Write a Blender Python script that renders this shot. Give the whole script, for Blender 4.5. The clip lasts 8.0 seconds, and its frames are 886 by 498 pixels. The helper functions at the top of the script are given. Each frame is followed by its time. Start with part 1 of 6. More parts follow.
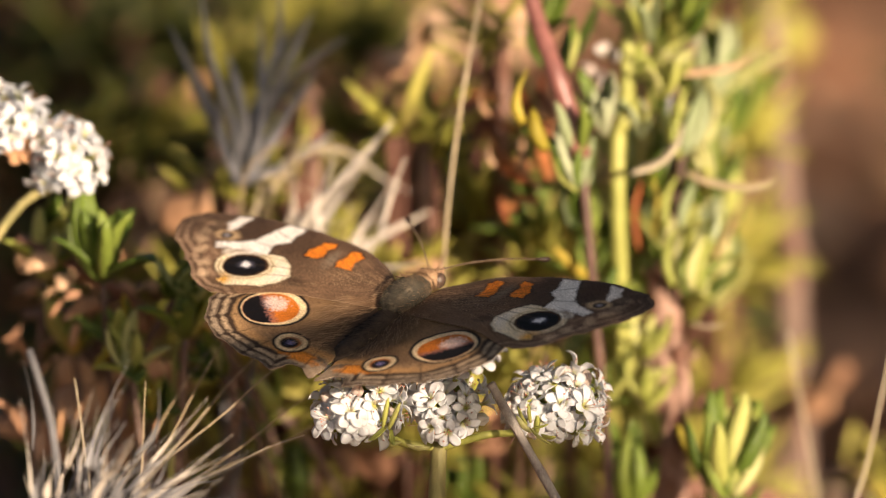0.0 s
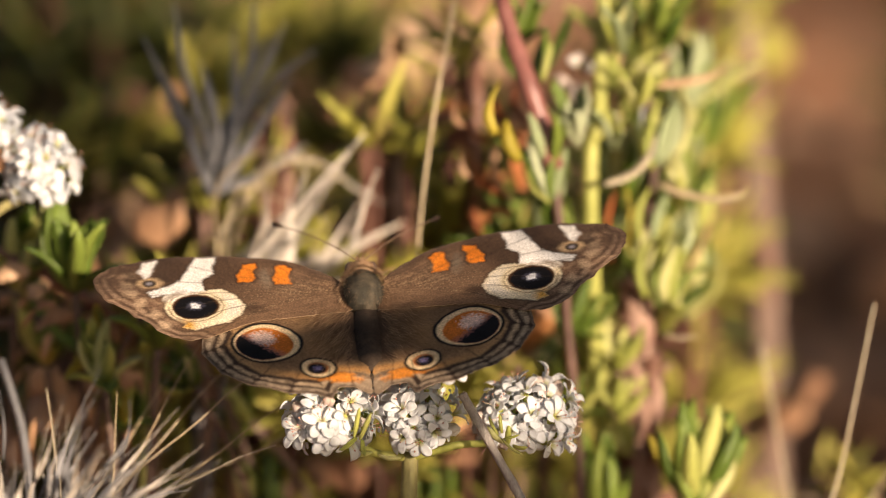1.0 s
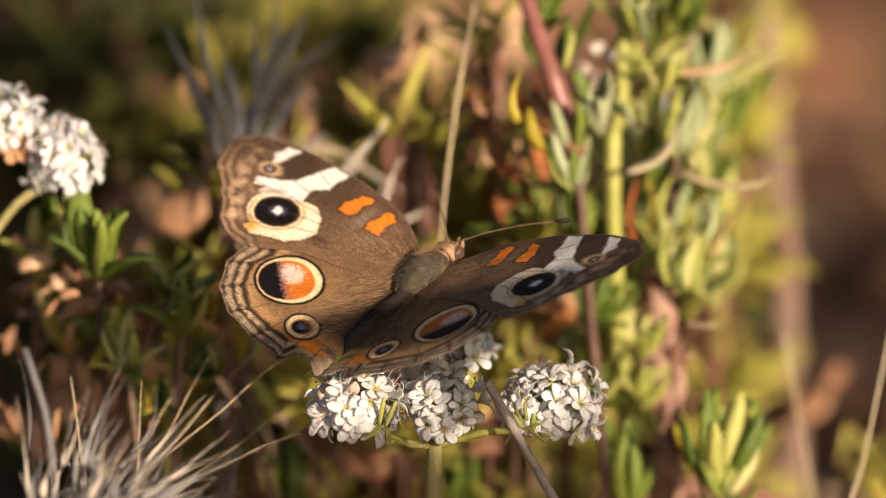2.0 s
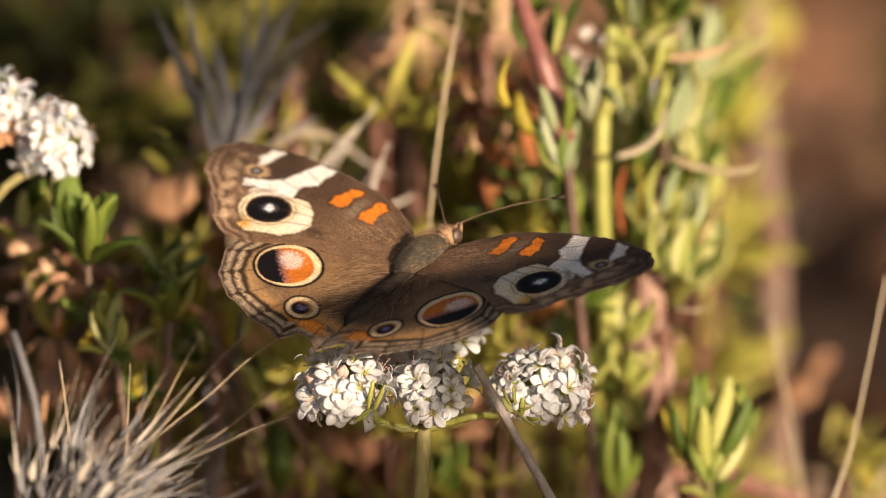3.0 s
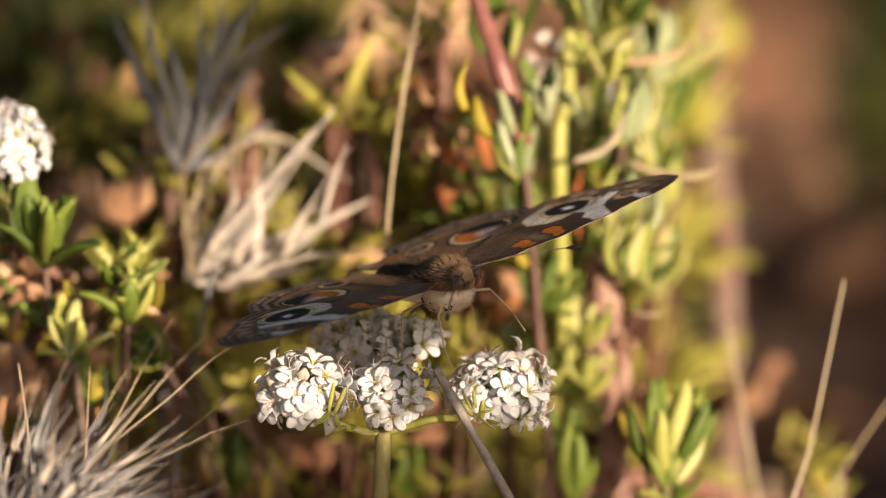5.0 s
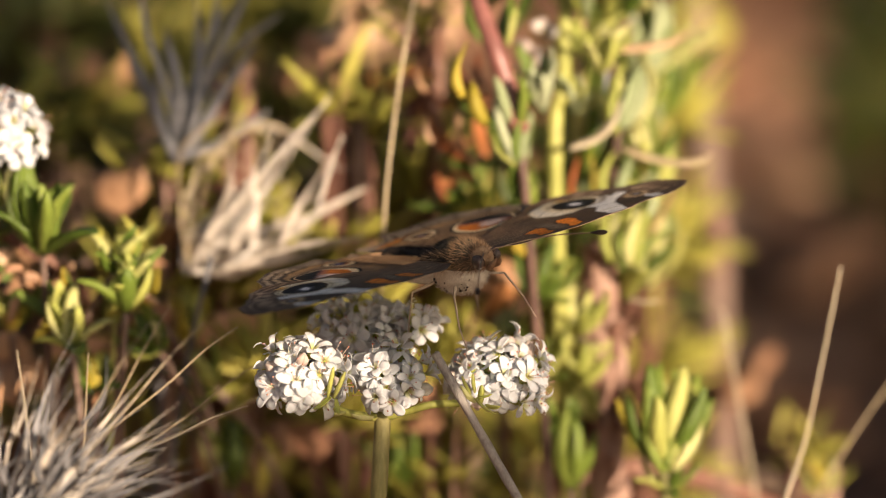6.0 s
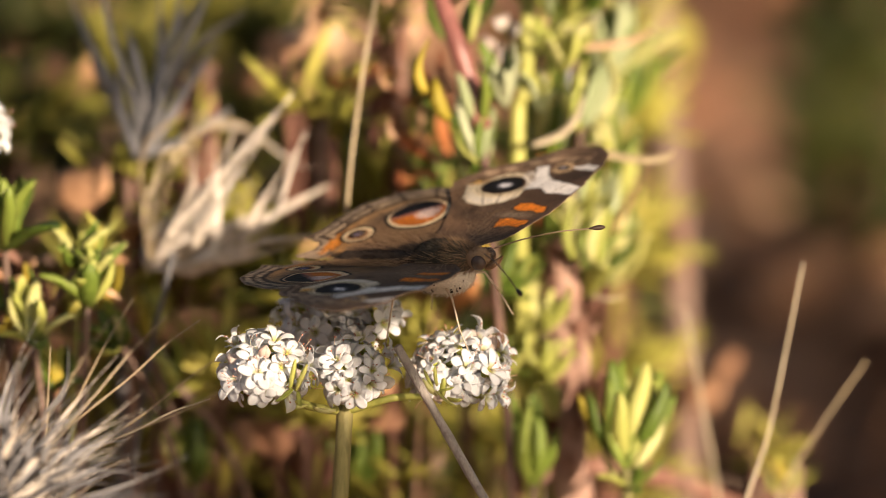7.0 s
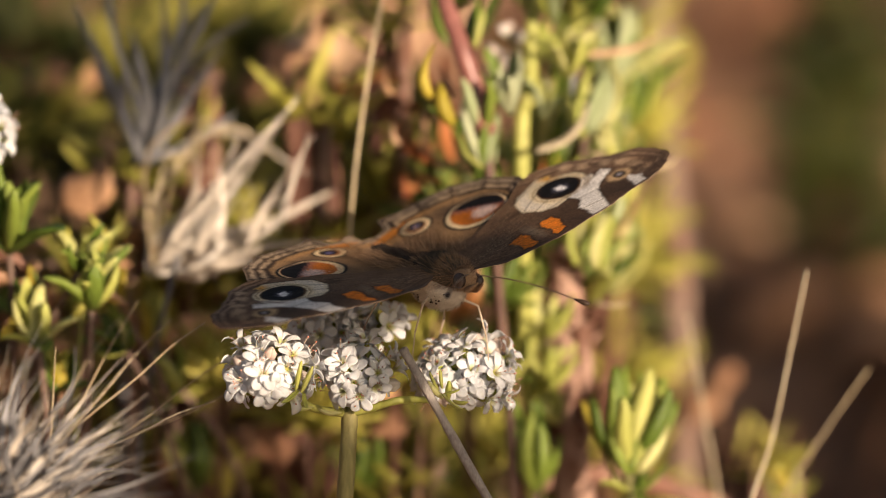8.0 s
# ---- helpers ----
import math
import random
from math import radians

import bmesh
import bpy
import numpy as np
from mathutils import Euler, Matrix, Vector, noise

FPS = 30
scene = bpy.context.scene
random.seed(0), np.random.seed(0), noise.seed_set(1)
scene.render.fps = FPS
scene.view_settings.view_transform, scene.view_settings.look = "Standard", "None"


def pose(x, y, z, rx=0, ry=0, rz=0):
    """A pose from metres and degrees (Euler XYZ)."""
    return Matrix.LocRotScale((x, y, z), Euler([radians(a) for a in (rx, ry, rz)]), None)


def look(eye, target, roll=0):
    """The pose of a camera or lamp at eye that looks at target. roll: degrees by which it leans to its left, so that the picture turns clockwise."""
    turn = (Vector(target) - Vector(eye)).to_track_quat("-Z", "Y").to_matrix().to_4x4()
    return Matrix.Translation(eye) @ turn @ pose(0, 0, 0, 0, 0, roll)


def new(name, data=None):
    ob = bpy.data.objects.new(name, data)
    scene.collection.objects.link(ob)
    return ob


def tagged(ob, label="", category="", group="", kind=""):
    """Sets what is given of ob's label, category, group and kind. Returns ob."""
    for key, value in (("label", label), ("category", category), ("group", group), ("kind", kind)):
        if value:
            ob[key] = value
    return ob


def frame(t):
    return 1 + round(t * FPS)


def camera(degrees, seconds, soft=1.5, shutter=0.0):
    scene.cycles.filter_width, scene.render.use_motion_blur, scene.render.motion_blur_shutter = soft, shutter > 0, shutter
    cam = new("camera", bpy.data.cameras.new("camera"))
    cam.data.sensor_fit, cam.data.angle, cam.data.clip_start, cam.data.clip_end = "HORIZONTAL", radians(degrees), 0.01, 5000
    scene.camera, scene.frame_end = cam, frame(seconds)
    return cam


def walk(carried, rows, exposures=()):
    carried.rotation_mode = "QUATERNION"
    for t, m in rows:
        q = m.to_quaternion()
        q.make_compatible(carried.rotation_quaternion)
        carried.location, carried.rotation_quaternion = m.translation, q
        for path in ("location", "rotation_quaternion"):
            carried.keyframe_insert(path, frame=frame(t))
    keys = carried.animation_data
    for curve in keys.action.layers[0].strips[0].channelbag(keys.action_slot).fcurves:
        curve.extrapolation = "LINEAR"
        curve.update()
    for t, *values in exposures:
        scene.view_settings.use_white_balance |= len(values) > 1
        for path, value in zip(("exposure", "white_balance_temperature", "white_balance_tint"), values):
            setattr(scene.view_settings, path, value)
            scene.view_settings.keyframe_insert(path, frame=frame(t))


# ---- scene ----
# The view is nearly along W, falling 20 degrees; u runs across it, v up, w away, in millimetres from the flower heads.
TILT, RISE = radians(20), 0.12


def spot(u, v, w):
    c, s = math.cos(TILT), math.sin(TILT)
    return Vector((u / 1000, (w * c + v * s) / 1000, RISE + (v * c - w * s) / 1000))


# ---- camera ----
cam = camera(4.39, 8.0, soft=0.9, shutter=0.15)
cam.data.dof.use_dof = True
cam.data.dof.focus_distance = 1.1955
cam.data.dof.aperture_fstop = 15.0
cam.data.dof.aperture_blades = 0
CAMERA = [
    (0.0, pose(0.00400, -1.12520, 0.53712, 69.7455, 0.1579, 0.3514)),
    (0.5, pose(0.00118, -1.12563, 0.53592, 69.8277, 0.1627, 0.1073)),
    (1.0, pose(0.00734, -1.12579, 0.53548, 69.8799, 0.0653, 0.4061)),
    (1.5, pose(0.00476, -1.12635, 0.53394, 69.9408, 0.1944, 0.2501)),
    (3.0, pose(0.00032, -1.12710, 0.53189, 69.9214, -0.0107, 0.1474)),
    (3.5, pose(0.00000, -1.12763, 0.53042, 70.0000, -0.0000, -0.0000)),
    (4.0, pose(0.00407, -1.12642, 0.53376, 69.8397, -0.0389, 0.0670)),
    (4.5, pose(-0.00160, -1.12742, 0.53100, 69.9908, -0.1292, -0.1813)),
    (6.0, pose(-0.01561, -1.13119, 0.52064, 70.4366, -0.2395, -0.7968)),
    (6.5, pose(-0.01567, -1.13429, 0.51214, 70.8355, -0.0552, -0.9229)),
    (7.0, pose(-0.01452, -1.13525, 0.50950, 70.9697, -0.3152, -0.9139)),
    (7.5, pose(-0.01722, -1.13595, 0.50756, 71.0775, -0.4310, -1.0333)),
    (8.0, pose(-0.02198, -1.13838, 0.50090, 71.4224, -0.6681, -1.1397)),
]

EXPOSURES = [(0.0, 0.84), (0.5, 0.84), (1.0, 0.71), (1.5, 0.61), (3.0, 0.66), (3.5, 0.66), (4.0, 0.71), (4.5, 0.81), (6.0, 0.86), (6.5, 0.96), (7.0, 0.94), (7.5, 0.91), (8.0, 0.70)]
walk(cam, CAMERA, EXPOSURES)

# ---- world and sun ----
SUN = Vector((0.49, -0.785, 0.375)).normalized()
world = bpy.data.worlds.new("sky")
scene.world = world
world.use_nodes = True
wt = world.node_tree
sky = wt.nodes.new("ShaderNodeTexSky")
sky.sky_type = "NISHITA"
sky.sun_disc = False
sky.dust_density, sky.ozone_density = 4.0, 0.3
sky.sun_elevation = math.asin(SUN.z)
sky.sun_rotation = math.atan2(SUN.x, SUN.y)
wt.links.new(sky.outputs[0], wt.nodes["Background"].inputs[0])
wt.nodes["Background"].inputs[1].default_value = 0.036
sun = new("sun", bpy.data.lights.new("sun", "SUN"))
sun.data.energy = 5.0
sun.data.angle = radians(0.55)
sun.data.color = (1.0, 0.77, 0.565)
sun.matrix_world = look(SUN * 10, (0, 0, 0))


# ---- materials ----
def shader(name, rough=0.6, spec=0.4):
    m = bpy.data.materials.new(name)
    m.use_nodes = True
    nt = m.node_tree
    b = nt.nodes["Principled BSDF"]
    b.inputs["Roughness"].default_value = rough
    b.inputs["Specular IOR Level"].default_value = spec
    return m, nt, b


def node(nt, kind, **values):
    n = nt.nodes.new(kind)
    for key, value in values.items():
        n.inputs[key.replace("_", " ")].default_value = value
    return n


def mix_colour(nt, fac, a, b, blend="MIX"):
    n = nt.nodes.new("ShaderNodeMix")
    n.data_type, n.blend_type = "RGBA", blend
    for key, value in ((0, fac), (6, a), (7, b)):
        if isinstance(value, bpy.types.NodeSocket):
            nt.links.new(value, n.inputs[key])
        elif key == 0:
            n.inputs[0].default_value = value
        else:
            n.inputs[key].default_value = (*value, 1)
    return n.outputs[2]


def ramp(nt, source, stops):
    n = nt.nodes.new("ShaderNodeValToRGB")
    nt.links.new(source, n.inputs[0])
    els = n.color_ramp.elements
    while len(els) < len(stops):
        els.new(0.5)
    for e, (at, colour) in zip(els, stops):
        e.position, e.color = at, (*colour, 1)
    return n.outputs[0]


def noise_of(nt, scale, detail=4, stretch=None):
    tc = nt.nodes.new("ShaderNodeTexCoord")
    n = node(nt, "ShaderNodeTexNoise", Scale=scale, Detail=detail)
    if stretch:
        mp = nt.nodes.new("ShaderNodeMapping")
        mp.inputs["Scale"].default_value = stretch
        nt.links.new(tc.outputs["Object"], mp.inputs[0])
        nt.links.new(mp.outputs[0], n.inputs["Vector"])
    else:
        nt.links.new(tc.outputs["Object"], n.inputs["Vector"])
    return n.outputs[0]


def bumped(nt, b, height, strength, distance):
    n = node(nt, "ShaderNodeBump", Strength=strength, Distance=distance)
    nt.links.new(height, n.inputs["Height"])
    nt.links.new(n.outputs[0], b.inputs["Normal"])


def see_through(nt, b, colour, share):
    """Light that shines through a thin leaf or petal."""
    tr = nt.nodes.new("ShaderNodeBsdfTranslucent")
    if isinstance(colour, bpy.types.NodeSocket):
        nt.links.new(colour, tr.inputs[0])
    else:
        tr.inputs[0].default_value = (*colour, 1)
    mx = nt.nodes.new("ShaderNodeMixShader")
    mx.inputs[0].default_value = share
    nt.links.new(b.outputs[0], mx.inputs[1])
    nt.links.new(tr.outputs[0], mx.inputs[2])
    nt.links.new(mx.outputs[0], nt.nodes["Material Output"].inputs[0])


def varied(name, stops, scale, rough=0.6, spec=0.4, through_share=0.0, bump=0.3, depth=0.0002, stretch=None, pick="object"):
    """A natural surface: a tone for each piece, mottled by a coarse and a fine noise."""
    m, nt, b = shader(name, rough, spec)
    coarse, fine = noise_of(nt, scale, 3), noise_of(nt, scale * 6, 5, stretch)
    if pick == "object":
        one = nt.nodes.new("ShaderNodeObjectInfo").outputs["Random"]
    else:
        one = nt.nodes.new("ShaderNodeNewGeometry").outputs["Random Per Island"]
    add = nt.nodes.new("ShaderNodeMath")
    add.operation = "MULTIPLY_ADD"
    nt.links.new(one, add.inputs[0])
    add.inputs[1].default_value = 0.7
    sub = nt.nodes.new("ShaderNodeMath")
    sub.operation = "MULTIPLY_ADD"
    nt.links.new(coarse, sub.inputs[0])
    sub.inputs[1].default_value, sub.inputs[2].default_value = 0.8, -0.25
    nt.links.new(sub.outputs[0], add.inputs[2])
    base = ramp(nt, add.outputs[0], stops)
    dark = mix_colour(nt, 0.45, base, ramp(nt, fine, [(0.3, (0.45, 0.42, 0.4)), (0.7, (1.25, 1.22, 1.15))]), "MULTIPLY")
    nt.links.new(dark, b.inputs["Base Color"])
    bumped(nt, b, fine, bump, depth)
    if through_share:
        see_through(nt, b, dark, through_share)
    return m


LEAF = varied("leaf_green", [(0.05, (0.06, 0.11, 0.016)), (0.45, (0.17, 0.26, 0.04)), (0.95, (0.35, 0.44, 0.085))], 300, 0.32, 0.5, 0.3)
LEAF_PALE = varied("leaf_pale", [(0.1, (0.42, 0.48, 0.10)), (0.5, (0.66, 0.69, 0.20)), (0.9, (0.78, 0.78, 0.40))], 300, 0.32, 0.5, 0.35)
LEAF_GREY = varied("leaf_grey", [(0.1, (0.32, 0.40, 0.20)), (0.5, (0.49, 0.57, 0.32)), (0.9, (0.65, 0.71, 0.48))], 300, 0.32, 0.5, 0.25)
LEAF_YELLOW = varied("leaf_yellow", [(0.1, (0.42, 0.36, 0.04)), (0.5, (0.62, 0.50, 0.07)), (0.9, (0.72, 0.54, 0.11))], 260, 0.45, 0.5, 0.3)
LEAF_RUST = varied("leaf_rust", [(0.1, (0.13, 0.034, 0.014)), (0.5, (0.42, 0.13, 0.04)), (0.9, (0.66, 0.32, 0.13))], 260, 0.5, 0.4, 0.15)
LEAF_TAN = varied("leaf_tan", [(0.1, (0.44, 0.24, 0.13)), (0.5, (0.60, 0.36, 0.21)), (0.9, (0.70, 0.48, 0.31))], 260, 0.5, 0.4, 0.15)
# Shaded and sunlit scrub each get a foliage colour: the light is painted in.
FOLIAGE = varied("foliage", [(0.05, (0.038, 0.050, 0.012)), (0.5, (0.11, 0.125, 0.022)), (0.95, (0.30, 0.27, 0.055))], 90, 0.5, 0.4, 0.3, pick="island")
# Darker copy of the foliage green, with shade put into the colour.
FOLIAGE_SHADED = varied("foliage_shaded", [(0.05, (0.022, 0.034, 0.009)), (0.5, (0.06, 0.08, 0.016)), (0.95, (0.14, 0.145, 0.03))], 90, 0.5, 0.4, 0.3, pick="island")
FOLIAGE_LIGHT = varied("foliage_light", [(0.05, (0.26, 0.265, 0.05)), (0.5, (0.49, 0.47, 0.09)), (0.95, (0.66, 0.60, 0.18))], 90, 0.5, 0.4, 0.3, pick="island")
STRAW = varied("straw", [(0.1, (0.46, 0.36, 0.21)), (0.5, (0.62, 0.52, 0.35)), (0.9, (0.76, 0.68, 0.52))], 200, 0.5, 0.4, 0.12, stretch=(1, 1, 0.08))
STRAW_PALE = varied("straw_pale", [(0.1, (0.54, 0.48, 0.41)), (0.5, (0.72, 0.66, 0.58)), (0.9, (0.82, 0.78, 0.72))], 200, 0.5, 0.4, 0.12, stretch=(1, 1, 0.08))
# Dry grey straw, darker and bluer than the others, with shade put in.
STRAW_GREY_SHADED = varied("straw_grey_shaded", [(0.1, (0.12, 0.122, 0.135)), (0.5, (0.22, 0.224, 0.245)), (0.9, (0.46, 0.465, 0.49))], 200, 0.55, 0.3, 0.12, stretch=(1, 1, 0.08))
STEM_RED = varied("stem_red", [(0.1, (0.18, 0.07, 0.06)), (0.5, (0.38, 0.165, 0.145)), (0.9, (0.62, 0.38, 0.335))], 250, 0.35, 0.5, stretch=(1, 1, 0.2))
# Brown counterpart of the red stem, darkened to paint in shade.
STEM_SHADED = varied("stem_shaded", [(0.1, (0.045, 0.022, 0.016)), (0.5, (0.10, 0.052, 0.040)), (0.9, (0.22, 0.13, 0.10))], 250, 0.5, 0.4, stretch=(1, 1, 0.2))
STEM_GREEN = varied("stem_green", [(0.1, (0.17, 0.165, 0.065)), (0.5, (0.26, 0.25, 0.10)), (0.9, (0.36, 0.32, 0.14))], 350, 0.6, 0.3, stretch=(1, 1, 0.1), bump=0.6)
STEM_LIME = varied("stem_lime", [(0.1, (0.26, 0.29, 0.06)), (0.5, (0.38, 0.41, 0.09)), (0.9, (0.50, 0.50, 0.15))], 180, 0.45, 0.4, 0.15, stretch=(1, 1, 0.15))
BARK = varied("bark", [(0.1, (0.085, 0.037, 0.026)), (0.5, (0.22, 0.11, 0.08)), (0.9, (0.46, 0.31, 0.25))], 220, 0.75, 0.2, stretch=(1, 1, 0.25), bump=0.9, depth=0.0006, pick="island")
BARK_PALE = varied("bark_pale", [(0.1, (0.12, 0.08, 0.065)), (0.5, (0.20, 0.14, 0.115)), (0.9, (0.28, 0.20, 0.165))], 120, 0.75, 0.2, stretch=(1, 1, 0.2), bump=0.8, depth=0.0006)
TWIG = varied("twig_grey", [(0.1, (0.24, 0.215, 0.20)), (0.5, (0.44, 0.405, 0.38)), (0.9, (0.62, 0.58, 0.55))], 1100, 0.75, 0.2, stretch=(1, 1, 0.3), bump=0.9, depth=0.0002)
LITTER = varied("litter", [(0.0, (0.10, 0.045, 0.025)), (0.35, (0.28, 0.14, 0.08)), (0.65, (0.48, 0.28, 0.17)), (0.95, (0.62, 0.46, 0.33))], 60, 0.7, 0.3, pick="island")


def soil():
    m, nt, b = shader("soil", 0.9, 0.15)
    big, small = noise_of(nt, 20, 6), noise_of(nt, 160, 6)
    base = ramp(nt, big, [(0.32, (0.06, 0.032, 0.021)), (0.5, (0.16, 0.088, 0.055)), (0.68, (0.36, 0.22, 0.145))])
    nt.links.new(mix_colour(nt, 0.6, base, ramp(nt, small, [(0.3, (0.5, 0.45, 0.42)), (0.7, (1.3, 1.25, 1.2))]), "MULTIPLY"), b.inputs["Base Color"])
    bumped(nt, b, small, 0.8, 0.004)
    return m


SOIL = soil()


def flower_paint(name, inner, outer, rough, share, throat=None):
    """Petal tissue with fine veins; throat is the tint round the middle of the flower."""
    m, nt, b = shader(name, rough, 0.3)
    veins, one = noise_of(nt, 5, 3, (1, 1, 0.3)), nt.nodes.new("ShaderNodeObjectInfo").outputs["Random"]
    tone = mix_colour(nt, one, inner, outer)
    tone = mix_colour(nt, 0.5, tone, ramp(nt, veins, [(0.35, (0.90, 0.88, 0.84)), (0.65, (1.0, 1.0, 1.0))]), "MULTIPLY")
    if throat:
        tc, flat = nt.nodes.new("ShaderNodeTexCoord"), nt.nodes.new("ShaderNodeVectorMath")
        flat.operation = "MULTIPLY"
        flat.inputs[1].default_value = (1, 1, 0)
        far = nt.nodes.new("ShaderNodeVectorMath")
        far.operation = "LENGTH"
        nt.links.new(tc.outputs["Object"], flat.inputs[0])
        nt.links.new(flat.outputs[0], far.inputs[0])
        tone = mix_colour(nt, ramp(nt, far.outputs["Value"], [(0.12, (1, 1, 1)), (0.36, (0, 0, 0))]), tone, throat)
    nt.links.new(tone, b.inputs["Base Color"])
    see_through(nt, b, tone, share)
    return m


PETAL = flower_paint("petal_white", (0.88, 0.91, 0.96), (0.93, 0.95, 0.98), 0.45, 0.5, (0.66, 0.66, 0.28))
PETAL_BUD = flower_paint("petal_bud", (0.78, 0.66, 0.60), (0.82, 0.80, 0.76), 0.5, 0.4)
PETAL_OLD = flower_paint("petal_withered", (0.42, 0.16, 0.06), (0.60, 0.36, 0.2), 0.7, 0.1)
STAMEN = flower_paint("stamen", (0.75, 0.62, 0.5), (0.72, 0.5, 0.42), 0.5, 0.2)
ANTHER = flower_paint("anther", (0.42, 0.14, 0.10), (0.60, 0.34, 0.26), 0.5, 0.0)
CUP = flower_paint("flower_cup", (0.36, 0.42, 0.07), (0.54, 0.56, 0.14), 0.5, 0.3)


def scales(name, share):
    """Wing scales: the pattern lies on the wing, with a fine grain and a soft sheen."""
    m, nt, b = shader(name, 0.7, 0.18)
    at = nt.nodes.new("ShaderNodeAttribute")
    at.attribute_name = "pattern"
    grain = noise_of(nt, 5200, 3)
    soft = noise_of(nt, 500, 4)
    tone = mix_colour(nt, 0.7, at.outputs[0], ramp(nt, grain, [(0.3, (0.55, 0.53, 0.5)), (0.7, (1.4, 1.4, 1.4))]), "MULTIPLY")
    tone = mix_colour(nt, 0.4, tone, ramp(nt, soft, [(0.3, (0.75, 0.74, 0.72)), (0.7, (1.2, 1.2, 1.2))]), "MULTIPLY")
    nt.links.new(tone, b.inputs["Base Color"])
    bumped(nt, b, grain, 0.35, 0.00006)
    see_through(nt, b, tone, share)
    return m


WING = scales("wing_scales", 0.12)
FUR = varied("fur_dark", [(0.1, (0.040, 0.038, 0.032)), (0.5, (0.085, 0.077, 0.060)), (0.9, (0.21, 0.165, 0.115))], 900, 0.75, 0.2, bump=0.8, depth=0.0001, pick="island")
FUR_BLACK = varied("fur_black", [(0.1, (0.010, 0.010, 0.012)), (0.5, (0.026, 0.022, 0.020)), (0.9, (0.075, 0.055, 0.042))], 900, 0.9, 0.1, bump=0.8, depth=0.0001, pick="island")
FUR_TAWNY = varied("fur_tawny", [(0.1, (0.20, 0.115, 0.062)), (0.5, (0.36, 0.23, 0.135)), (0.9, (0.52, 0.37, 0.24))], 900, 0.75, 0.2, bump=0.8, depth=0.0001, pick="island")
FUR_PALE = varied("fur_pale", [(0.1, (0.56, 0.50, 0.42)), (0.5, (0.72, 0.66, 0.57)), (0.9, (0.80, 0.76, 0.68))], 900, 0.75, 0.2, bump=0.8, depth=0.0001, pick="island")
LEG = varied("leg_pale", [(0.1, (0.42, 0.34, 0.26)), (0.9, (0.6, 0.5, 0.4))], 900, 0.5, 0.4)
FEELER = varied("feeler", [(0.1, (0.10, 0.062, 0.04)), (0.5, (0.20, 0.135, 0.09)), (0.9, (0.36, 0.28, 0.20))], 900, 0.5, 0.3)
CLUB = varied("club_dark", [(0.1, (0.012, 0.008, 0.006)), (0.9, (0.05, 0.03, 0.02))], 900, 0.5, 0.3)
EYE_MAT = varied("eye_brown", [(0.1, (0.04, 0.025, 0.02)), (0.9, (0.12, 0.08, 0.06))], 2500, 0.2, 0.6)


# ---- building ----
def part(name, bm, material, parent=None, label=""):
    """Link a bmesh, built in world metres, as one mesh object under a thing that stands unturned."""
    me = bpy.data.meshes.new(name)
    for f in bm.faces:
        f.smooth = True
    off = Vector((0, 0, 0))
    up = parent
    while up is not None:
        off += up.location
        up = up.parent
    bmesh.ops.translate(bm, verts=bm.verts, vec=-off)
    bm.to_mesh(me)
    bm.free()
    for mat in material if isinstance(material, (list, tuple)) else [material]:
        me.materials.append(mat)
    ob = new(name, me)
    ob.parent = parent
    if label:
        ob["label"] = label
    return ob


def thing(name, place, label, category, group="", kind=""):
    ob = new(name)
    ob.empty_display_size = 0.005
    ob.location = place
    return tagged(ob, label, category, group, kind)


def piece(name, mesh, m, parent, label=""):
    """An object of its own on a shared mesh, at the world pose m."""
    ob = new(name, mesh)
    off = Vector((0, 0, 0))
    up = parent
    while up is not None:
        off += up.location
        up = up.parent
    ob.parent = parent
    ob.matrix_basis = Matrix.Translation(-off) @ m
    if label:
        ob["label"] = label
    return ob


def curve_points(pts, n):
    """A smooth run of n points through pts."""
    pts = [Vector(p) for p in pts]
    if len(pts) == 2:
        return [pts[0].lerp(pts[1], i / (n - 1)) for i in range(n)]
    ext = [2 * pts[0] - pts[1]] + pts + [2 * pts[-1] - pts[-2]]
    out = []
    for i in range(n):
        x = i / (n - 1) * (len(pts) - 1)
        k = min(int(x), len(pts) - 2)
        f = x - k
        a, b, c, d = ext[k:k + 4]
        out.append(0.5 * (2 * b + (c - a) * f + (2 * a - 5 * b + 4 * c - d) * f * f + (3 * b - a - 3 * c + d) * f ** 3))
    return out


def sweep(bm, pts, wide, thick, side=None, sides=6, mat=0):
    """A closed body along pts: wide and thick are half sizes at each point; side is the way across its flat."""
    rings = []
    n = len(pts)
    ref = Vector(side) if side is not None else Vector((0.31, 0.87, 0.38))
    for i, p in enumerate(pts):
        d = (pts[min(i + 1, n - 1)] - pts[max(i - 1, 0)]).normalized()
        x = ref - d * ref.dot(d)
        if x.length < 1e-4:
            x = d.orthogonal()
        x.normalize()
        if side is None:
            ref = x
        y = d.cross(x)
        rings.append([bm.verts.new(p + x * (wide[i] * math.cos(a)) + y * (thick[i] * math.sin(a))) for a in (2 * math.pi * k / sides for k in range(sides))])
    for r, s in zip(rings, rings[1:]):
        for k in range(sides):
            f = bm.faces.new((r[k], r[(k + 1) % sides], s[(k + 1) % sides], s[k]))
            f.material_index = mat
    for ring in (rings[0][::-1], rings[-1]):
        f = bm.faces.new(ring)
        f.material_index = mat
    return bm


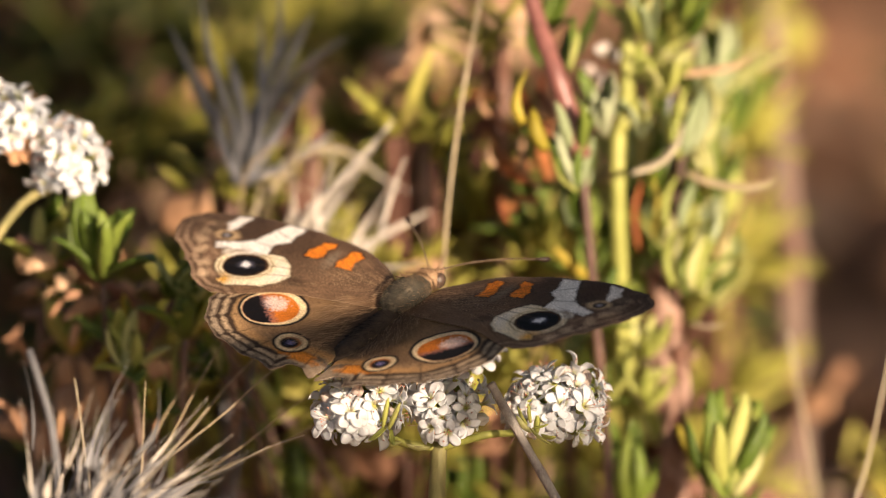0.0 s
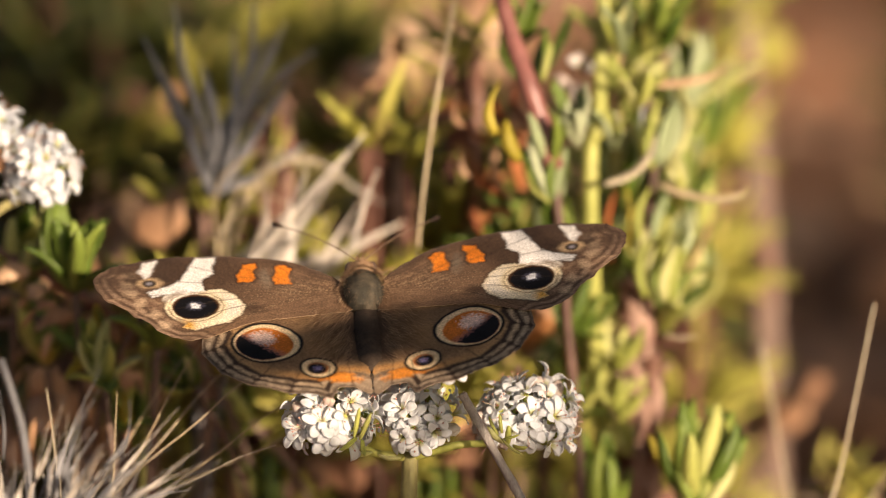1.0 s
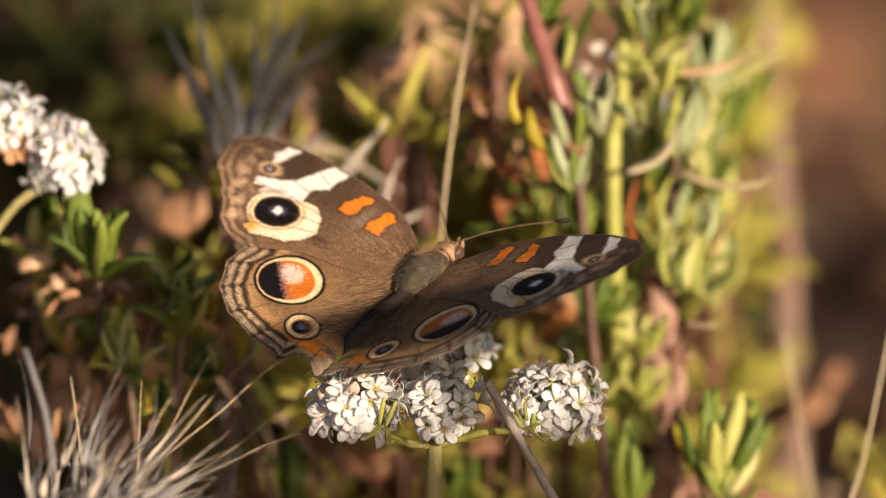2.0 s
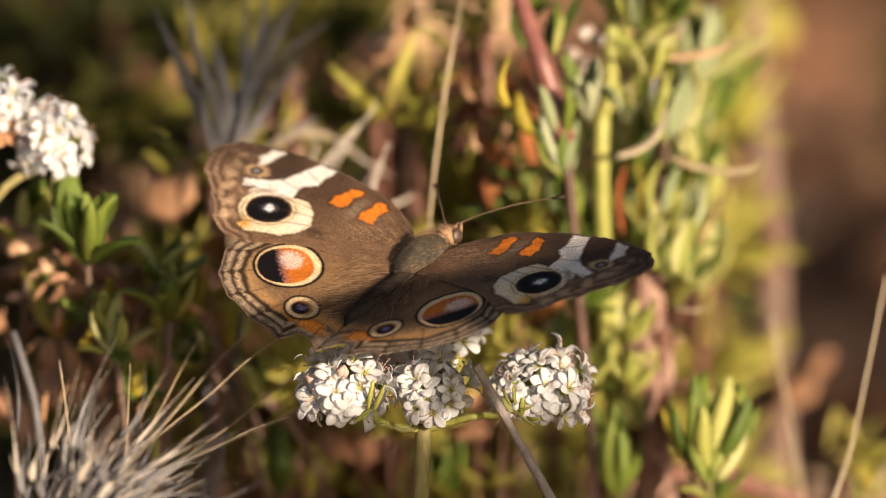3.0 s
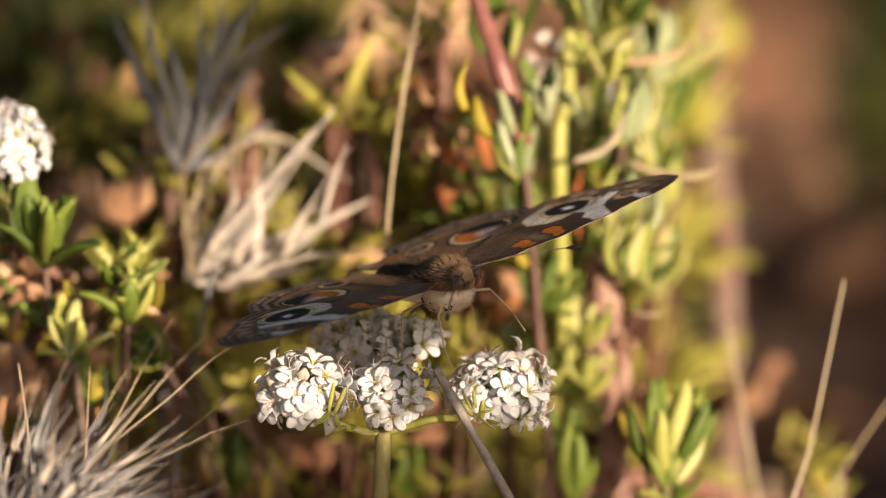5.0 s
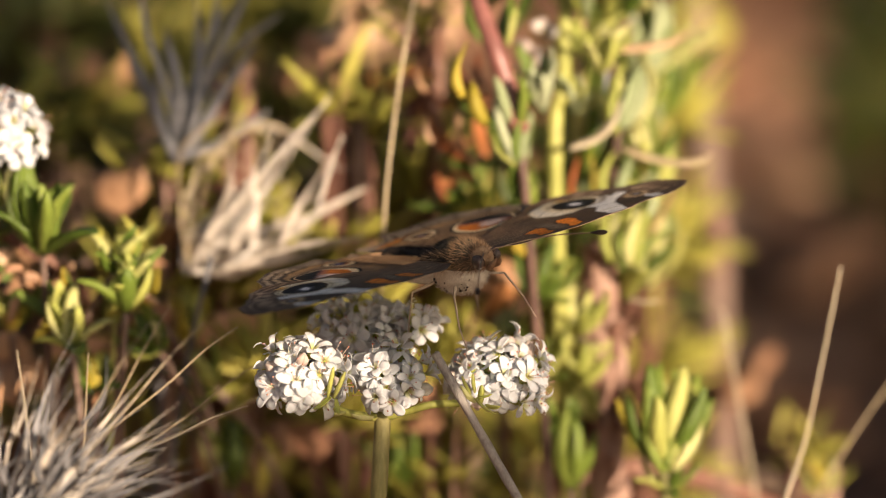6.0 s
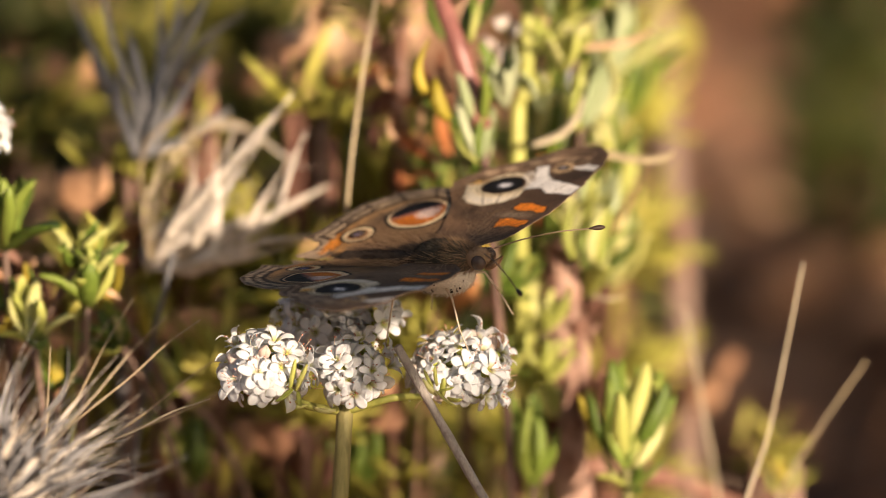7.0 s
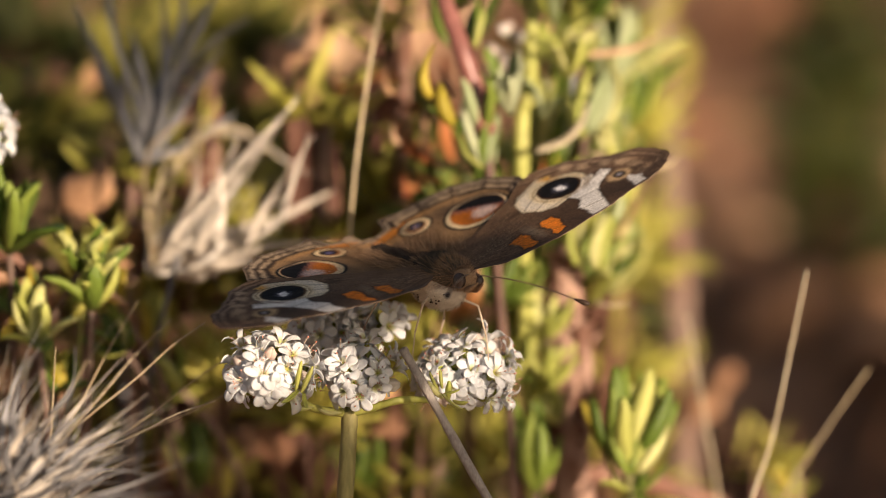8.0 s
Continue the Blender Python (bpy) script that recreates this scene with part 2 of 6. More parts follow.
def rod(bm, pts, r0, r1, n=12, sides=8, rough=0.0, mat=0, seed=1):
    rng = random.Random(seed)
    n = max(n, 3 * len(pts))
    run = curve_points(pts, n)
    rad = [(r0 + (r1 - r0) * i / (n - 1)) * (1 + rough * rng.uniform(-1, 1)) for i in range(n)]
    return sweep(bm, run, rad, rad, None, sides, mat)


def down(p, lean=(0, 0)):
    """The place on the ground under p."""
    return Vector((p.x + lean[0], p.y + lean[1], -0.004))


def sun_path(p, far):
    """The place far metres from p towards the sun."""
    return p + SUN * far


def rooted(pts):
    """The run of pts carried on into the ground, bending slowly to the upright."""
    pts = [Vector(p) for p in pts]
    way = (pts[-1] - pts[-2]).normalized()
    while pts[-1].z > -0.004:
        way = (way * 0.8 + Vector((0, 0, -0.2))).normalized()
        pts.append(pts[-1] + way * 0.009)
    return pts


def basis(z, y):
    """A turn whose z goes along z and whose y leans to y."""
    z = Vector(z).normalized()
    x = Vector(y).cross(z)
    if x.length < 1e-5:
        x = z.orthogonal()
    x.normalize()
    return Matrix((x, z.cross(x), z)).transposed().to_4x4()


def leaf_mesh(name, material, bend, fold, seed):
    """A fleshy narrow leaf of length 1 along z, bending to y, 0.17 wide, with rolled edges."""
    bm = bmesh.new()
    rng = random.Random(seed)
    n = 9
    rows = []
    for i in range(n):
        t = i / (n - 1)
        a = bend * t * t
        y = math.sin(a) * t * 0.55 * (1 if bend > 0 else 1)
        z = t * (1 - 0.14 * abs(bend) * t)
        w = 0.115 * (math.sin(math.pi * min(1, 0.12 + 0.80 * t)) ** 0.7) * (1 if t < 0.92 else 0.55) + 0.004
        tw = rng.uniform(-0.02, 0.02)
        row = []
        for s in (-1, -0.6, 0, 0.6, 1):
            row.append(bm.verts.new((s * w + tw * t, y + fold * w * abs(s) * 1.1 - (0.18 * w if s == 0 else 0), z)))
        for s in (0.6, 0, -0.6):
            row.append(bm.verts.new((s * w + tw * t, y + fold * w * abs(s) * 0.8 - 0.55 * w, z)))
        rows.append(row)
    for r, s in zip(rows, rows[1:]):
        for k in range(8):
            bm.faces.new((r[k], r[(k + 1) % 8], s[(k + 1) % 8], s[k]))
    bm.faces.new(rows[0][::-1])
    bm.faces.new(rows[-1])
    bmesh.ops.recalc_face_normals(bm, faces=bm.faces)
    for f in bm.faces:
        f.smooth = True
    me = bpy.data.meshes.new(name)
    bm.to_mesh(me)
    bm.free()
    me.materials.append(material)
    return me


LEAVES = {}
for key, mat in (("green", LEAF), ("pale", LEAF_PALE), ("yellow", LEAF_YELLOW), ("rust", LEAF_RUST), ("tan", LEAF_TAN), ("grey", LEAF_GREY)):
    LEAVES[key] = [leaf_mesh("leaf", mat, b, f, i) for i, (b, f) in enumerate(((0.35, 0.5), (0.8, 0.35), (1.25, 0.6), (-0.4, 0.4)))]


def fascicle(parent, place, axis, n, length, spread, kinds, seed, width=1.0):
    """A tuft of n leaves, each an object of its own, round an axis."""
    rng = random.Random(seed)
    turn = basis(axis, (0.2, -1, 0.1))
    for i in range(n):
        a = 2 * math.pi * (i * 0.382 + rng.uniform(-0.06, 0.06))
        tilt = spread * math.sqrt((i + 0.4) / n) * rng.uniform(0.8, 1.2)
        way = turn @ Vector((math.sin(tilt) * math.cos(a), math.sin(tilt) * math.sin(a), math.cos(tilt)))
        size = length * rng.uniform(0.75, 1.1)
        out = way - turn @ Vector((0, 0, 1)) * 0.8
        m = Matrix.Translation(place) @ basis(way, -out) @ Matrix.Diagonal((size * width * rng.uniform(0.85, 1.2), size * 0.95 * width, size, 1))
        piece("leaf", rng.choice(LEAVES[rng.choice(kinds)]), m, parent)


def single_leaf(parent, base, tip, kind, width, bend=1, name="leaf", label=""):
    """One leaf from base to tip."""
    way = tip - base
    m = Matrix.Translation(base) @ basis(way, (0.3, 0.6, 0.9)) @ Matrix.Diagonal((way.length * width, way.length * width, way.length, 1))
    return piece(name, LEAVES[kind][bend], m, parent, label)


def strap(bm, pts, width, thick=0.28, n=12, side=None, point=True, mat=0):
    """A long curled leaf or husk of even breadth with a pointed end."""
    run = curve_points(pts, n)
    w = [width * (0.55 + 0.45 * min(1, 5 * i / n)) * (1 if not point else min(1, 0.15 + 2.6 * (1 - i / (n - 1)))) for i in range(n)]
    return sweep(bm, run, w, [x * thick for x in w], side, 8, mat)


# ---- ground ----
def ground():
    n = 150
    bm = bmesh.new()
    grid = []
    for j in range(n):
        row = []
        for i in range(n):
            a, b = (2 * i / (n - 1) - 1) * 7.6, (2 * j / (n - 1) - 1) * 7.6
            x, y = 0.3 * math.sinh(a), 0.3 + 0.3 * math.sinh(b)
            near = 1 / (1 + (x * x + y * y) / 4)
            z = (0.03 * noise.noise((x * 5, y * 5, 0)) + 0.012 * noise.noise((x * 21, y * 21, 3))) * near - 0.012
            row.append(bm.verts.new((x, y, z)))
        grid.append(row)
    for j in range(n - 1):
        for i in range(n - 1):
            bm.faces.new((grid[j][i], grid[j][i + 1], grid[j + 1][i + 1], grid[j + 1][i]))
    return tagged(part("ground", bm, SOIL), "bare brown soil under scrub, in evening sun", "ground", kind="structure")


ground()


def litter():
    """Dead leaves and bark flakes strewn over the soil."""
    rng = random.Random(5)
    bm = bmesh.new()
    for _ in range(2600):
        x, y = rng.gauss(0, 0.16), rng.uniform(0.02, 0.75)
        p = Vector((x, y, rng.uniform(-0.008, 0.016)))
        way = Vector((rng.uniform(-1, 1), rng.uniform(-1, 1), rng.uniform(-0.25, 0.45))).normalized()
        size = rng.uniform(0.006, 0.02)
        mid = p + way * size * 0.5 + Vector((0, 0, size * rng.uniform(0, 0.25)))
        w = size * rng.uniform(0.12, 0.34)
        run = curve_points([p, mid, p + way * size], 5)
        sweep(bm, run, [w * 0.3, w * 0.9, w, w * 0.75, w * 0.15], [w * 0.14] * 5, (rng.uniform(-1, 1), rng.uniform(-1, 1), 0.2), 5)
    return tagged(part("leaf_litter", bm, LITTER), "dry tan and rust leaf litter strewn on soil", "leaf litter", kind="stuff")


litter()


# ---- shrubs behind, out of focus ----
def far_shrub(place, high, wide, count, material, label, seed, leaf=0.011, bare=0.25, lean=0.0):
    rng = random.Random(seed)
    foot = Vector((place.x + lean, place.y - lean * 0.5, -0.006))
    top = thing("shrub", foot, label, "shrub", "low shrubs behind")
    bm, lv = bmesh.new(), bmesh.new()
    stems, girth = (6, 1.0) if bare < 0.9 else (2, 0.3)
    for k in range(stems):
        tip = Vector((place.x + rng.uniform(-wide, wide) * 0.8, place.y + rng.uniform(-wide, wide) * 0.8, place.z + high * rng.uniform(0.2, 1)))
        mid = foot.lerp(tip, 0.5) + Vector((rng.uniform(-1, 1), rng.uniform(-1, 1), 0)) * wide * 0.3
        run = curve_points([foot, mid, tip], 8)
        girths = [(0.0014 - 0.00012 * i) * girth for i in range(8)]
        sweep(bm, run, girths, girths, None, 6)
        for _ in range(count // stems):
            t = rng.uniform(bare, 1)
            p = run[min(7, int(t * 7 + 0.5))] + Vector((rng.gauss(0, 1), rng.gauss(0, 1), rng.gauss(0, 1))) * wide * (0.22 if bare < 0.9 else 0.38)
            way = Vector((rng.uniform(-1, 1), rng.uniform(-1, 1), rng.uniform(-0.1, 1.3))).normalized()
            s = leaf * rng.uniform(0.7, 1.4)
            w = s * 0.1
            sweep(lv, [p, p + way * s * 0.5, p + way * s], [w * 0.5, w, w * 0.25], [w * 0.25, w * 0.4, w * 0.1], (rng.uniform(-1, 1), rng.uniform(-1, 1), 0), 5)
    part("stem", bm, BARK, top)
    part("foliage", lv, material, top)
    return top


# Light and shade on these shrubs lie in their foliage colour.
DULL, BRIGHT = "dark green low shrub with narrow leaves, shade in its colour", "yellow-green low shrub with narrow leaves, sunlit tone in its colour"
far_shrub(spot(-41.24, 19.55, 174), 0.020, 0.016, 420, FOLIAGE_SHADED, DULL, 1)
far_shrub(spot(-50.25, 26.44, 219.6), 0.020, 0.020, 380, FOLIAGE_SHADED, DULL, 2)
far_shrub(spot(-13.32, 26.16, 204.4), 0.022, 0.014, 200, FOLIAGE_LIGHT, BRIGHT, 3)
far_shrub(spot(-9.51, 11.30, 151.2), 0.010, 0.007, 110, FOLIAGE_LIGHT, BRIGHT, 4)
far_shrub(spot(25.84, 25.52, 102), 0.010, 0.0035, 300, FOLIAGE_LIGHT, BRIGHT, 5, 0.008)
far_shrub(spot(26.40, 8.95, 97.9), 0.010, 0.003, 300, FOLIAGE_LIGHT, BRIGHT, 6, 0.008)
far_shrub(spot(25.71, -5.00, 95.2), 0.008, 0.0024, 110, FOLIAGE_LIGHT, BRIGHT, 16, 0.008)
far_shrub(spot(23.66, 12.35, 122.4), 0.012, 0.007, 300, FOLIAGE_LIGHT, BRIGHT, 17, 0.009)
far_shrub(spot(22.14, -2.50, 108.8), 0.010, 0.006, 260, FOLIAGE_SHADED, DULL, 18, 0.009)
far_shrub(spot(9.29, -5.03, 102), 0.016, 0.010, 240, FOLIAGE_SHADED, DULL, 7)
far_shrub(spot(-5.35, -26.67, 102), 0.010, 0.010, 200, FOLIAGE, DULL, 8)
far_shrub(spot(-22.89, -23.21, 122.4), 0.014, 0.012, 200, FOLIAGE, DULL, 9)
far_shrub(spot(-43.37, -13.00, 136), 0.016, 0.014, 380, FOLIAGE_SHADED, DULL, 10)
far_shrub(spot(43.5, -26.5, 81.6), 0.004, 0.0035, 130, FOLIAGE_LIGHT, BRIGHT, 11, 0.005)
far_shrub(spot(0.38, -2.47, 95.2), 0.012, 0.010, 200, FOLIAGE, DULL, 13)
for k, p in enumerate((spot(-33.22, 24.49, 49), spot(-27.72, 23.26, 49), spot(-22.23, 23.88, 49), spot(-30.16, 18.38, 49), spot(-25.28, 17.77, 49), spot(-29.55, 30.59, 49), spot(-21.01, 29.37, 49))):
    far_shrub(sun_path(p, 0.40), 0.004, 0.007, 360, FOLIAGE, "tall leafy shrub that shades the scrub", 60 + k, 0.010, 0.95, 0.10)
rng = random.Random(62)
for k in range(24):
    p = spot(-27 + 45 * (k % 12) / 11 + rng.uniform(-1, 1), (-35 if k < 12 else -41.5) + rng.uniform(-1.5, 1.5), 2)
    far_shrub(sun_path(p, 0.30), 0.003, 0.006, 200, FOLIAGE, "tall leafy shrub that shades the scrub", 600 + k, 0.010, 0.95, 0.06)
far_shrub(spot(65.5, 27.0, 330), 0.010, 0.008, 220, FOLIAGE_SHADED, DULL, 730)
# Out-of-view shrubs towards the sun, added to shade the soil at the right.
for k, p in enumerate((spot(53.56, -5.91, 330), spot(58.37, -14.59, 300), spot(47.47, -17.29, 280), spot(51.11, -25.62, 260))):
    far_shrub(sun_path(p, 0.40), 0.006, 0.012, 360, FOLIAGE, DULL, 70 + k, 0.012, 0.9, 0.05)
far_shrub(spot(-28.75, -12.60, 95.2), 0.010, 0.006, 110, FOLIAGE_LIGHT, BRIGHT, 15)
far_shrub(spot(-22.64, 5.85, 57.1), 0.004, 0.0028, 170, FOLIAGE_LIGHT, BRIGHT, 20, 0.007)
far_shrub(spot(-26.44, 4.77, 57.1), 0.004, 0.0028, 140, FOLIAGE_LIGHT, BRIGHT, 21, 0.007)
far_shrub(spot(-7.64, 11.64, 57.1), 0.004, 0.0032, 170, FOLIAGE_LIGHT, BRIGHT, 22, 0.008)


rng = random.Random(909)
for k in range(40):
    if k < 28:
        p = spot(rng.uniform(-47, 16), rng.uniform(-25, 6), rng.uniform(48, 105))
    else:
        p = spot(rng.uniform(-46, 6), rng.uniform(6, 27), rng.uniform(80, 140))
    # Sunlit or shaded is picked at random and painted by the foliage colour.
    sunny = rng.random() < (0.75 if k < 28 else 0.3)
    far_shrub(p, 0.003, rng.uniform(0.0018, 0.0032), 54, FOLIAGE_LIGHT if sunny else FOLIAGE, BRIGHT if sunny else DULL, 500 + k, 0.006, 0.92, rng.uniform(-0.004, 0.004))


def dead_leaf(a, b, width, material, label, bow=0.15, seed=1):
    """A cupped dead leaf or bark flake lying in the scrub."""
    rng = random.Random(seed)
    bm = bmesh.new()
    mid = a.lerp(b, 0.5) + Vector((0, 0, (b - a).length * bow))
    run = curve_points([a, mid, b], 9)
    w = [width * (math.sin(math.pi * (0.1 + 0.82 * i / 8)) ** 0.6) * rng.uniform(0.9, 1.1) for i in range(9)]
    sweep(bm, run, w, [x * 0.16 for x in w], (0.7, 0.25, 0.65), 8)
    return tagged(part("dead_leaf", bm, material), label, "dead leaf", "fallen leaves")


PEACH = "cupped tan dead leaf caught in the scrub"
RUSTY = "curled rust-brown dead leaf caught in the scrub"
dead_leaf(spot(-33.46, 2.57, 81.6), spot(-29.19, 12.02, 87), 0.0030, LEAF_TAN, PEACH)
dead_leaf(spot(-35.26, 7.07, 102), spot(-28.90, 1.34, 102), 0.0030, LITTER, PEACH)
dead_leaf(spot(-8.80, 26.34, 143.6), spot(-3.55, 23.08, 145.1), 0.0042, LEAF_TAN, PEACH)
dead_leaf(spot(-11.49, 20.54, 151.2), spot(-5.55, 15.26, 151.2), 0.0040, LITTER, PEACH)
dead_leaf(spot(-2.92, 23.32, 158.8), spot(5.71, 25.31, 158.8), 0.0050, LEAF_TAN, PEACH)
dead_leaf(spot(0.40, 27.61, 174), spot(5.11, 28.95, 174), 0.0050, LITTER, PEACH)
dead_leaf(spot(36.59, -18.04, 122.4), spot(41.85, -12.89, 125.1), 0.0028, LITTER, PEACH)
dead_leaf(spot(-25.85, -22.97, 108.8), spot(-22.01, -20.41, 108.8), 0.0026, LEAF_TAN, PEACH)
dead_leaf(spot(-5.26, 17.61, 81.6), spot(0.38, 17.02, 84.3), 0.0013, LEAF_RUST, RUSTY)
dead_leaf(spot(-12.92, -18.30, 95.2), spot(-9.12, -16.40, 95.2), 0.0022, LEAF_TAN, PEACH)
dead_leaf(spot(-14.33, 3.90, 108.8), spot(-6.01, 5.82, 108.8), 0.0030, LITTER, PEACH)
dead_leaf(spot(-42.49, -7.61, 108.8), spot(-39.29, -5.05, 108.8), 0.0020, LEAF_TAN, PEACH)
dead_leaf(spot(-23.12, -24.75, 136), spot(-17.24, -26.06, 136), 0.0026, LEAF_TAN, PEACH)
for k, (x, y) in enumerate(((0.2, 0.1), (0.7, 0.3), (0.4, 0.6), (0.9, 0.8), (0.1, 0.8), (0.55, 0.15), (0.3, 0.35), (0.8, 0.55), (0.6, 0.85), (0.05, 0.45))):
    a = spot(-46 + 56 * x, 24 - 46 * y, 90 + 60 * ((k * 7) % 5) / 4)
    dead_leaf(a, a + Vector((0.007 * (1 if k % 2 else -1), 0.002, 0.004 * ((k % 3) - 1))), 0.0022 + 0.0004 * (k % 4), (LEAF_TAN, LITTER, LITTER)[k % 3], PEACH, 0.2, k)
dead_leaf(spot(-16.54, -15.60, 81.6), spot(-14.03, -13.72, 81.6), 0.0014, LEAF_RUST, RUSTY)
far_shrub(spot(-0.05, 21.81, 59.8), 0.005, 0.0032, 170, FOLIAGE_LIGHT, BRIGHT, 24, 0.007)
far_shrub(spot(-19.97, 16.73, 59.8), 0.003, 0.0024, 90, FOLIAGE_LIGHT, BRIGHT, 25, 0.006)
dead_leaf(spot(-10.56, 16.73, 59.8), spot(-7.67, 19.68, 62.6), 0.0026, LITTER, PEACH, 0.2, 41)
dead_leaf(spot(-33.59, 3.32, 54.4), spot(-29.69, 9.11, 57.1), 0.0036, LEAF_TAN, PEACH, 0.15, 31)
dead_leaf(spot(-10.22, 21.13, 62.6), spot(-5.87, 24.09, 65.3), 0.0036, LEAF_TAN, PEACH, 0.2, 32)
dead_leaf(spot(-7.79, 6.70, 81.6), spot(-5.95, 7.44, 81.6), 0.0014, LEAF_TAN, PEACH, 0.2, 33)
dead_leaf(spot(-22.48, 10.00, 78.9), spot(-17.74, 12.97, 81.6), 0.0026, LITTER, PEACH, 0.2, 34)
dead_leaf(spot(-35.43, 16.46, 95.2), spot(-31.40, 19.11, 97.9), 0.0026, LITTER, PEACH, 0.2, 35)
rng = random.Random(404)
for k in range(64):
    a = spot(rng.uniform(-47, 12), rng.uniform(-27, -1), rng.uniform(46, 105))
    way = Vector((rng.uniform(-1, 1), rng.uniform(-0.5, 0.5), rng.uniform(-0.3, 0.9))).normalized()
    dull = rng.random()
    dead_leaf(a, a + way * rng.uniform(0.004, 0.009), rng.uniform(0.0011, 0.0026), LEAF_TAN if dull < 0.55 else LITTER if dull < 0.95 else LEAF_RUST, PEACH if dull < 0.95 else RUSTY, 0.2, 100 + k)


def curled_leaf(middle, high, wide, material, seed):
    """A broad dead leaf caught upright in the scrub, its hollow turned to the evening sun."""
    rng = random.Random(seed)
    up = Vector((rng.uniform(-0.5, 0.5), rng.uniform(0.0, 0.4), 1)).normalized() * high / 2000
    bm = bmesh.new()
    run = curve_points([middle - up, middle + Vector((0.1, -0.6, 0)) * high / 6000, middle + up], 9)
    w = [wide / 2000 * (math.sin(math.pi * (0.12 + 0.80 * i / 8)) ** 0.6) * rng.uniform(0.85, 1.1) for i in range(9)]
    sweep(bm, run, w, [x * 0.15 for x in w], (0.86, 0.5, rng.uniform(-0.2, 0.2)), 8)
    label = "broad yellow-green leaf in the low scrub" if material is FOLIAGE_LIGHT else PEACH
    return tagged(part("dead_leaf", bm, material), label, "dead leaf", "fallen leaves")


for k, (p, high, wide, mat) in enumerate((
        (spot(-6.30, 25.39, 170), 4.4, 4.0, LEAF_TAN),
        (spot(1.90, 23.72, 190), 7.5, 5.0, LEAF_TAN),
        (spot(5.24, 28.68, 210), 7.0, 5.0, LEAF_TAN),
        (spot(-11.36, 22.31, 200), 6.0, 5.0, LITTER),
        (spot(-2.73, 28.04, 230), 6.0, 4.0, LITTER),
        (spot(-30.53, 6.69, 90), 6.5, 4.4, LEAF_TAN),
        (spot(-15.55, 27.84, 220), 5.0, 4.0, LITTER),
        (spot(-21.95, 27.69, 230), 5.0, 5.0, LITTER),
        (spot(-9.57, 16.69, 160), 4.0, 3.5, LITTER),
        (spot(-4.22, 14.92, 150), 5.0, 3.0, LEAF_TAN),
        (spot(-13.43, 18.62, 180), 4.5, 4.0, LEAF_TAN),
        (spot(-38.92, 7.27, 140), 5.0, 4.0, LEAF_TAN),
        (spot(-48.34, -2.52, 120), 4.0, 4.0, LEAF_TAN),
        (spot(-42.53, 0.07, 130), 5.0, 3.0, LITTER),
        (spot(-31.64, -1.22, 110), 4.0, 3.4, LEAF_TAN),
        (spot(-36.48, -7.56, 100), 5.0, 3.0, LITTER),
        (spot(-29.08, -5.06, 110), 4.0, 3.0, LEAF_TAN),
        (spot(37.11, 26.57, 190), 6.0, 5.0, FOLIAGE_LIGHT),
        (spot(-15.63, 7.11, 110), 4.0, 3.0, LEAF_TAN),
        (spot(-19.77, 12.42, 130), 5.0, 4.0, LITTER),
        (spot(-9.36, 12.42, 130), 6.0, 5.0, FOLIAGE_LIGHT),
        (spot(-11.87, 8.78, 120), 5.0, 4.0, FOLIAGE_LIGHT),
        (spot(-2.56, 12.19, 140), 5.0, 5.0, FOLIAGE_LIGHT),
        (spot(-18.07, 25.39, 200), 7.0, 5.0, FOLIAGE_LIGHT),
        (spot(-6.02, 6.47, 110), 4.0, 3.0, LEAF_TAN),
        (spot(-22.85, 11.68, 120), 5.0, 4.0, LEAF_TAN),
        (spot(-19.30, 21.81, 190), 6.0, 5.0, LITTER),
        (spot(-12.68, 26.27, 210), 6.0, 5.0, FOLIAGE_LIGHT),
        (spot(-4.29, 21.50, 170), 5.0, 5.0, LITTER),
        (spot(-14.68, 13.17, 140), 5.0, 4.0, LEAF_TAN),
        (spot(-8.18, 18.55, 150), 4.0, 4.0, FOLIAGE_LIGHT),
        (spot(-26.74, 1.32, 90), 4.0, 3.0, LEAF_TAN),
        (spot(-37.80, 1.31, 80), 4.0, 3.0, LEAF_TAN),
        (spot(-45.66, 2.59, 90), 4.0, 3.0, LITTER))):
    curled_leaf(p, high, wide, mat, 700 + k)


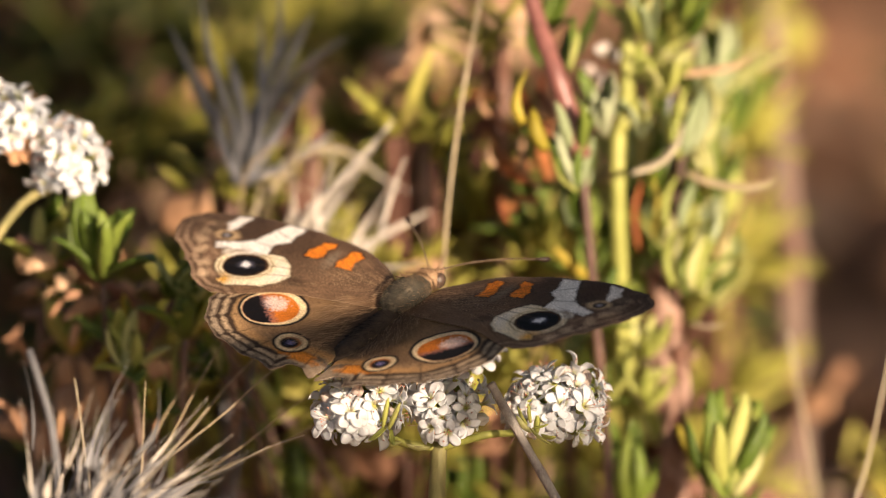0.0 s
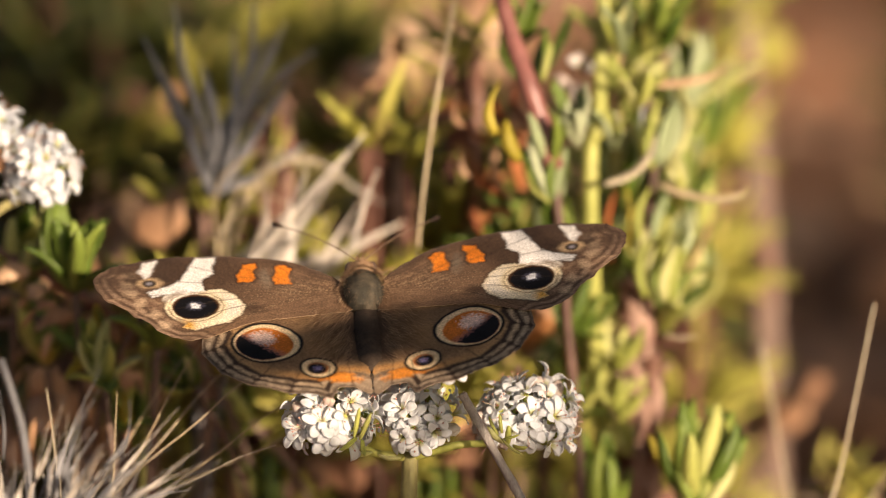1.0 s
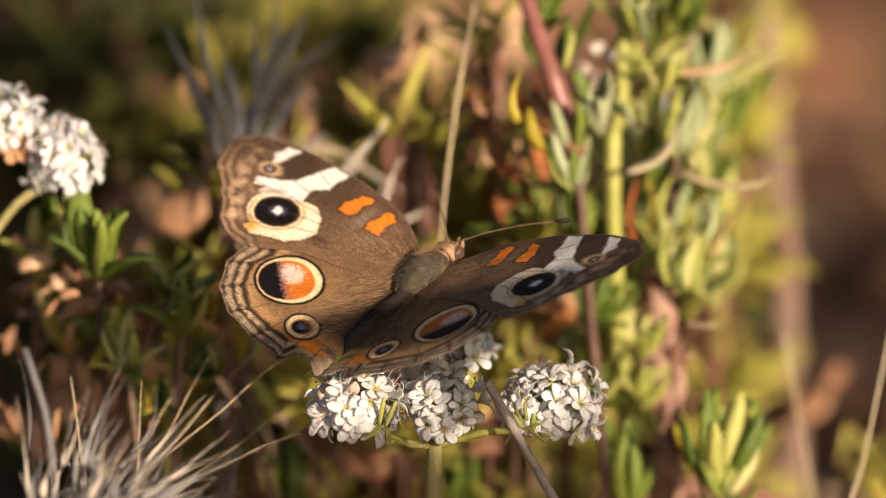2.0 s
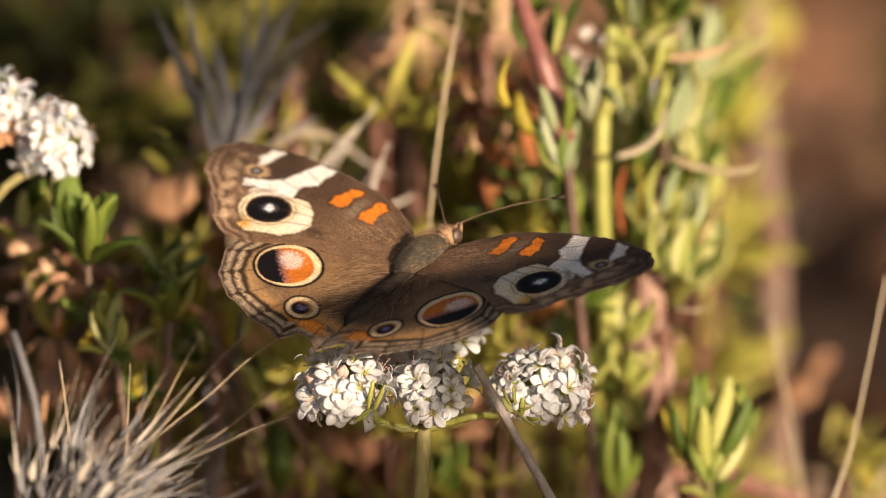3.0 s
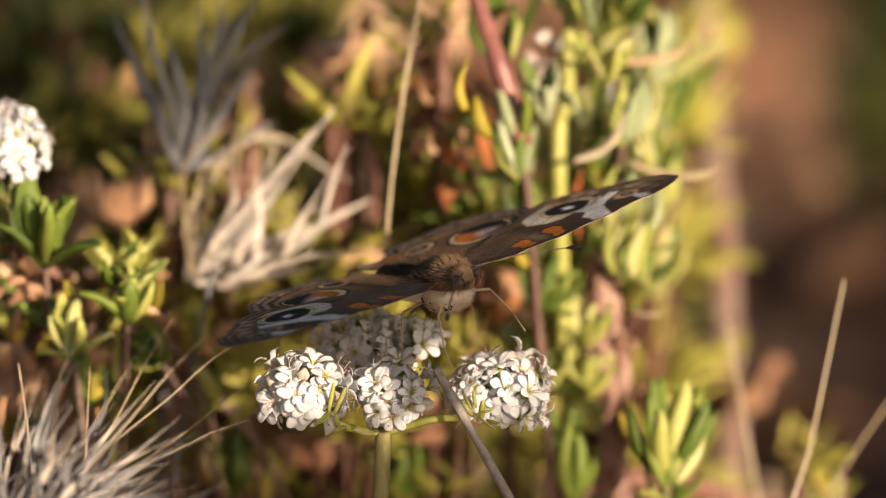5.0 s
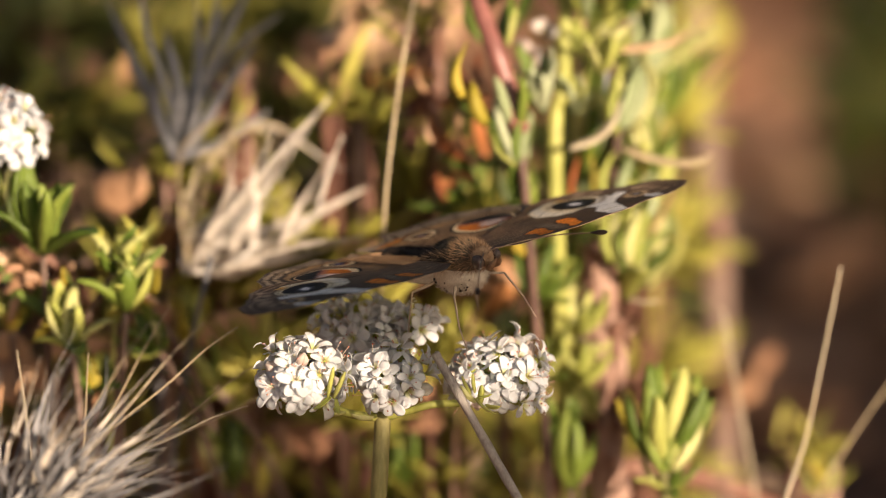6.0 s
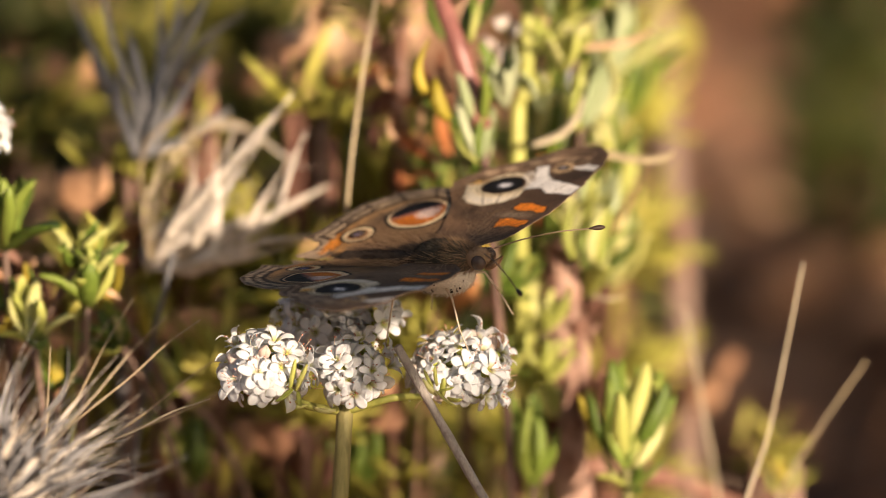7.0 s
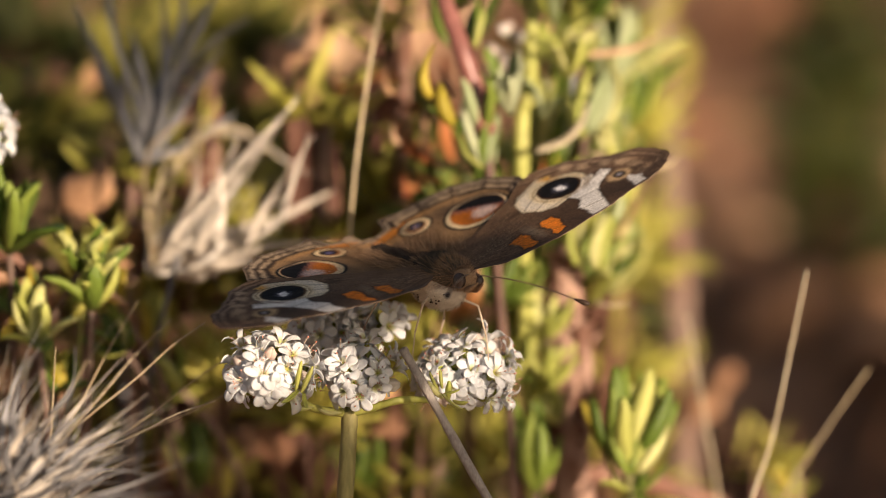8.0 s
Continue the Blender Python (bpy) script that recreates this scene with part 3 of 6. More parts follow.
def shade_branch():
    """A leafy shrub between the flowers and the sun; its level branch lays a band of shade over them."""
    across = Vector((0, 0, 1)).cross(SUN).normalized()
    above = SUN.cross(across)
    far = SUN * 0.26

    def at(a, b):
        return across * (a / 1000) + above * (b / 1000) + far

    foot = at(30, 106)
    foot.z = -0.006
    top = thing("shrub", foot, "leafy shrub with a level branch that shades the flowers", "shrub", "low shrubs behind")
    rng = random.Random(17)
    bm, lv = bmesh.new(), bmesh.new()
    rod(bm, [foot, at(28, 60), at(23, 98), at(11, 105.5), at(-10, 107), at(-29, 107.5)], 0.0016, 0.0004, 30, 7, 0.08)
    rod(bm, [at(-2, 106), at(-4, 101), at(-5.5, 96)], 0.0004, 0.0002, 12, 6, 0.08)
    for k in range(880):
        if k < 720:
            a = rng.uniform(-29, 10)
            low = 105.0 if a < -9.5 else 101.5
            b = low + (108.9 - low) * rng.random()
        else:
            a, b = rng.uniform(-7.4, -1.4), rng.uniform(95.4, 102)
        p = at(a, b) + SUN * rng.uniform(-0.008, 0.008)
        way = (across * rng.uniform(-1, 1) + above * rng.uniform(-0.35, 0.35) + SUN * rng.uniform(-0.4, 0.4)).normalized() * rng.uniform(0.002, 0.004)
        w = rng.uniform(0.0004, 0.0007)
        sweep(lv, [p - way * 0.5, p, p + way * 0.5], [w * 0.4, w, w * 0.2], [w * 0.2, w * 0.35, w * 0.1], above, 5)
    part("stem", bm, BARK, top)
    part("foliage", lv, FOLIAGE, top)
    return top


shade_branch()


rng = random.Random(515)
for k in range(24):
    a = spot(rng.uniform(-50, -29), rng.uniform(-21, -3), rng.uniform(26, 46))
    way = Vector((rng.uniform(-1, 1), rng.uniform(-0.4, 0.4), rng.uniform(-0.7, 0.9))).normalized()
    tan = rng.random() < 0.6
    dead_leaf(a, a + way * rng.uniform(0.002, 0.005), rng.uniform(0.0002, 0.0006), LEAF_TAN if tan else LITTER, PEACH, 0.25, 800 + k)


# ---- tan stalk behind on the sunny side ----
def tan_stalk():
    top = thing("dry_stalk", down(spot(36.13, -29.83, 129.2)), "pale brown dry upright stalk", "stalk")
    bm = bmesh.new()
    rod(bm, rooted([spot(31.58, 36.46, 129.2), spot(32.88, 22.16, 129.2), spot(34.70, 2.66, 129.2), spot(35.48, -12.93, 129.2), spot(35.81, -29.83, 129.2)]), 0.0017, 0.0024, 24, 9, 0.08)
    part("stem", bm, BARK_PALE, top)
    for k, (a, b) in enumerate(((spot(31.91, 26.01, 126.5), spot(33.46, 13.68, 126.5)), (spot(33.95, 7.19, 125.1), spot(35.11, -5.12, 125.1)), (spot(34.63, -10.31, 126.5), spot(35.15, -23.28, 126.5)))):
        b2 = bmesh.new()
        strap(b2, [a, a.lerp(b, 0.5) + Vector((0.0008, -0.0006, 0)), b], 0.0009)
        part("bark_strip", b2, BARK, top)


tan_stalk()


# ---- small flowers ----
def tepal(bm, way, up, length, width, cup, mat):
    """A thin spoon-shaped tepal, hollow along its middle, rising from the throat and bent out at the tip."""
    side = way.cross(up).normalized()
    rows = []
    for t, k in ((0.04, 0.22), (0.22, 0.50), (0.42, 0.86), (0.62, 1.0), (0.80, 0.90), (0.93, 0.58), (1.0, 0.16)):
        p = way * (length * (t - 0.22 * cup * t * (1 - t))) + up * (length * cup * (1.25 * t - 0.78 * t * t))
        hollow = 0.30 * (1 - 0.6 * t)
        rows.append([bm.verts.new(p + side * (width * k * x) + up * (width * hollow * k * (x * x - 0.3))) for x in (-1, -0.5, 0, 0.5, 1)] + [bm.verts.new(p + side * (width * k * x) + up * (width * hollow * k * (x * x - 0.3) - width * 0.035)) for x in (0.55, -0.55)])
    for r, s in zip(rows, rows[1:]):
        for k in range(7):
            bm.faces.new((r[k], r[(k + 1) % 7], s[(k + 1) % 7], s[k])).material_index = mat
    bm.faces.new(rows[0][::-1]).material_index = mat
    bm.faces.new(rows[-1]).material_index = mat


def floret_mesh(seed, cup, old=False):
    """One small flower: six tepals round a green cup, with bristling stamens; 1 mm stands for its breadth's half."""
    rng = random.Random(seed)
    bm = bmesh.new()
    for k in range(6):
        a = math.pi / 3 * k + rng.uniform(-0.12, 0.12)
        c = cup * (1.0 if k % 2 else 1.35) * rng.uniform(0.7, 1.3)
        tepal(bm, Vector((math.cos(a), math.sin(a), 0)), Vector((0, 0, 1)), rng.uniform(0.90, 1.14), rng.uniform(0.37, 0.45) if k % 2 else rng.uniform(0.32, 0.38), c, 0)
    sweep(bm, [Vector((0, 0, -0.9)), Vector((0, 0, -0.5)), Vector((0, 0, -0.1)), Vector((0, 0, 0.12))], [0.10, 0.2, 0.26, 0.1], [0.10, 0.2, 0.26, 0.1], None, 7, 1)
    for k in range(rng.choice((0, 3, 5))):
        a = 0.9 * k + rng.uniform(-0.2, 0.2)
        s = rng.uniform(0.18, 0.5)
        tip = Vector((math.cos(a) * s * 1.3, math.sin(a) * s * 1.3, rng.uniform(0.6, 1.25)))
        sweep(bm, [Vector((0, 0, 0)), tip * 0.5, tip], [0.016] * 3, [0.016] * 3, None, 4, 2)
        sweep(bm, [tip - Vector((0, 0, 0.04)), tip, tip + Vector((0, 0, 0.07))], [0.025, 0.055, 0.02], [0.025, 0.055, 0.02], None, 5, 3)
    bmesh.ops.recalc_face_normals(bm, faces=bm.faces)
    for f in bm.faces:
        f.smooth = True
    me = bpy.data.meshes.new("floret")
    bm.to_mesh(me)
    bm.free()
    for mat in (PETAL_OLD if old else PETAL, CUP, STAMEN, ANTHER):
        me.materials.append(mat)
    return me


def bud_mesh(seed):
    bm = bmesh.new()
    for k in range(3):
        a = 2.09 * k
        o = Vector((math.cos(a), math.sin(a), 0)) * 0.16
        sweep(bm, [o * 0.5 + Vector((0, 0, -0.3)), o * 1.2, o * 1.25 + Vector((0, 0, 0.45)), o * 0.6 + Vector((0, 0, 0.9))], [0.15, 0.34, 0.33, 0.08], [0.15, 0.3, 0.3, 0.08], None, 7, 0)
    sweep(bm, [Vector((0, 0, -0.7)), Vector((0, 0, -0.2))], [0.08, 0.2], [0.08, 0.2], None, 6, 1)
    for f in bm.faces:
        f.smooth = True
    me = bpy.data.meshes.new("bud")
    bm.to_mesh(me)
    bm.free()
    me.materials.append(PETAL_BUD)
    me.materials.append(CUP)
    return me


FLORETS = [floret_mesh(i, c) for i, c in enumerate((0.6, 0.9, 1.2, 0.45, 0.75, 1.7))]
OLD_FLORET = floret_mesh(9, 0.7, True)
BUD = bud_mesh(1)


# ---- buckwheat shrub beside the flowers ----
def red_sprig():
    foot = down(spot(13.69, -27.81, 39.4))
    top = thing("leafy_sprig", foot, "red-stemmed shrub sprig with tufts of narrow green leaves", "shrub", "sprigs of the shrub")
    bm = bmesh.new()
    rod(bm, [spot(4.83, 29.62, 34), spot(6.19, 24.78, 33), spot(7.71, 20.54, 32), spot(9.30, 15.72, 32), spot(10.41, 11.51, 33)], 0.0009, 0.00125, 22, 10, 0.06)
    part("stem", bm, STEM_RED, top)
    # Shade on the lower stem is put into its dark brown colour.
    old = bmesh.new()
    rod(old, rooted([spot(10.45, 11.54, 35.4), spot(11.35, 2.48, 35.4), spot(12.15, -7.19, 36.7), spot(13.07, -16.89, 38.1), spot(13.69, -27.81, 39.4)]), 0.00055, 0.00042, 24, 8, 0.06)
    part("lower_stem", old, STEM_SHADED, top, "thin dark brown lower stem, shade put in its colour")
    up = Vector((0, 0, 1))
    for k, (a, b, kind, w) in enumerate((
            (spot(9.80, 8.34, 32.6), spot(6.87, 14.76, 31.3), "grey", 1.2), (spot(10.00, 8.35, 34), spot(8.12, 16.91, 36.7), "pale", 1.0), (spot(10.06, 8.15, 32.6), spot(9.28, 13.23, 29.9), "green", 1.3), (spot(10.30, 8.16, 34), spot(11.81, 14.03, 34), "grey", 1.3),
            (spot(10.40, 7.99, 36.7), spot(12.89, 13.33, 39.4), "green", 1.2), (spot(9.97, 7.77, 31.3), spot(5.83, 10.43, 32.6), "pale", 1.1), (spot(9.84, 7.62, 38.1), spot(6.26, 12.43, 44.9), "green", 1.2), (spot(10.77, 7.60, 35.4), spot(12.28, 10.45, 35.4), "grey", 1.3),
            (spot(6.23, 21.32, 39.4), spot(2.44, 25.76, 42.2), "green", 1.2), (spot(6.43, 21.13, 39.4), spot(3.96, 27.25, 40.8), "green", 1.1), (spot(8.13, 20.73, 38.1), spot(9.27, 27.19, 38.1), "green", 1.2), (spot(8.50, 20.71, 36.7), spot(11.35, 26.78, 36.7), "green", 1.2),
            (spot(9.09, 21.13, 39.4), spot(13.13, 28.07, 43.5), "green", 1.1), (spot(9.25, 20.69, 35.4), spot(10.00, 24.83, 34), "pale", 1.3), (spot(5.87, 26.10, 40.8), spot(3.20, 30.71, 42.2), "green", 1.2), (spot(6.62, 26.07, 39.4), spot(8.90, 31.02, 39.4), "green", 1.2))):
        single_leaf(top, a, b, kind, w * 0.6, k % 3)
    fascicle(top, spot(10.32, 10.80, 34), up + Vector((-0.3, 0, 0)), 9, 0.0085, 0.75, ("grey", "green", "pale"), 3, 0.7)
    fascicle(top, spot(11.16, 2.49, 40.8), up + Vector((-0.2, 0, 0)), 7, 0.0070, 0.9, ("green", "green", "grey"), 2)
    fascicle(top, spot(7.06, 25.01, 44.9), up, 8, 0.0080, 0.9, ("green",), 5)
    fascicle(top, spot(11.60, -1.76, 42.2), up + Vector((-0.3, 0, 0)), 6, 0.0070, 1.0, ("green", "green", "yellow"), 6)
    fascicle(top, spot(12.21, -7.23, 42.2), up + Vector((0.3, 0, 0)), 7, 0.0075, 0.9, ("green",), 7)
    fascicle(top, spot(13.12, -15.73, 42.2), up, 7, 0.0075, 0.9, ("green", "pale"), 8)
    rng = random.Random(77)
    for k in range(16):
        p = spot(12.55, 20.47, 46.2) + Vector((rng.uniform(-1.6, 1.6), rng.uniform(-1.5, 1.5), rng.uniform(-3.6, 3.4))) / 1000
        piece("bud", BUD, Matrix.Translation(p) @ basis((rng.uniform(-1, 1), -0.6, 1), (0, 1, 0)) @ Matrix.Diagonal((0.0012, 0.0012, 0.0012, 1)), top)
    for k, (a, b, kind, w) in enumerate((
            (spot(6.66, 12.06, 27.2), spot(3.96, 15.64, 25.8), "yellow", 2.0), (spot(4.31, 14.92, 25.8), spot(1.32, 19.36, 25.8), "yellow", 1.9),
            (spot(7.36, 16.17, 43.5), spot(4.02, 18.34, 46.2), "rust", 1.2), (spot(7.06, 14.36, 44.9), spot(3.11, 16.55, 49), "rust", 1.1), (spot(5.23, 8.57, 43.5), spot(-0.85, 10.72, 46.2), "rust", 1.1),
            (spot(5.85, 7.98, 46.2), spot(0.98, 12.58, 49), "tan", 1.0), (spot(6.15, 6.76, 44.9), spot(2.20, 6.78, 49), "rust", 1.2), (spot(7.08, 9.22, 49), spot(4.97, 13.86, 54.4), "rust", 1.1),
            (spot(5.26, 10.46, 51.7), spot(-1.47, 10.18, 54.4), "rust", 1.2), (spot(2.20, 17.81, 51.7), spot(-3.01, 17.88, 57.1), "rust", 1.0), (spot(2.80, 4.33, 46.2), spot(0.37, 7.98, 46.2), "rust", 1.2),
            (spot(0.67, 15.99, 43.5), spot(-1.76, 17.10, 44.9), "tan", 2.2), (spot(7.34, 15.53, 40.8), spot(5.22, 16.68, 40.8), "tan", 2.2), (spot(1.33, 10.49, 40.8), spot(-0.73, 11.83, 40.8), "tan", 2.4), (spot(4.49, 11.30, 42.2), spot(2.55, 12.21, 42.2), "tan", 2.0),
            (spot(5.85, 15.90, 46.2), spot(2.81, 18.66, 47.6), "rust", 1.8), (spot(4.63, 9.19, 44.9), spot(1.28, 10.11, 46.2), "rust", 2.0), (spot(3.72, 14.72, 49), spot(0.37, 14.12, 50.3), "rust", 1.6), (spot(4.03, 6.16, 47.6), spot(0.98, 5.56, 49), "rust", 1.8))):
        single_leaf(top, a, b, kind, w, k % 3)
    return top


def lime_stem():
    foot = down(spot(16.31, -28.15, 54.4))
    top = thing("leafy_sprig", foot, "thick yellow-green shrub stem with a few leaf tufts", "shrub", "sprigs of the shrub")
    bm = bmesh.new()
    rod(bm, rooted([spot(15.91, 32.25, 42.2), spot(15.55, 23.14, 42.2), spot(15.29, 15.83, 40.8), spot(14.56, 14.32, 40.8), spot(14.44, 8.55, 40.8), spot(14.70, 0.06, 42.2), spot(15.22, -10.89, 44.9), spot(16.24, -28.03, 49)]), 0.00080, 0.00100, 44, 9, 0.06)
    part("stem", bm, STEM_LIME, top)
    up = Vector((0, 0, 1))
    fascicle(top, spot(15.63, -12.15, 49), up, 8, 0.0075, 0.9, ("pale", "green"), 11)
    fascicle(top, spot(17.39, -10.27, 43.5), up + Vector((0.3, 0, 0)), 6, 0.0055, 0.9, ("pale", "pale", "pale"), 12)
    fascicle(top, spot(16.87, -4.83, 50.3), up, 6, 0.0065, 1.0, ("green", "pale"), 13)
    fascicle(top, spot(17.67, -15.73, 42.2), up + Vector((0.2, 0, 0)), 6, 0.0065, 0.9, ("pale", "pale"), 14)
    fascicle(top, spot(17.23, 23.37, 54.4), up, 7, 0.0085, 0.6, ("pale", "pale"), 15)
    for k, (a, b, kind, w) in enumerate(((spot(15.82, 15.87, 44.9), spot(16.01, 24.66, 44.9), "pale", 1.0), (spot(16.96, 15.50, 44.9), spot(18.15, 26.25, 47.6), "pale", 1.0), (spot(17.36, 15.13, 46.2), spot(16.18, 19.48, 43.5), "tan", 1.2), (spot(16.02, 19.33, 46.2), spot(19.32, 27.43, 49), "tan", 0.8))):
        single_leaf(top, a, b, kind, w, k % 2)
    return top


def woody_sprig():
    foot = down(spot(21.17, -34.21, 51.7))
    top = thing("leafy_sprig", foot, "woody shrub branch with flaking bark and curved green leaves", "shrub", "sprigs of the shrub")
    rng = random.Random(8)
    bm = bmesh.new()
    axis = rooted([spot(19.91, 0.06, 49), spot(19.58, -7.26, 47.6), spot(20.35, -13.34, 46.2), spot(19.76, -20.68, 47.6), spot(20.84, -29.28, 50.3)])
    rod(bm, axis, 0.0019, 0.0025, 26, 10, 0.16)
    run = curve_points(axis[:5], 60)
    for k in range(110):
        i = rng.randrange(3, 55)
        a = rng.uniform(0, 6.28)
        o = Vector((math.cos(a), math.sin(a) * 0.9, 0)) * rng.uniform(0.0017, 0.0025)
        p = run[i] + o
        q = p + Vector((rng.uniform(-0.4, 0.4), rng.uniform(-0.3, 0.3), rng.uniform(0.7, 1))) * rng.uniform(0.001, 0.004)
        w = rng.uniform(0.0003, 0.0008)
        sweep(bm, [p, p.lerp(q, 0.5), q + o * 0.25], [w, w, w * 0.4], [w * 0.3] * 3, (-o.y, o.x, 0), 5)
    part("stem", bm, BARK, top, "flaking reddish-brown bark")
    thin = bmesh.new()
    rod(thin, [spot(19.91, -0.55, 49), spot(20.78, 6.76, 46.2), spot(21.34, 12.22, 43.5), spot(20.53, 18.89, 42.2), spot(19.92, 22.53, 42.2)], 0.0007, 0.0004, 16, 7, 0.1)
    part("branch", thin, BARK_PALE, top)
    up = Vector((0, 0, 1))
    for k, (a, b, kind, w) in enumerate((
            (spot(21.10, 11.45, 40.8), spot(19.50, 19.82, 40.8), "pale", 1.0), (spot(21.07, 11.43, 39.4), spot(18.34, 16.00, 39.4), "pale", 1.2), (spot(21.45, 11.81, 39.4), spot(23.16, 19.99, 39.4), "grey", 1.15), (spot(21.69, 11.84, 42.2), spot(24.77, 19.67, 43.5), "pale", 1.0),
            (spot(21.86, 11.82, 40.8), spot(26.24, 18.19, 40.8), "grey", 1.2), (spot(22.23, 11.59, 44.9), spot(28.48, 16.86, 47.6), "pale", 1.15), (spot(21.12, 11.27, 42.2), spot(17.13, 17.58, 43.5), "pale", 1.0), (spot(21.98, 11.51, 47.6), spot(28.20, 19.80, 51.7), "pale", 1.0),
            (spot(19.57, 3.83, 40.8), spot(18.66, 9.92, 40.8), "pale", 1.3), (spot(21.07, 3.82, 39.4), spot(21.62, 9.52, 38.1), "grey", 1.3), (spot(21.50, 3.64, 42.2), spot(23.02, 7.07, 42.2), "pale", 1.3), (spot(24.22, 2.12, 40.8), spot(27.00, 5.92, 40.8), "grey", 1.3),
            (spot(23.05, 5.56, 43.5), spot(25.37, 7.66, 44.9), "pale", 1.3), (spot(20.31, -2.45, 39.4), spot(17.38, 4.01, 39.4), "pale", 1.1), (spot(21.10, -2.46, 40.8), spot(19.27, 3.26, 40.8), "pale", 1.2), (spot(22.19, -2.83, 38.1), spot(21.40, 3.63, 36.7), "pale", 1.2),
            (spot(22.97, -2.84, 39.4), spot(22.95, 3.44, 38.1), "pale", 1.3), (spot(23.38, -2.84, 40.8), spot(24.74, 2.88, 42.2), "green", 1.2), (spot(23.07, -3.04, 44.9), spot(26.19, 1.74, 47.6), "pale", 1.1), (spot(21.52, -3.22, 43.5), spot(20.04, 0.97, 46.2), "green", 1.3),
            (spot(20.04, 5.57, 46.2), spot(16.61, 7.11, 47.6), "green", 1.1), (spot(19.70, 4.81, 49), spot(21.26, 7.12, 50.3), "green", 1.3))):
        single_leaf(top, a, b, kind, w * 0.78, 1 + k % 2)
    for k, (p, n) in enumerate(((spot(18.93, 16.15, 65.3), 8), (spot(23.83, 16.73, 62.6), 9), (spot(26.41, 13.08, 68), 8), (spot(18.27, 6.85, 62.6), 8), (spot(22.54, 4.99, 59.8), 9), (spot(25.79, 2.54, 68), 8), (spot(20.12, -2.41, 62.6), 9), (spot(25.11, -4.89, 65.3), 7), (spot(21.45, 24.86, 68), 9), (spot(17.69, 27.90, 65.3), 8), (spot(17.11, 0.06, 68), 7))):
        fascicle(top, p, up + Vector((0.15, 0, 0)), n + 4, 0.0110, 0.65, ("pale", "green", "green", "grey", "pale"), 90 + k, 0.8)
    fascicle(top, spot(13.05, 13.66, 36), up + Vector((-0.2, -0.2, 0)), 8, 0.008, 0.7, ("grey", "green"), 154, 0.75)
    fascicle(top, spot(24.12, 6.76, 46), up + Vector((-0.2, -0.2, 0)), 8, 0.008, 0.7, ("pale", "pale"), 156, 0.75)
    fascicle(top, spot(20.53, 0.67, 50), up + Vector((0.2, -0.2, 0)), 8, 0.008, 0.7, ("pale", "green"), 157, 0.75)
    fascicle(top, spot(17.82, 23.70, 40), up + Vector((-0.2, -0.3, 0)), 8, 0.007, 0.6, ("pale", "pale", "grey"), 170, 0.75)
    fascicle(top, spot(19.05, 17.66, 41), up + Vector((0.2, -0.3, 0)), 8, 0.0065, 0.6, ("pale", "pale"), 171, 0.75)
    fascicle(top, spot(17.06, 13.72, 42), up + Vector((-0.2, -0.3, 0)), 7, 0.006, 0.6, ("pale", "grey"), 172, 0.75)
    fascicle(top, spot(21.04, 25.61, 44), up + Vector((0.2, -0.3, 0)), 8, 0.008, 0.6, ("pale", "green", "pale"), 173, 0.75)
    fascicle(top, spot(22.07, 11.98, 50.3), up + Vector((0.25, 0, 0)), 6, 0.0085, 0.8, ("pale", "green"), 21)
    fascicle(top, spot(20.82, 0.67, 49), up + Vector((-0.1, 0, 0)), 6, 0.0085, 0.7, ("pale", "green", "pale"), 24)
    fascicle(top, spot(22.35, -6.35, 49), up + Vector((0.1, 0, 0)), 8, 0.0100, 0.75, ("green", "pale"), 25)
    fascicle(top, spot(18.62, -19.41, 44.9), up + Vector((-0.2, 0, 0)), 6, 0.0055, 0.8, ("pale", "pale"), 28)
    fascicle(top, spot(20.61, 22.75, 54.4), up + Vector((0.1, 0, 0)), 7, 0.0090, 0.7, ("pale", "green"), 29)
    for pts, w, mat, name in (
            ([spot(15.76, 9.72, 35.4), spot(18.48, 10.63, 35.4), spot(20.41, 12.44, 35.4), spot(21.52, 15.18, 36.7)], 0.00068, STRAW, "dry_leaf"),
            ([spot(21.60, 9.89, 40.8), spot(24.30, 8.79, 39.4), spot(27.60, 8.17, 38.1), spot(30.33, 8.53, 38.1), spot(31.35, 9.44, 38.1)], 0.00062, STRAW, "dry_leaf"),
            ([spot(18.03, 20.90, 46), spot(21.97, 20.57, 45), spot(26.24, 21.06, 45), spot(29.48, 22.48, 46)], 0.0006, LEAF_TAN, "dry_leaf"),
            ([spot(19.92, 15.24, 42), spot(20.04, 19.49, 42), spot(19.51, 23.15, 43)], 0.00055, STRAW_GREY_SHADED, "dry_leaf"),
            ([spot(16.80, 1.28, 44.9), spot(16.31, 5.54, 44.9), spot(17.16, 9.19, 44.9)], 0.0006, LEAF_RUST, "dry_leaf"),
            ([spot(18.30, 2.49, 43.5), spot(18.72, 6.75, 43.5), spot(18.12, 9.79, 43.5)], 0.0005, LEAF_YELLOW, "dry_leaf"),
            ([spot(23.67, -1.78, 54.4), spot(26.12, 2.51, 54.4), spot(28.64, 8.05, 57.1)], 0.0009, LEAF_TAN, "dry_leaf"),
            ([spot(22.20, -6.31, 40.8), spot(23.99, -6.73, 39.4), spot(26.12, -6.48, 39.4)], 0.0002, STRAW, "dry_leaf")):
        b2 = bmesh.new()
        strap(b2, pts, w)
        part(name, b2, mat, top, "dry curled leaf")
    return top


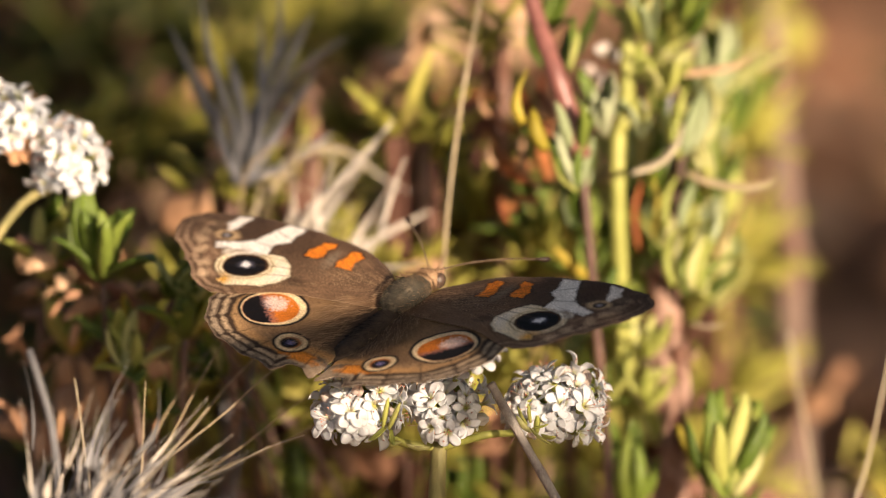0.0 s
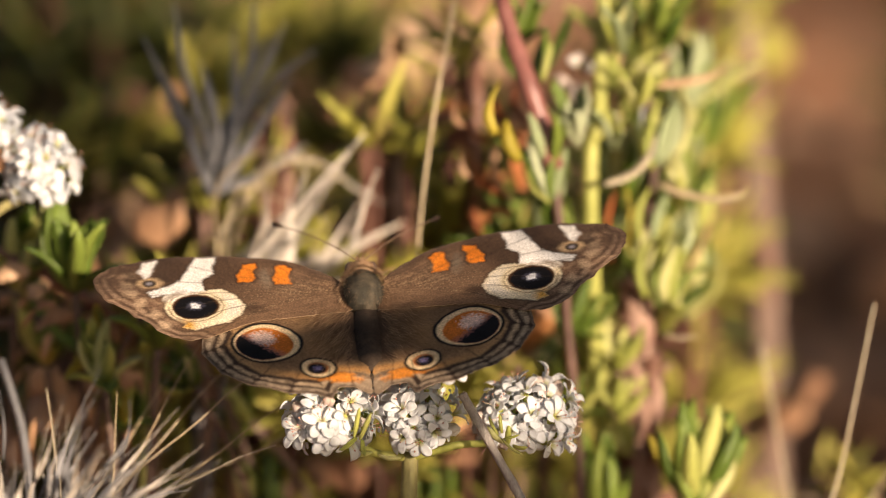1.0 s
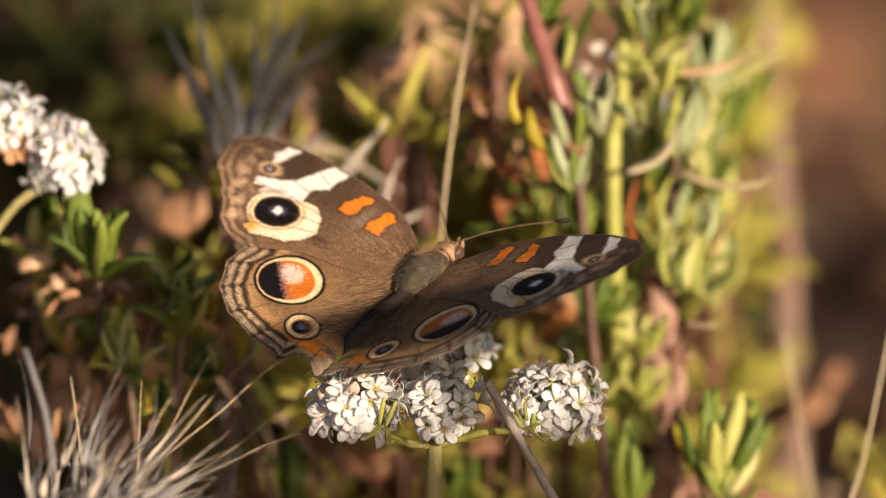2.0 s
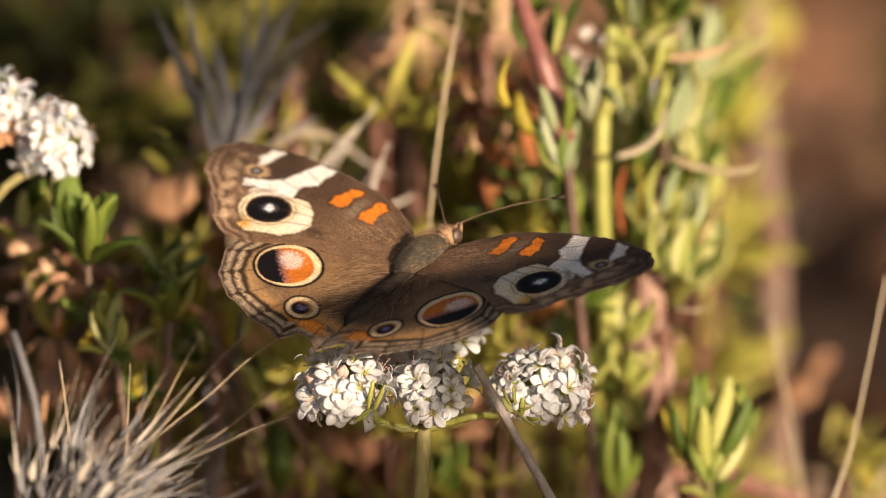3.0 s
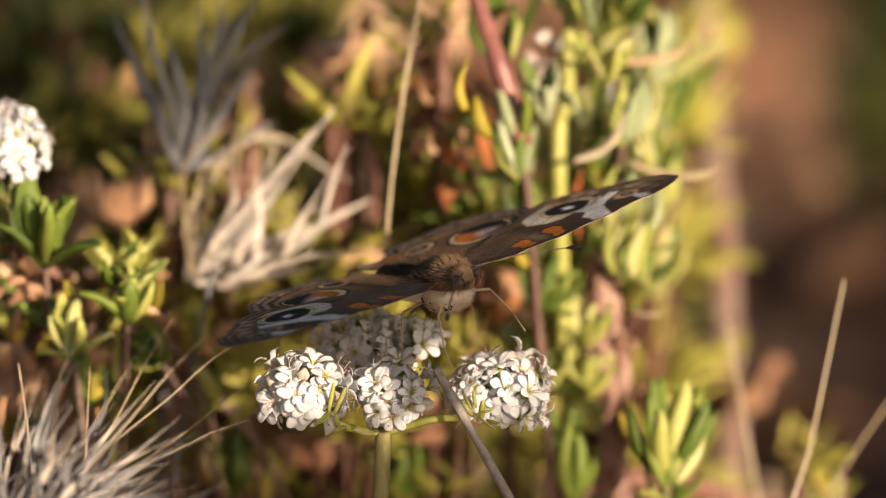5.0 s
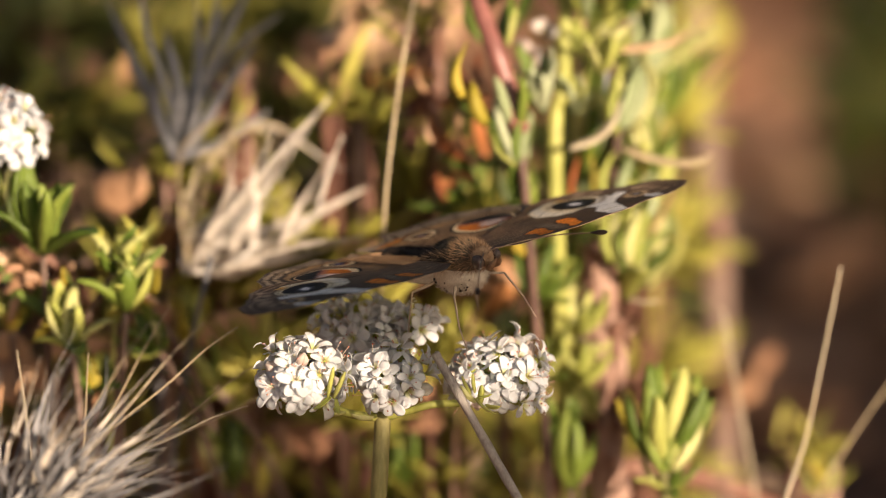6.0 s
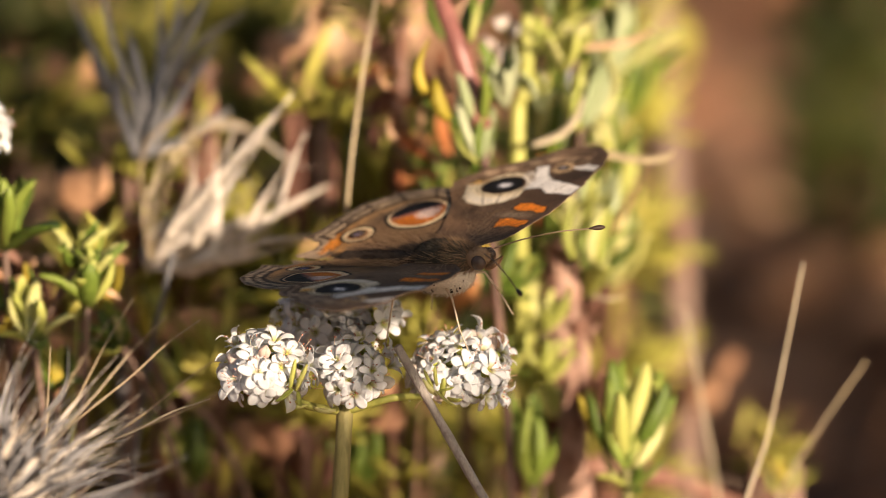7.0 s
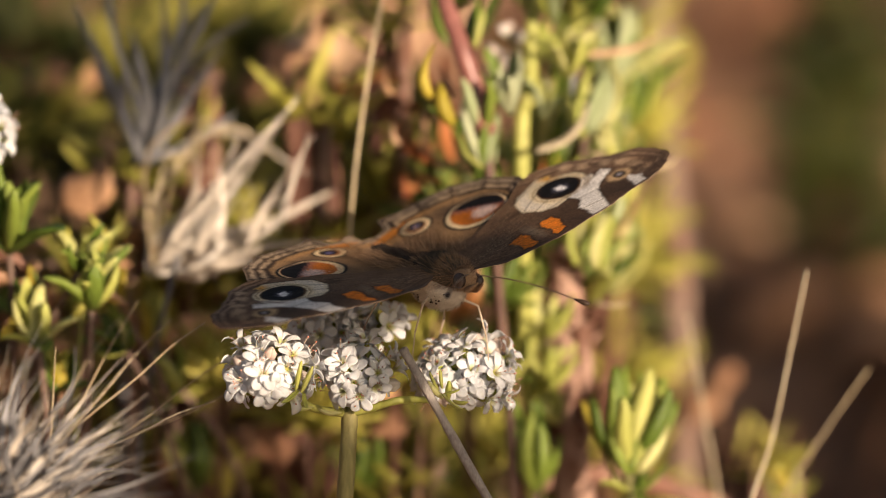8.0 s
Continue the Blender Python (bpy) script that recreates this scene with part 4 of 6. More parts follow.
def rosette_sprig():
    foot = down(spot(26.27, -33.84, 38.1))
    top = thing("leafy_sprig", foot, "young shrub shoot with upright fleshy green leaves", "shrub", "sprigs of the shrub")
    bm = bmesh.new()
    rod(bm, rooted([spot(25.88, -24.37, 34), spot(26.03, -27.72, 35.4)]), 0.0007, 0.0009, 12, 8, 0.05)
    part("stem", bm, STEM_GREEN, top)
    base = spot(25.82, -24.67, 34)
    for a, b, kind, w, bend in (
            (spot(25.37, -24.65, 32.6), spot(19.48, -17.68, 29.9), "yellow", 1.0, 0), (spot(25.52, -24.74, 31.3), spot(23.36, -12.88, 31.3), "green", 1.15, 0), (spot(25.49, -24.70, 35.4), spot(23.22, -15.66, 36.7), "pale", 1.0, 1),
            (spot(25.92, -24.71, 29.9), spot(27.45, -14.99, 31.3), "green", 1.0, 0), (spot(26.30, -24.67, 34), spot(28.27, -13.71, 35.4), "green", 1.0, 3), (spot(26.34, -24.71, 29.9), spot(29.34, -14.97, 29.9), "pale", 1.05, 0),
            (spot(26.64, -24.65, 32.6), spot(30.85, -13.92, 32.6), "green", 1.2, 1), (spot(26.70, -24.71, 29.9), spot(32.35, -18.28, 29.9), "pale", 1.3, 1), (spot(25.91, -24.88, 38.1), spot(26.30, -16.91, 39.4), "green", 1.3, 0),
            (spot(26.24, -24.73, 36.7), spot(30.33, -18.10, 38.1), "green", 1.3, 0), (spot(25.49, -24.89, 29.9), spot(22.58, -19.76, 28.6), "green", 1.3, 0)):
        single_leaf(top, a, b, kind, w * 0.8, bend)
    for k, tip in enumerate((spot(19.45, -18.67, 28), spot(22.86, -13.86, 27), spot(27.03, -14.57, 26), spot(31.22, -15.55, 28), spot(30.43, -17.79, 25), spot(25.02, -15.21, 30), spot(21.92, -17.61, 25), spot(28.82, -16.82, 33), spot(23.70, -19.09, 24), spot(32.14, -17.69, 31))):
        single_leaf(top, spot(25.91, -24.65, 32.6), tip, ("green", "green", "pale")[k % 3], 0.85, (1, 0, 1, 2)[k % 4])
    fascicle(top, spot(26.09, -27.12, 35.4), Vector((0.1, -0.1, 1)), 8, 0.0065, 1.1, ("green", "pale"), 31)
    return top


red_sprig()
lime_stem()
woody_sprig()
rosette_sprig()


def low_sprig(base, lean, seed, n, length, kinds, label, spread=0.7, width=1.1):
    foot = down(base)
    top = thing("leafy_sprig", foot, label, "shrub", "sprigs of the shrub")
    bm = bmesh.new()
    back = Vector(lean).normalized() * -0.008
    rod(bm, rooted([base, base + back, base + back * 1.6 + Vector((0, 0.003, -0.004))]), 0.00035, 0.0006, 12, 7, 0.08)
    part("stem", bm, BARK_PALE, top)
    fascicle(top, base, lean, n, length, spread, kinds, seed, width)
    return top


for k, (a, b, w) in enumerate(((spot(-46.54, -3.55, 29.9), spot(-43.53, -1.74, 29.9), 0.0010), (spot(-44.74, -5.95, 29.9), spot(-40.53, -4.45, 29.9), 0.0010), (spot(-43.03, -1.75, 32.6), spot(-40.62, 0.06, 32.6), 0.0008), (spot(-48.94, -0.54, 29.9), spot(-45.34, 0.06, 29.9), 0.0010), (spot(-39.32, -4.75, 29.9), spot(-35.72, -7.16, 29.9), 0.0007))):
    dead_leaf(a, b, w, LEAF_TAN, PEACH, 0.2, 300 + k)
SMALL = "small shrub shoot with narrow green leaves"
low_sprig(spot(-40.23, -1.74, 24.5), Vector((-0.05, 0, 1)), 41, 15, 0.0105, ("green",), SMALL, 0.85, 0.95)
low_sprig(spot(-32.67, -8.70, 35.4), Vector((0.05, 0, 1)), 42, 9, 0.0110, ("green", "pale"), SMALL, 0.35)
low_sprig(spot(-36.99, -11.89, 22.4), Vector((-0.1, 0, 1)), 61, 12, 0.0068, ("pale", "pale", "green"), SMALL, 0.9, 1.3)
low_sprig(spot(-31.43, -7.71, 22.4), Vector((0.05, 0, 1)), 62, 12, 0.0068, ("pale", "green", "pale"), SMALL, 0.8, 1.3)
low_sprig(spot(-34.74, -16.74, 27.2), Vector((0, 0, 1)), 63, 10, 0.0065, ("pale", "green", "yellow"), SMALL, 0.9, 1.2)
low_sprig(spot(-32.67, -3.53, 24), Vector((0.50, -0.3, 1)), 70, 9, 0.0066, ("pale", "green", "pale"), SMALL, 1.25, 1.0)
low_sprig(spot(-38.00, -8.93, 26), Vector((-0.30, -0.3, 1)), 71, 9, 0.006, ("pale", "yellow", "green"), SMALL, 1.25, 1.0)
low_sprig(spot(-27.90, -11.97, 30), Vector((-0.50, -0.3, 1)), 73, 9, 0.0055, ("green", "pale"), SMALL, 1.25, 1.0)
low_sprig(spot(-29.20, -7.18, 34), Vector((-0.60, -0.3, 1)), 76, 9, 0.005, ("pale", "yellow"), SMALL, 1.25, 1.0)
low_sprig(spot(-22.14, -15.75, 44), Vector((-0.70, -0.3, 1)), 77, 9, 0.006, ("pale", "green"), SMALL, 1.25, 1.0)
low_sprig(spot(-43.92, -9.65, 40.8), Vector((-0.1, 0, 1)), 43, 13, 0.0095, ("pale", "green", "yellow"), SMALL, 0.8)
low_sprig(spot(-46.75, -1.75, 35.4), Vector((0.1, 0, 1)), 44, 12, 0.0095, ("pale", "pale", "green"), SMALL, 0.7)
low_sprig(spot(16.14, -26.63, 40.8), Vector((0, 0, 1)), 45, 10, 0.0100, ("green",), SMALL, 0.7)
low_sprig(spot(-2.70, -28.21, 57.1), Vector((0, 0, 1)), 46, 12, 0.0090, ("green",), SMALL, 0.8, 0.8)
low_sprig(spot(-24.67, -10.93, 49), Vector((0, 0, 1)), 47, 9, 0.0060, ("pale", "yellow"), SMALL, 0.8)
low_sprig(spot(-20.39, -26.81, 49), Vector((0, 0, 1)), 48, 9, 0.0080, ("green", "pale"), SMALL, 0.8)
low_sprig(spot(13.92, -1.79, 59.8), Vector((-0.2, 0, 1)), 49, 12, 0.0090, ("green",), SMALL, 0.9)
low_sprig(spot(5.89, 1.29, 54.4), Vector((-0.2, 0, 1)), 50, 12, 0.0090, ("green",), SMALL, 0.9)
low_sprig(spot(-22.37, -0.56, 74.8), Vector((0, 0, 1)), 52, 11, 0.0100, ("yellow", "pale"), SMALL, 0.6)
low_sprig(spot(-25.04, -4.90, 68), Vector((0, 0, 1)), 53, 10, 0.0085, ("pale", "yellow"), SMALL, 0.8)
low_sprig(spot(44.0, -28.0, 62), Vector((-0.1, 0, 1)), 51, 10, 0.0045, ("pale", "yellow"), SMALL, 0.8)


def arched_shoot():
    """A thin shoot with an arching pale leaf and short lime leaves."""
    foot = down(spot(-32.9, -14.0, 28))
    top = thing("leafy_sprig", foot, "thin shoot with an arching pale green leaf", "shrub", "sprigs of the shrub")
    bm = bmesh.new()
    rod(bm, rooted([spot(-32.06, -3.84, 28), spot(-32.3, -6.4, 28), spot(-32.66, -8.65, 28), spot(-32.9, -14.0, 28)]), 0.00022, 0.0004, 14, 7, 0.05)
    part("stem", bm, STEM_LIME, top)
    for pts, wide in (([spot(-32.06, -3.84, 28), spot(-30.6, -1.8, 27.5), spot(-30.4, 0.3, 27), spot(-31.9, 2.6, 27)], 0.00062), ([spot(-32.1, -4.2, 28), spot(-33.3, -3.3, 27), spot(-33.7, -1.4, 27), spot(-34.2, 1.2, 27.5)], 0.00066),
                      ([spot(-32.4, -7.0, 28), spot(-33.0, -7.4, 27), spot(-33.4, -8.6, 27)], 0.0007), ([spot(-32.3, -6.6, 28), spot(-31.8, -6.4, 27), spot(-31.5, -5.3, 27)], 0.0005)):
        b2 = bmesh.new()
        strap(b2, pts, wide, 0.35, 14, (1, 0.5, 0.1))
        part("leaf", b2, FOLIAGE_LIGHT, top)
    return top


arched_shoot()


def twig(name, pts, r0, r1, material, label, category, rough=0.08, n=18, group=""):
    top = thing(name, Vector(pts[-1]), label, category, group)
    bm = bmesh.new()
    rod(bm, pts, r0, r1, n, 8, rough)
    part("stem", bm, material, top)
    return top


twig("brown_twig", rooted([spot(-49.65, 2.77, 32.6), spot(-43.63, 0.06, 32.6), spot(-38.85, -2.96, 34), spot(-35.81, -6.07, 54.4), spot(-36.35, -10.07, 95.2)]), 0.0007, 0.0005, BARK, "reddish-brown woody twig with flaky bark", "twig", 0.15)
twig("brown_twig", rooted([spot(-49.27, -5.39, 38.1), spot(-43.77, -4.78, 36.7), spot(-38.90, -3.56, 35.4), spot(-35.81, -2.39, 54.4), spot(-36.03, -7.54, 95.2)]), 0.0005, 0.0005, BARK_PALE, "reddish-brown woody twig with flaky bark", "twig", 0.12)
twig("brown_twig", rooted([spot(-14.03, -7.46, 81.6), spot(-12.16, -16.23, 81.6), spot(-9.02, -26.25, 81.6), spot(-7.77, -32.52, 81.6)]), 0.0010, 0.0013, BARK, "reddish-brown woody twig with flaky bark", "twig", 0.1)
twig("brown_twig", rooted([spot(13.92, -27.04, 59.8), spot(19.51, -24.63, 62.6), spot(28.21, -25.30, 65.3), spot(38.19, -28.45, 68)]), 0.0012, 0.0012, BARK, "reddish-brown woody twig with flaky bark", "twig", 0.15)
twig("dry_twig", rooted([spot(0.9, -12.1, -4), spot(1.3, -12.8, -4), spot(2.69, -15.25, -5), spot(5.61, -20.39, -5), spot(9.00, -26.35, -5), spot(13.21, -33.27, -4)]), 0.00046, 0.00054, TWIG, "bare grey dry twig with a broken end", "twig", 0.1, 30)
twig("straw_stalk", rooted([spot(0.12, 31.47, 35.4), spot(-0.72, 26.00, 34), spot(-2.17, 18.12, 31.3), spot(-3.73, 6.07, 29.9), spot(-4.3, -3.55, 29.9), spot(-4.5, -15.61, 31), spot(-4.4, -27.72, 32)]), 0.00019, 0.00029, STRAW, "thin dry pale straw stalk", "grass stalk", 0.04, 24)
twig("straw_stalk", rooted([spot(44.62, -2.95, 30), spot(43.66, -7.76, 30), spot(42.33, -14.37, 30), spot(40.77, -21.59, 30), spot(38.54, -28.21, 30)]), 0.0001, 0.00027, STRAW, "thin dry pale straw stalk", "grass stalk", 0.04, 24)
twig("straw_stalk", rooted([spot(52.10, -13.33, 45), spot(47.84, -19.42, 45), spot(43.58, -26.11, 45), spot(41.76, -30.37, 45)]), 0.0001, 0.00026, STRAW, "thin dry pale straw stalk", "grass stalk", 0.04, 24)
twig("straw_stalk", rooted([spot(33.15, -7.33, 60), spot(34.56, -15.33, 60), spot(36.22, -24.57, 60), spot(37.02, -30.12, 60)]), 0.00012, 0.00026, STRAW, "thin dry pale straw stalk", "grass stalk", 0.04, 20)
twig("straw_stalk", rooted([spot(-48.02, -8.90, 21.8), spot(-45.93, -15.47, 21.8), spot(-45.04, -21.44, 21.8), spot(-44.68, -29.21, 21.8)]), 0.0004, 0.0006, STRAW_GREY_SHADED, "thin dry pale straw stalk", "grass stalk", 0.04, 20)


# ---- dry brome grass heads ----
def husk_mesh(name, material, seed):
    """One long dry husk of length 1 along z, folded lengthwise and drawn out into a fine bristle."""
    rng = random.Random(seed)
    bm = bmesh.new()
    bow = rng.uniform(-0.08, 0.08)
    run = curve_points([Vector((0, 0, 0)), Vector((bow, 0, 0.3)), Vector((bow * 0.8, 0.01, 0.6)), Vector((-bow * 0.6, 0.02, 1.0))], 14)
    w = [0.010, 0.018, 0.026, 0.031, 0.032, 0.029, 0.023, 0.016, 0.010, 0.006, 0.005, 0.004, 0.003, 0.002]
    sweep(bm, run, w, [x * 0.35 for x in w], (1, 0.3, 0), 6)
    for f in bm.faces:
        f.smooth = True
    me = bpy.data.meshes.new(name)
    bm.to_mesh(me)
    bm.free()
    me.materials.append(material)
    return me


def husk(parent, a, b, meshes, k, wide):
    """A single husk from a to b; wide is its breadth in millimetres."""
    way = b - a
    m = Matrix.Translation(a) @ basis(way, (0.4, -1, 0.2)) @ Matrix.Diagonal((wide / 62, wide / 62, way.length, 1))
    piece("husk", meshes[k % len(meshes)], m, parent)


HUSK_SHADED = [husk_mesh("husk", STRAW_GREY_SHADED, i) for i in range(3)]
HUSK_PALE = [husk_mesh("husk", STRAW_PALE, i + 3) for i in range(3)]


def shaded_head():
    # The shade on this head is put into its grey straw colour.
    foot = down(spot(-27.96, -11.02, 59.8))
    top = thing("dry_grass", foot, "dry brome grass head with spreading spikelets, grey with painted shade", "grass", "dry grass heads")
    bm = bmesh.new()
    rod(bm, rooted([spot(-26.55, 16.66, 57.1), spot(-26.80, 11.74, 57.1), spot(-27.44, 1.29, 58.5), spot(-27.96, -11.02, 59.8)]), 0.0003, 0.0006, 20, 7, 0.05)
    part("stem", bm, STRAW_GREY_SHADED, top)
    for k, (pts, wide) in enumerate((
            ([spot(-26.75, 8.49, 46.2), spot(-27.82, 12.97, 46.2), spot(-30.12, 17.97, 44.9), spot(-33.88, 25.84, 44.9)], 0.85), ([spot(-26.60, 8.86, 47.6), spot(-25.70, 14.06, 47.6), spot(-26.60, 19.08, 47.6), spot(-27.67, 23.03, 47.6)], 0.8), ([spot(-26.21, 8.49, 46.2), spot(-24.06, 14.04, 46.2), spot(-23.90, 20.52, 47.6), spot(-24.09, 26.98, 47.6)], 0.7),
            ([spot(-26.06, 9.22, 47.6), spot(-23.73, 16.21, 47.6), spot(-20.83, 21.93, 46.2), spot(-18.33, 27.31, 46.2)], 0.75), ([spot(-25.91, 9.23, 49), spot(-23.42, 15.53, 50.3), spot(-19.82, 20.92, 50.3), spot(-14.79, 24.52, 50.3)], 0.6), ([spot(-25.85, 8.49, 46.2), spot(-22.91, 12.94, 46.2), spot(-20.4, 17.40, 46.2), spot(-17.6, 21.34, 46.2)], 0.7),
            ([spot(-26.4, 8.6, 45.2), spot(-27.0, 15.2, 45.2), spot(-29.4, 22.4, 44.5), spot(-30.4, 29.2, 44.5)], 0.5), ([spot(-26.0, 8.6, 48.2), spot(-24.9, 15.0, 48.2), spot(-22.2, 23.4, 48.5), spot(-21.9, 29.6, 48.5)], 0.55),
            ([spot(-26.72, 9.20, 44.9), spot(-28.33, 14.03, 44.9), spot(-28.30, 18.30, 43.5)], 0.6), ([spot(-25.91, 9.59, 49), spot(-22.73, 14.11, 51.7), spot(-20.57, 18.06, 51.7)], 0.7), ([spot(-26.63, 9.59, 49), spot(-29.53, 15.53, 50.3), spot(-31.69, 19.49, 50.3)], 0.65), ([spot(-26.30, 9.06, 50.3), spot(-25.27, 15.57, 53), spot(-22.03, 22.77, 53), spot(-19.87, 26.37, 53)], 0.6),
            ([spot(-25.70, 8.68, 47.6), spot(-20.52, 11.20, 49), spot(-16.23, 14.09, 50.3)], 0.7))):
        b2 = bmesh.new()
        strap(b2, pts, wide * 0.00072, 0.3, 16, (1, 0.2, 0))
        part("husk", b2, STRAW_GREY_SHADED, top)


def pale_head():
    foot = down(spot(-24.88, -12.02, 35.4))
    top = thing("dry_grass", foot, "pale straw brome grass head with spreading spikelets", "grass", "dry grass heads")
    bm = bmesh.new()
    rod(bm, rooted([spot(-22.42, -1.75, 32.6), spot(-23.44, -5.97, 32.6), spot(-24.37, -9.59, 34), spot(-24.88, -12.02, 35.4)]), 0.0003, 0.0003, 14, 7, 0.05)
    part("stem", bm, STRAW_GREY_SHADED, top)
    for k, (a, b, wide) in enumerate((
            (spot(-24.01, -2.44, 43.5), spot(-9.31, 15.75, 39.4), 1.5), (spot(-23.32, -1.72, 44.9), spot(-16.85, 8.47, 43.5), 2.4), (spot(-20.41, -1.89, 42.2), spot(-16.28, 5.42, 40.8), 2.0), (spot(-21.91, -2.44, 46.2), spot(-19.06, 4.73, 47.6), 1.8), (spot(-18.64, -1.72, 43.5), spot(-14.71, 4.72, 43.5), 1.7),
            (spot(-15.37, -1.36, 39.4), spot(-8.23, 11.45, 36.7), 1.5), (spot(-17.19, -2.44, 42.2), spot(-10.57, 2.57, 40.8), 1.6), (spot(-21.77, -2.78, 38.1), spot(-5.73, 0.25, 34), 1.5), (spot(-23.32, -3.51, 44.9), spot(-16.16, 1.50, 44.9), 2.0), (spot(-24.80, -3.16, 47.6), spot(-21.98, 3.31, 50.3), 1.6),
            (spot(-20.50, -3.16, 47.6), spot(-12.63, 4.74, 50.3), 1.3), (spot(-25.19, -3.88, 49), spot(-25.24, 2.59, 51.7), 1.3), (spot(-22.53, -3.86, 40.8), spot(-16.78, -1.00, 38.1), 1.9), (spot(-19.85, -2.45, 51.7), spot(-17.02, 9.82, 55.8), 1.2))):
        husk(top, a, b, HUSK_PALE, k, wide * 0.8)
    for pts, wide in (([spot(-23.27, -0.29, 42.2), spot(-18.98, 4.71, 42.2), spot(-15.39, 8.99, 40.8), spot(-9.67, 15.21, 39.4)], 0.75), ([spot(-21.86, -1.00, 43.5), spot(-17.57, 6.15, 43.5), spot(-13.26, 10.43, 42.2)], 0.8), ([spot(-14.66, -0.29, 39.4), spot(-11.44, 2.56, 38.1), spot(-10.02, 6.83, 38.1), spot(-8.40, 11.45, 36.7)], 0.55),
                      ([spot(-23.68, -1.00, 44.9), spot(-21.17, 2.57, 44.9), spot(-19.04, 4.73, 46.2)], 1.0), ([spot(-20.41, -1.00, 42.2), spot(-18.27, 1.85, 42.2), spot(-17.19, 5.43, 42.2)], 0.7), ([spot(-17.17, -1.89, 40.8), spot(-13.96, 1.85, 40.8), spot(-10.75, 5.42, 40.8)], 0.55),
                      ([spot(-21.77, -3.49, 38.1), spot(-16.76, -1.71, 36.7), spot(-11.77, -0.47, 35.4), spot(-6.08, 0.07, 34)], 0.6), ([spot(-19.19, 12.35, 55.8), spot(-14.85, 11.98, 55.8), spot(-11.24, 9.46, 55.8), spot(-7.99, 7.65, 55.8)], 0.4), ([spot(-19.06, 4.73, 47.6), spot(-15.87, 7.26, 50.3), spot(-13.71, 4.74, 50.3)], 0.3),
                      ([spot(-24.66, -3.50, 40.8), spot(-20.37, -2.78, 39.4), spot(-16.80, 0.07, 39.4)], 0.9), ([spot(-24.45, -2.45, 47.6), spot(-23.37, 0.43, 47.6), spot(-21.96, 1.86, 49)], 0.8)):
        b2 = bmesh.new()
        strap(b2, pts, wide * 0.0005, 0.6, 16, (-0.6, 0.1, 0.8))
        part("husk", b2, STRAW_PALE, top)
    rng = random.Random(33)
    for k in range(14):
        a = spot(-21.89, -1.72, 44.9) + Vector((rng.uniform(-4, 5), rng.uniform(-3, 3), rng.uniform(-1.5, 1.5))) / 1000
        turn = rng.uniform(0.1, 1.3)
        way = Vector((math.sin(turn), rng.uniform(-0.3, 0.3), math.cos(turn)))
        long = rng.uniform(0.006, 0.014)
        b2 = bmesh.new()
        strap(b2, [a, a + way * long * 0.5 + Vector((0, 0, rng.uniform(-0.0008, 0.0008))), a + way * long + Vector((rng.uniform(-1, 1), 0, rng.uniform(-1, 1))) * 0.0012], rng.uniform(0.0002, 0.00045), 0.5, 12, (-0.6, 0.1, 0.8))
        part("husk", b2, STRAW_PALE, top)
    rng = random.Random(12)
    for k in range(5):
        b2 = bmesh.new()
        e = spot(-17.34, 12.27, 49) + Vector((rng.uniform(-0.006, 0.009), rng.uniform(-0.004, 0.004), rng.uniform(-0.006, 0.003)))
        strap(b2, [spot(-25.17, -2.37, 43.5), spot(-23.40, 6.76, 46.2) + Vector((rng.uniform(-0.003, 0.003), 0, rng.uniform(-0.003, 0.003))), spot(-20.37, 11.95, 47.6) + Vector((0, 0, rng.uniform(-0.003, 0.002))), e, e + Vector((0.004, 0, -0.003))], 0.00022)
        part("dry_blade", b2, STRAW, top)


def near_head():
    foot = down(spot(-39.60, -34.53, -21))
    top = thing("dry_grass", foot, "bristly straw dry grass head in the foreground, grey husks painted as shaded", "grass", "dry grass heads")
    bm = bmesh.new()
    rod(bm, rooted([spot(-38.82, -26.43, -22), spot(-39.39, -29.89, -22), spot(-39.60, -33.37, -21)]), 0.0008, 0.0008, 10, 7, 0.05)
    part("stem", bm, STRAW_GREY_SHADED, top)
    rng = random.Random(21)
    heart = spot(-43.5, -31.5, -24)
    for k in range(190):
        a = rng.triangular(-0.35, 1.62, 0.95)
        way = Vector((math.sin(a), rng.uniform(-0.35, 0.45), math.cos(a) * 0.94)).normalized()
        base = heart + Vector((rng.uniform(-3, 4), rng.uniform(-4, 6), rng.uniform(-2, 2))) / 1000 + way * rng.uniform(0.0, 0.011)
        # Grey husks stand for shaded ones, pale for sunlit: light put in colour.
        if k % 5 < 2:
            husk(top, base, base + way * rng.uniform(0.005, 0.010), HUSK_SHADED if rng.random() < 0.7 else HUSK_PALE, k, rng.uniform(0.5, 1.2))
        else:
            husk(top, base, base + (way + Vector((0, 0, rng.uniform(-0.15, 0.15)))) * rng.uniform(0.008, 0.014), HUSK_PALE if rng.random() < 0.4 else HUSK_SHADED, k, rng.uniform(0.3, 0.5))
    return top


shaded_head()
pale_head()
near_head()


def bristle(pts, label):
    top = thing("grass_bristle", Vector(pts[-1]), label, "grass", "loose bristles")
    bm = bmesh.new()
    rod(bm, pts, 0.00006, 0.00022, 18, 6)
    part("stem", bm, STRAW, top)


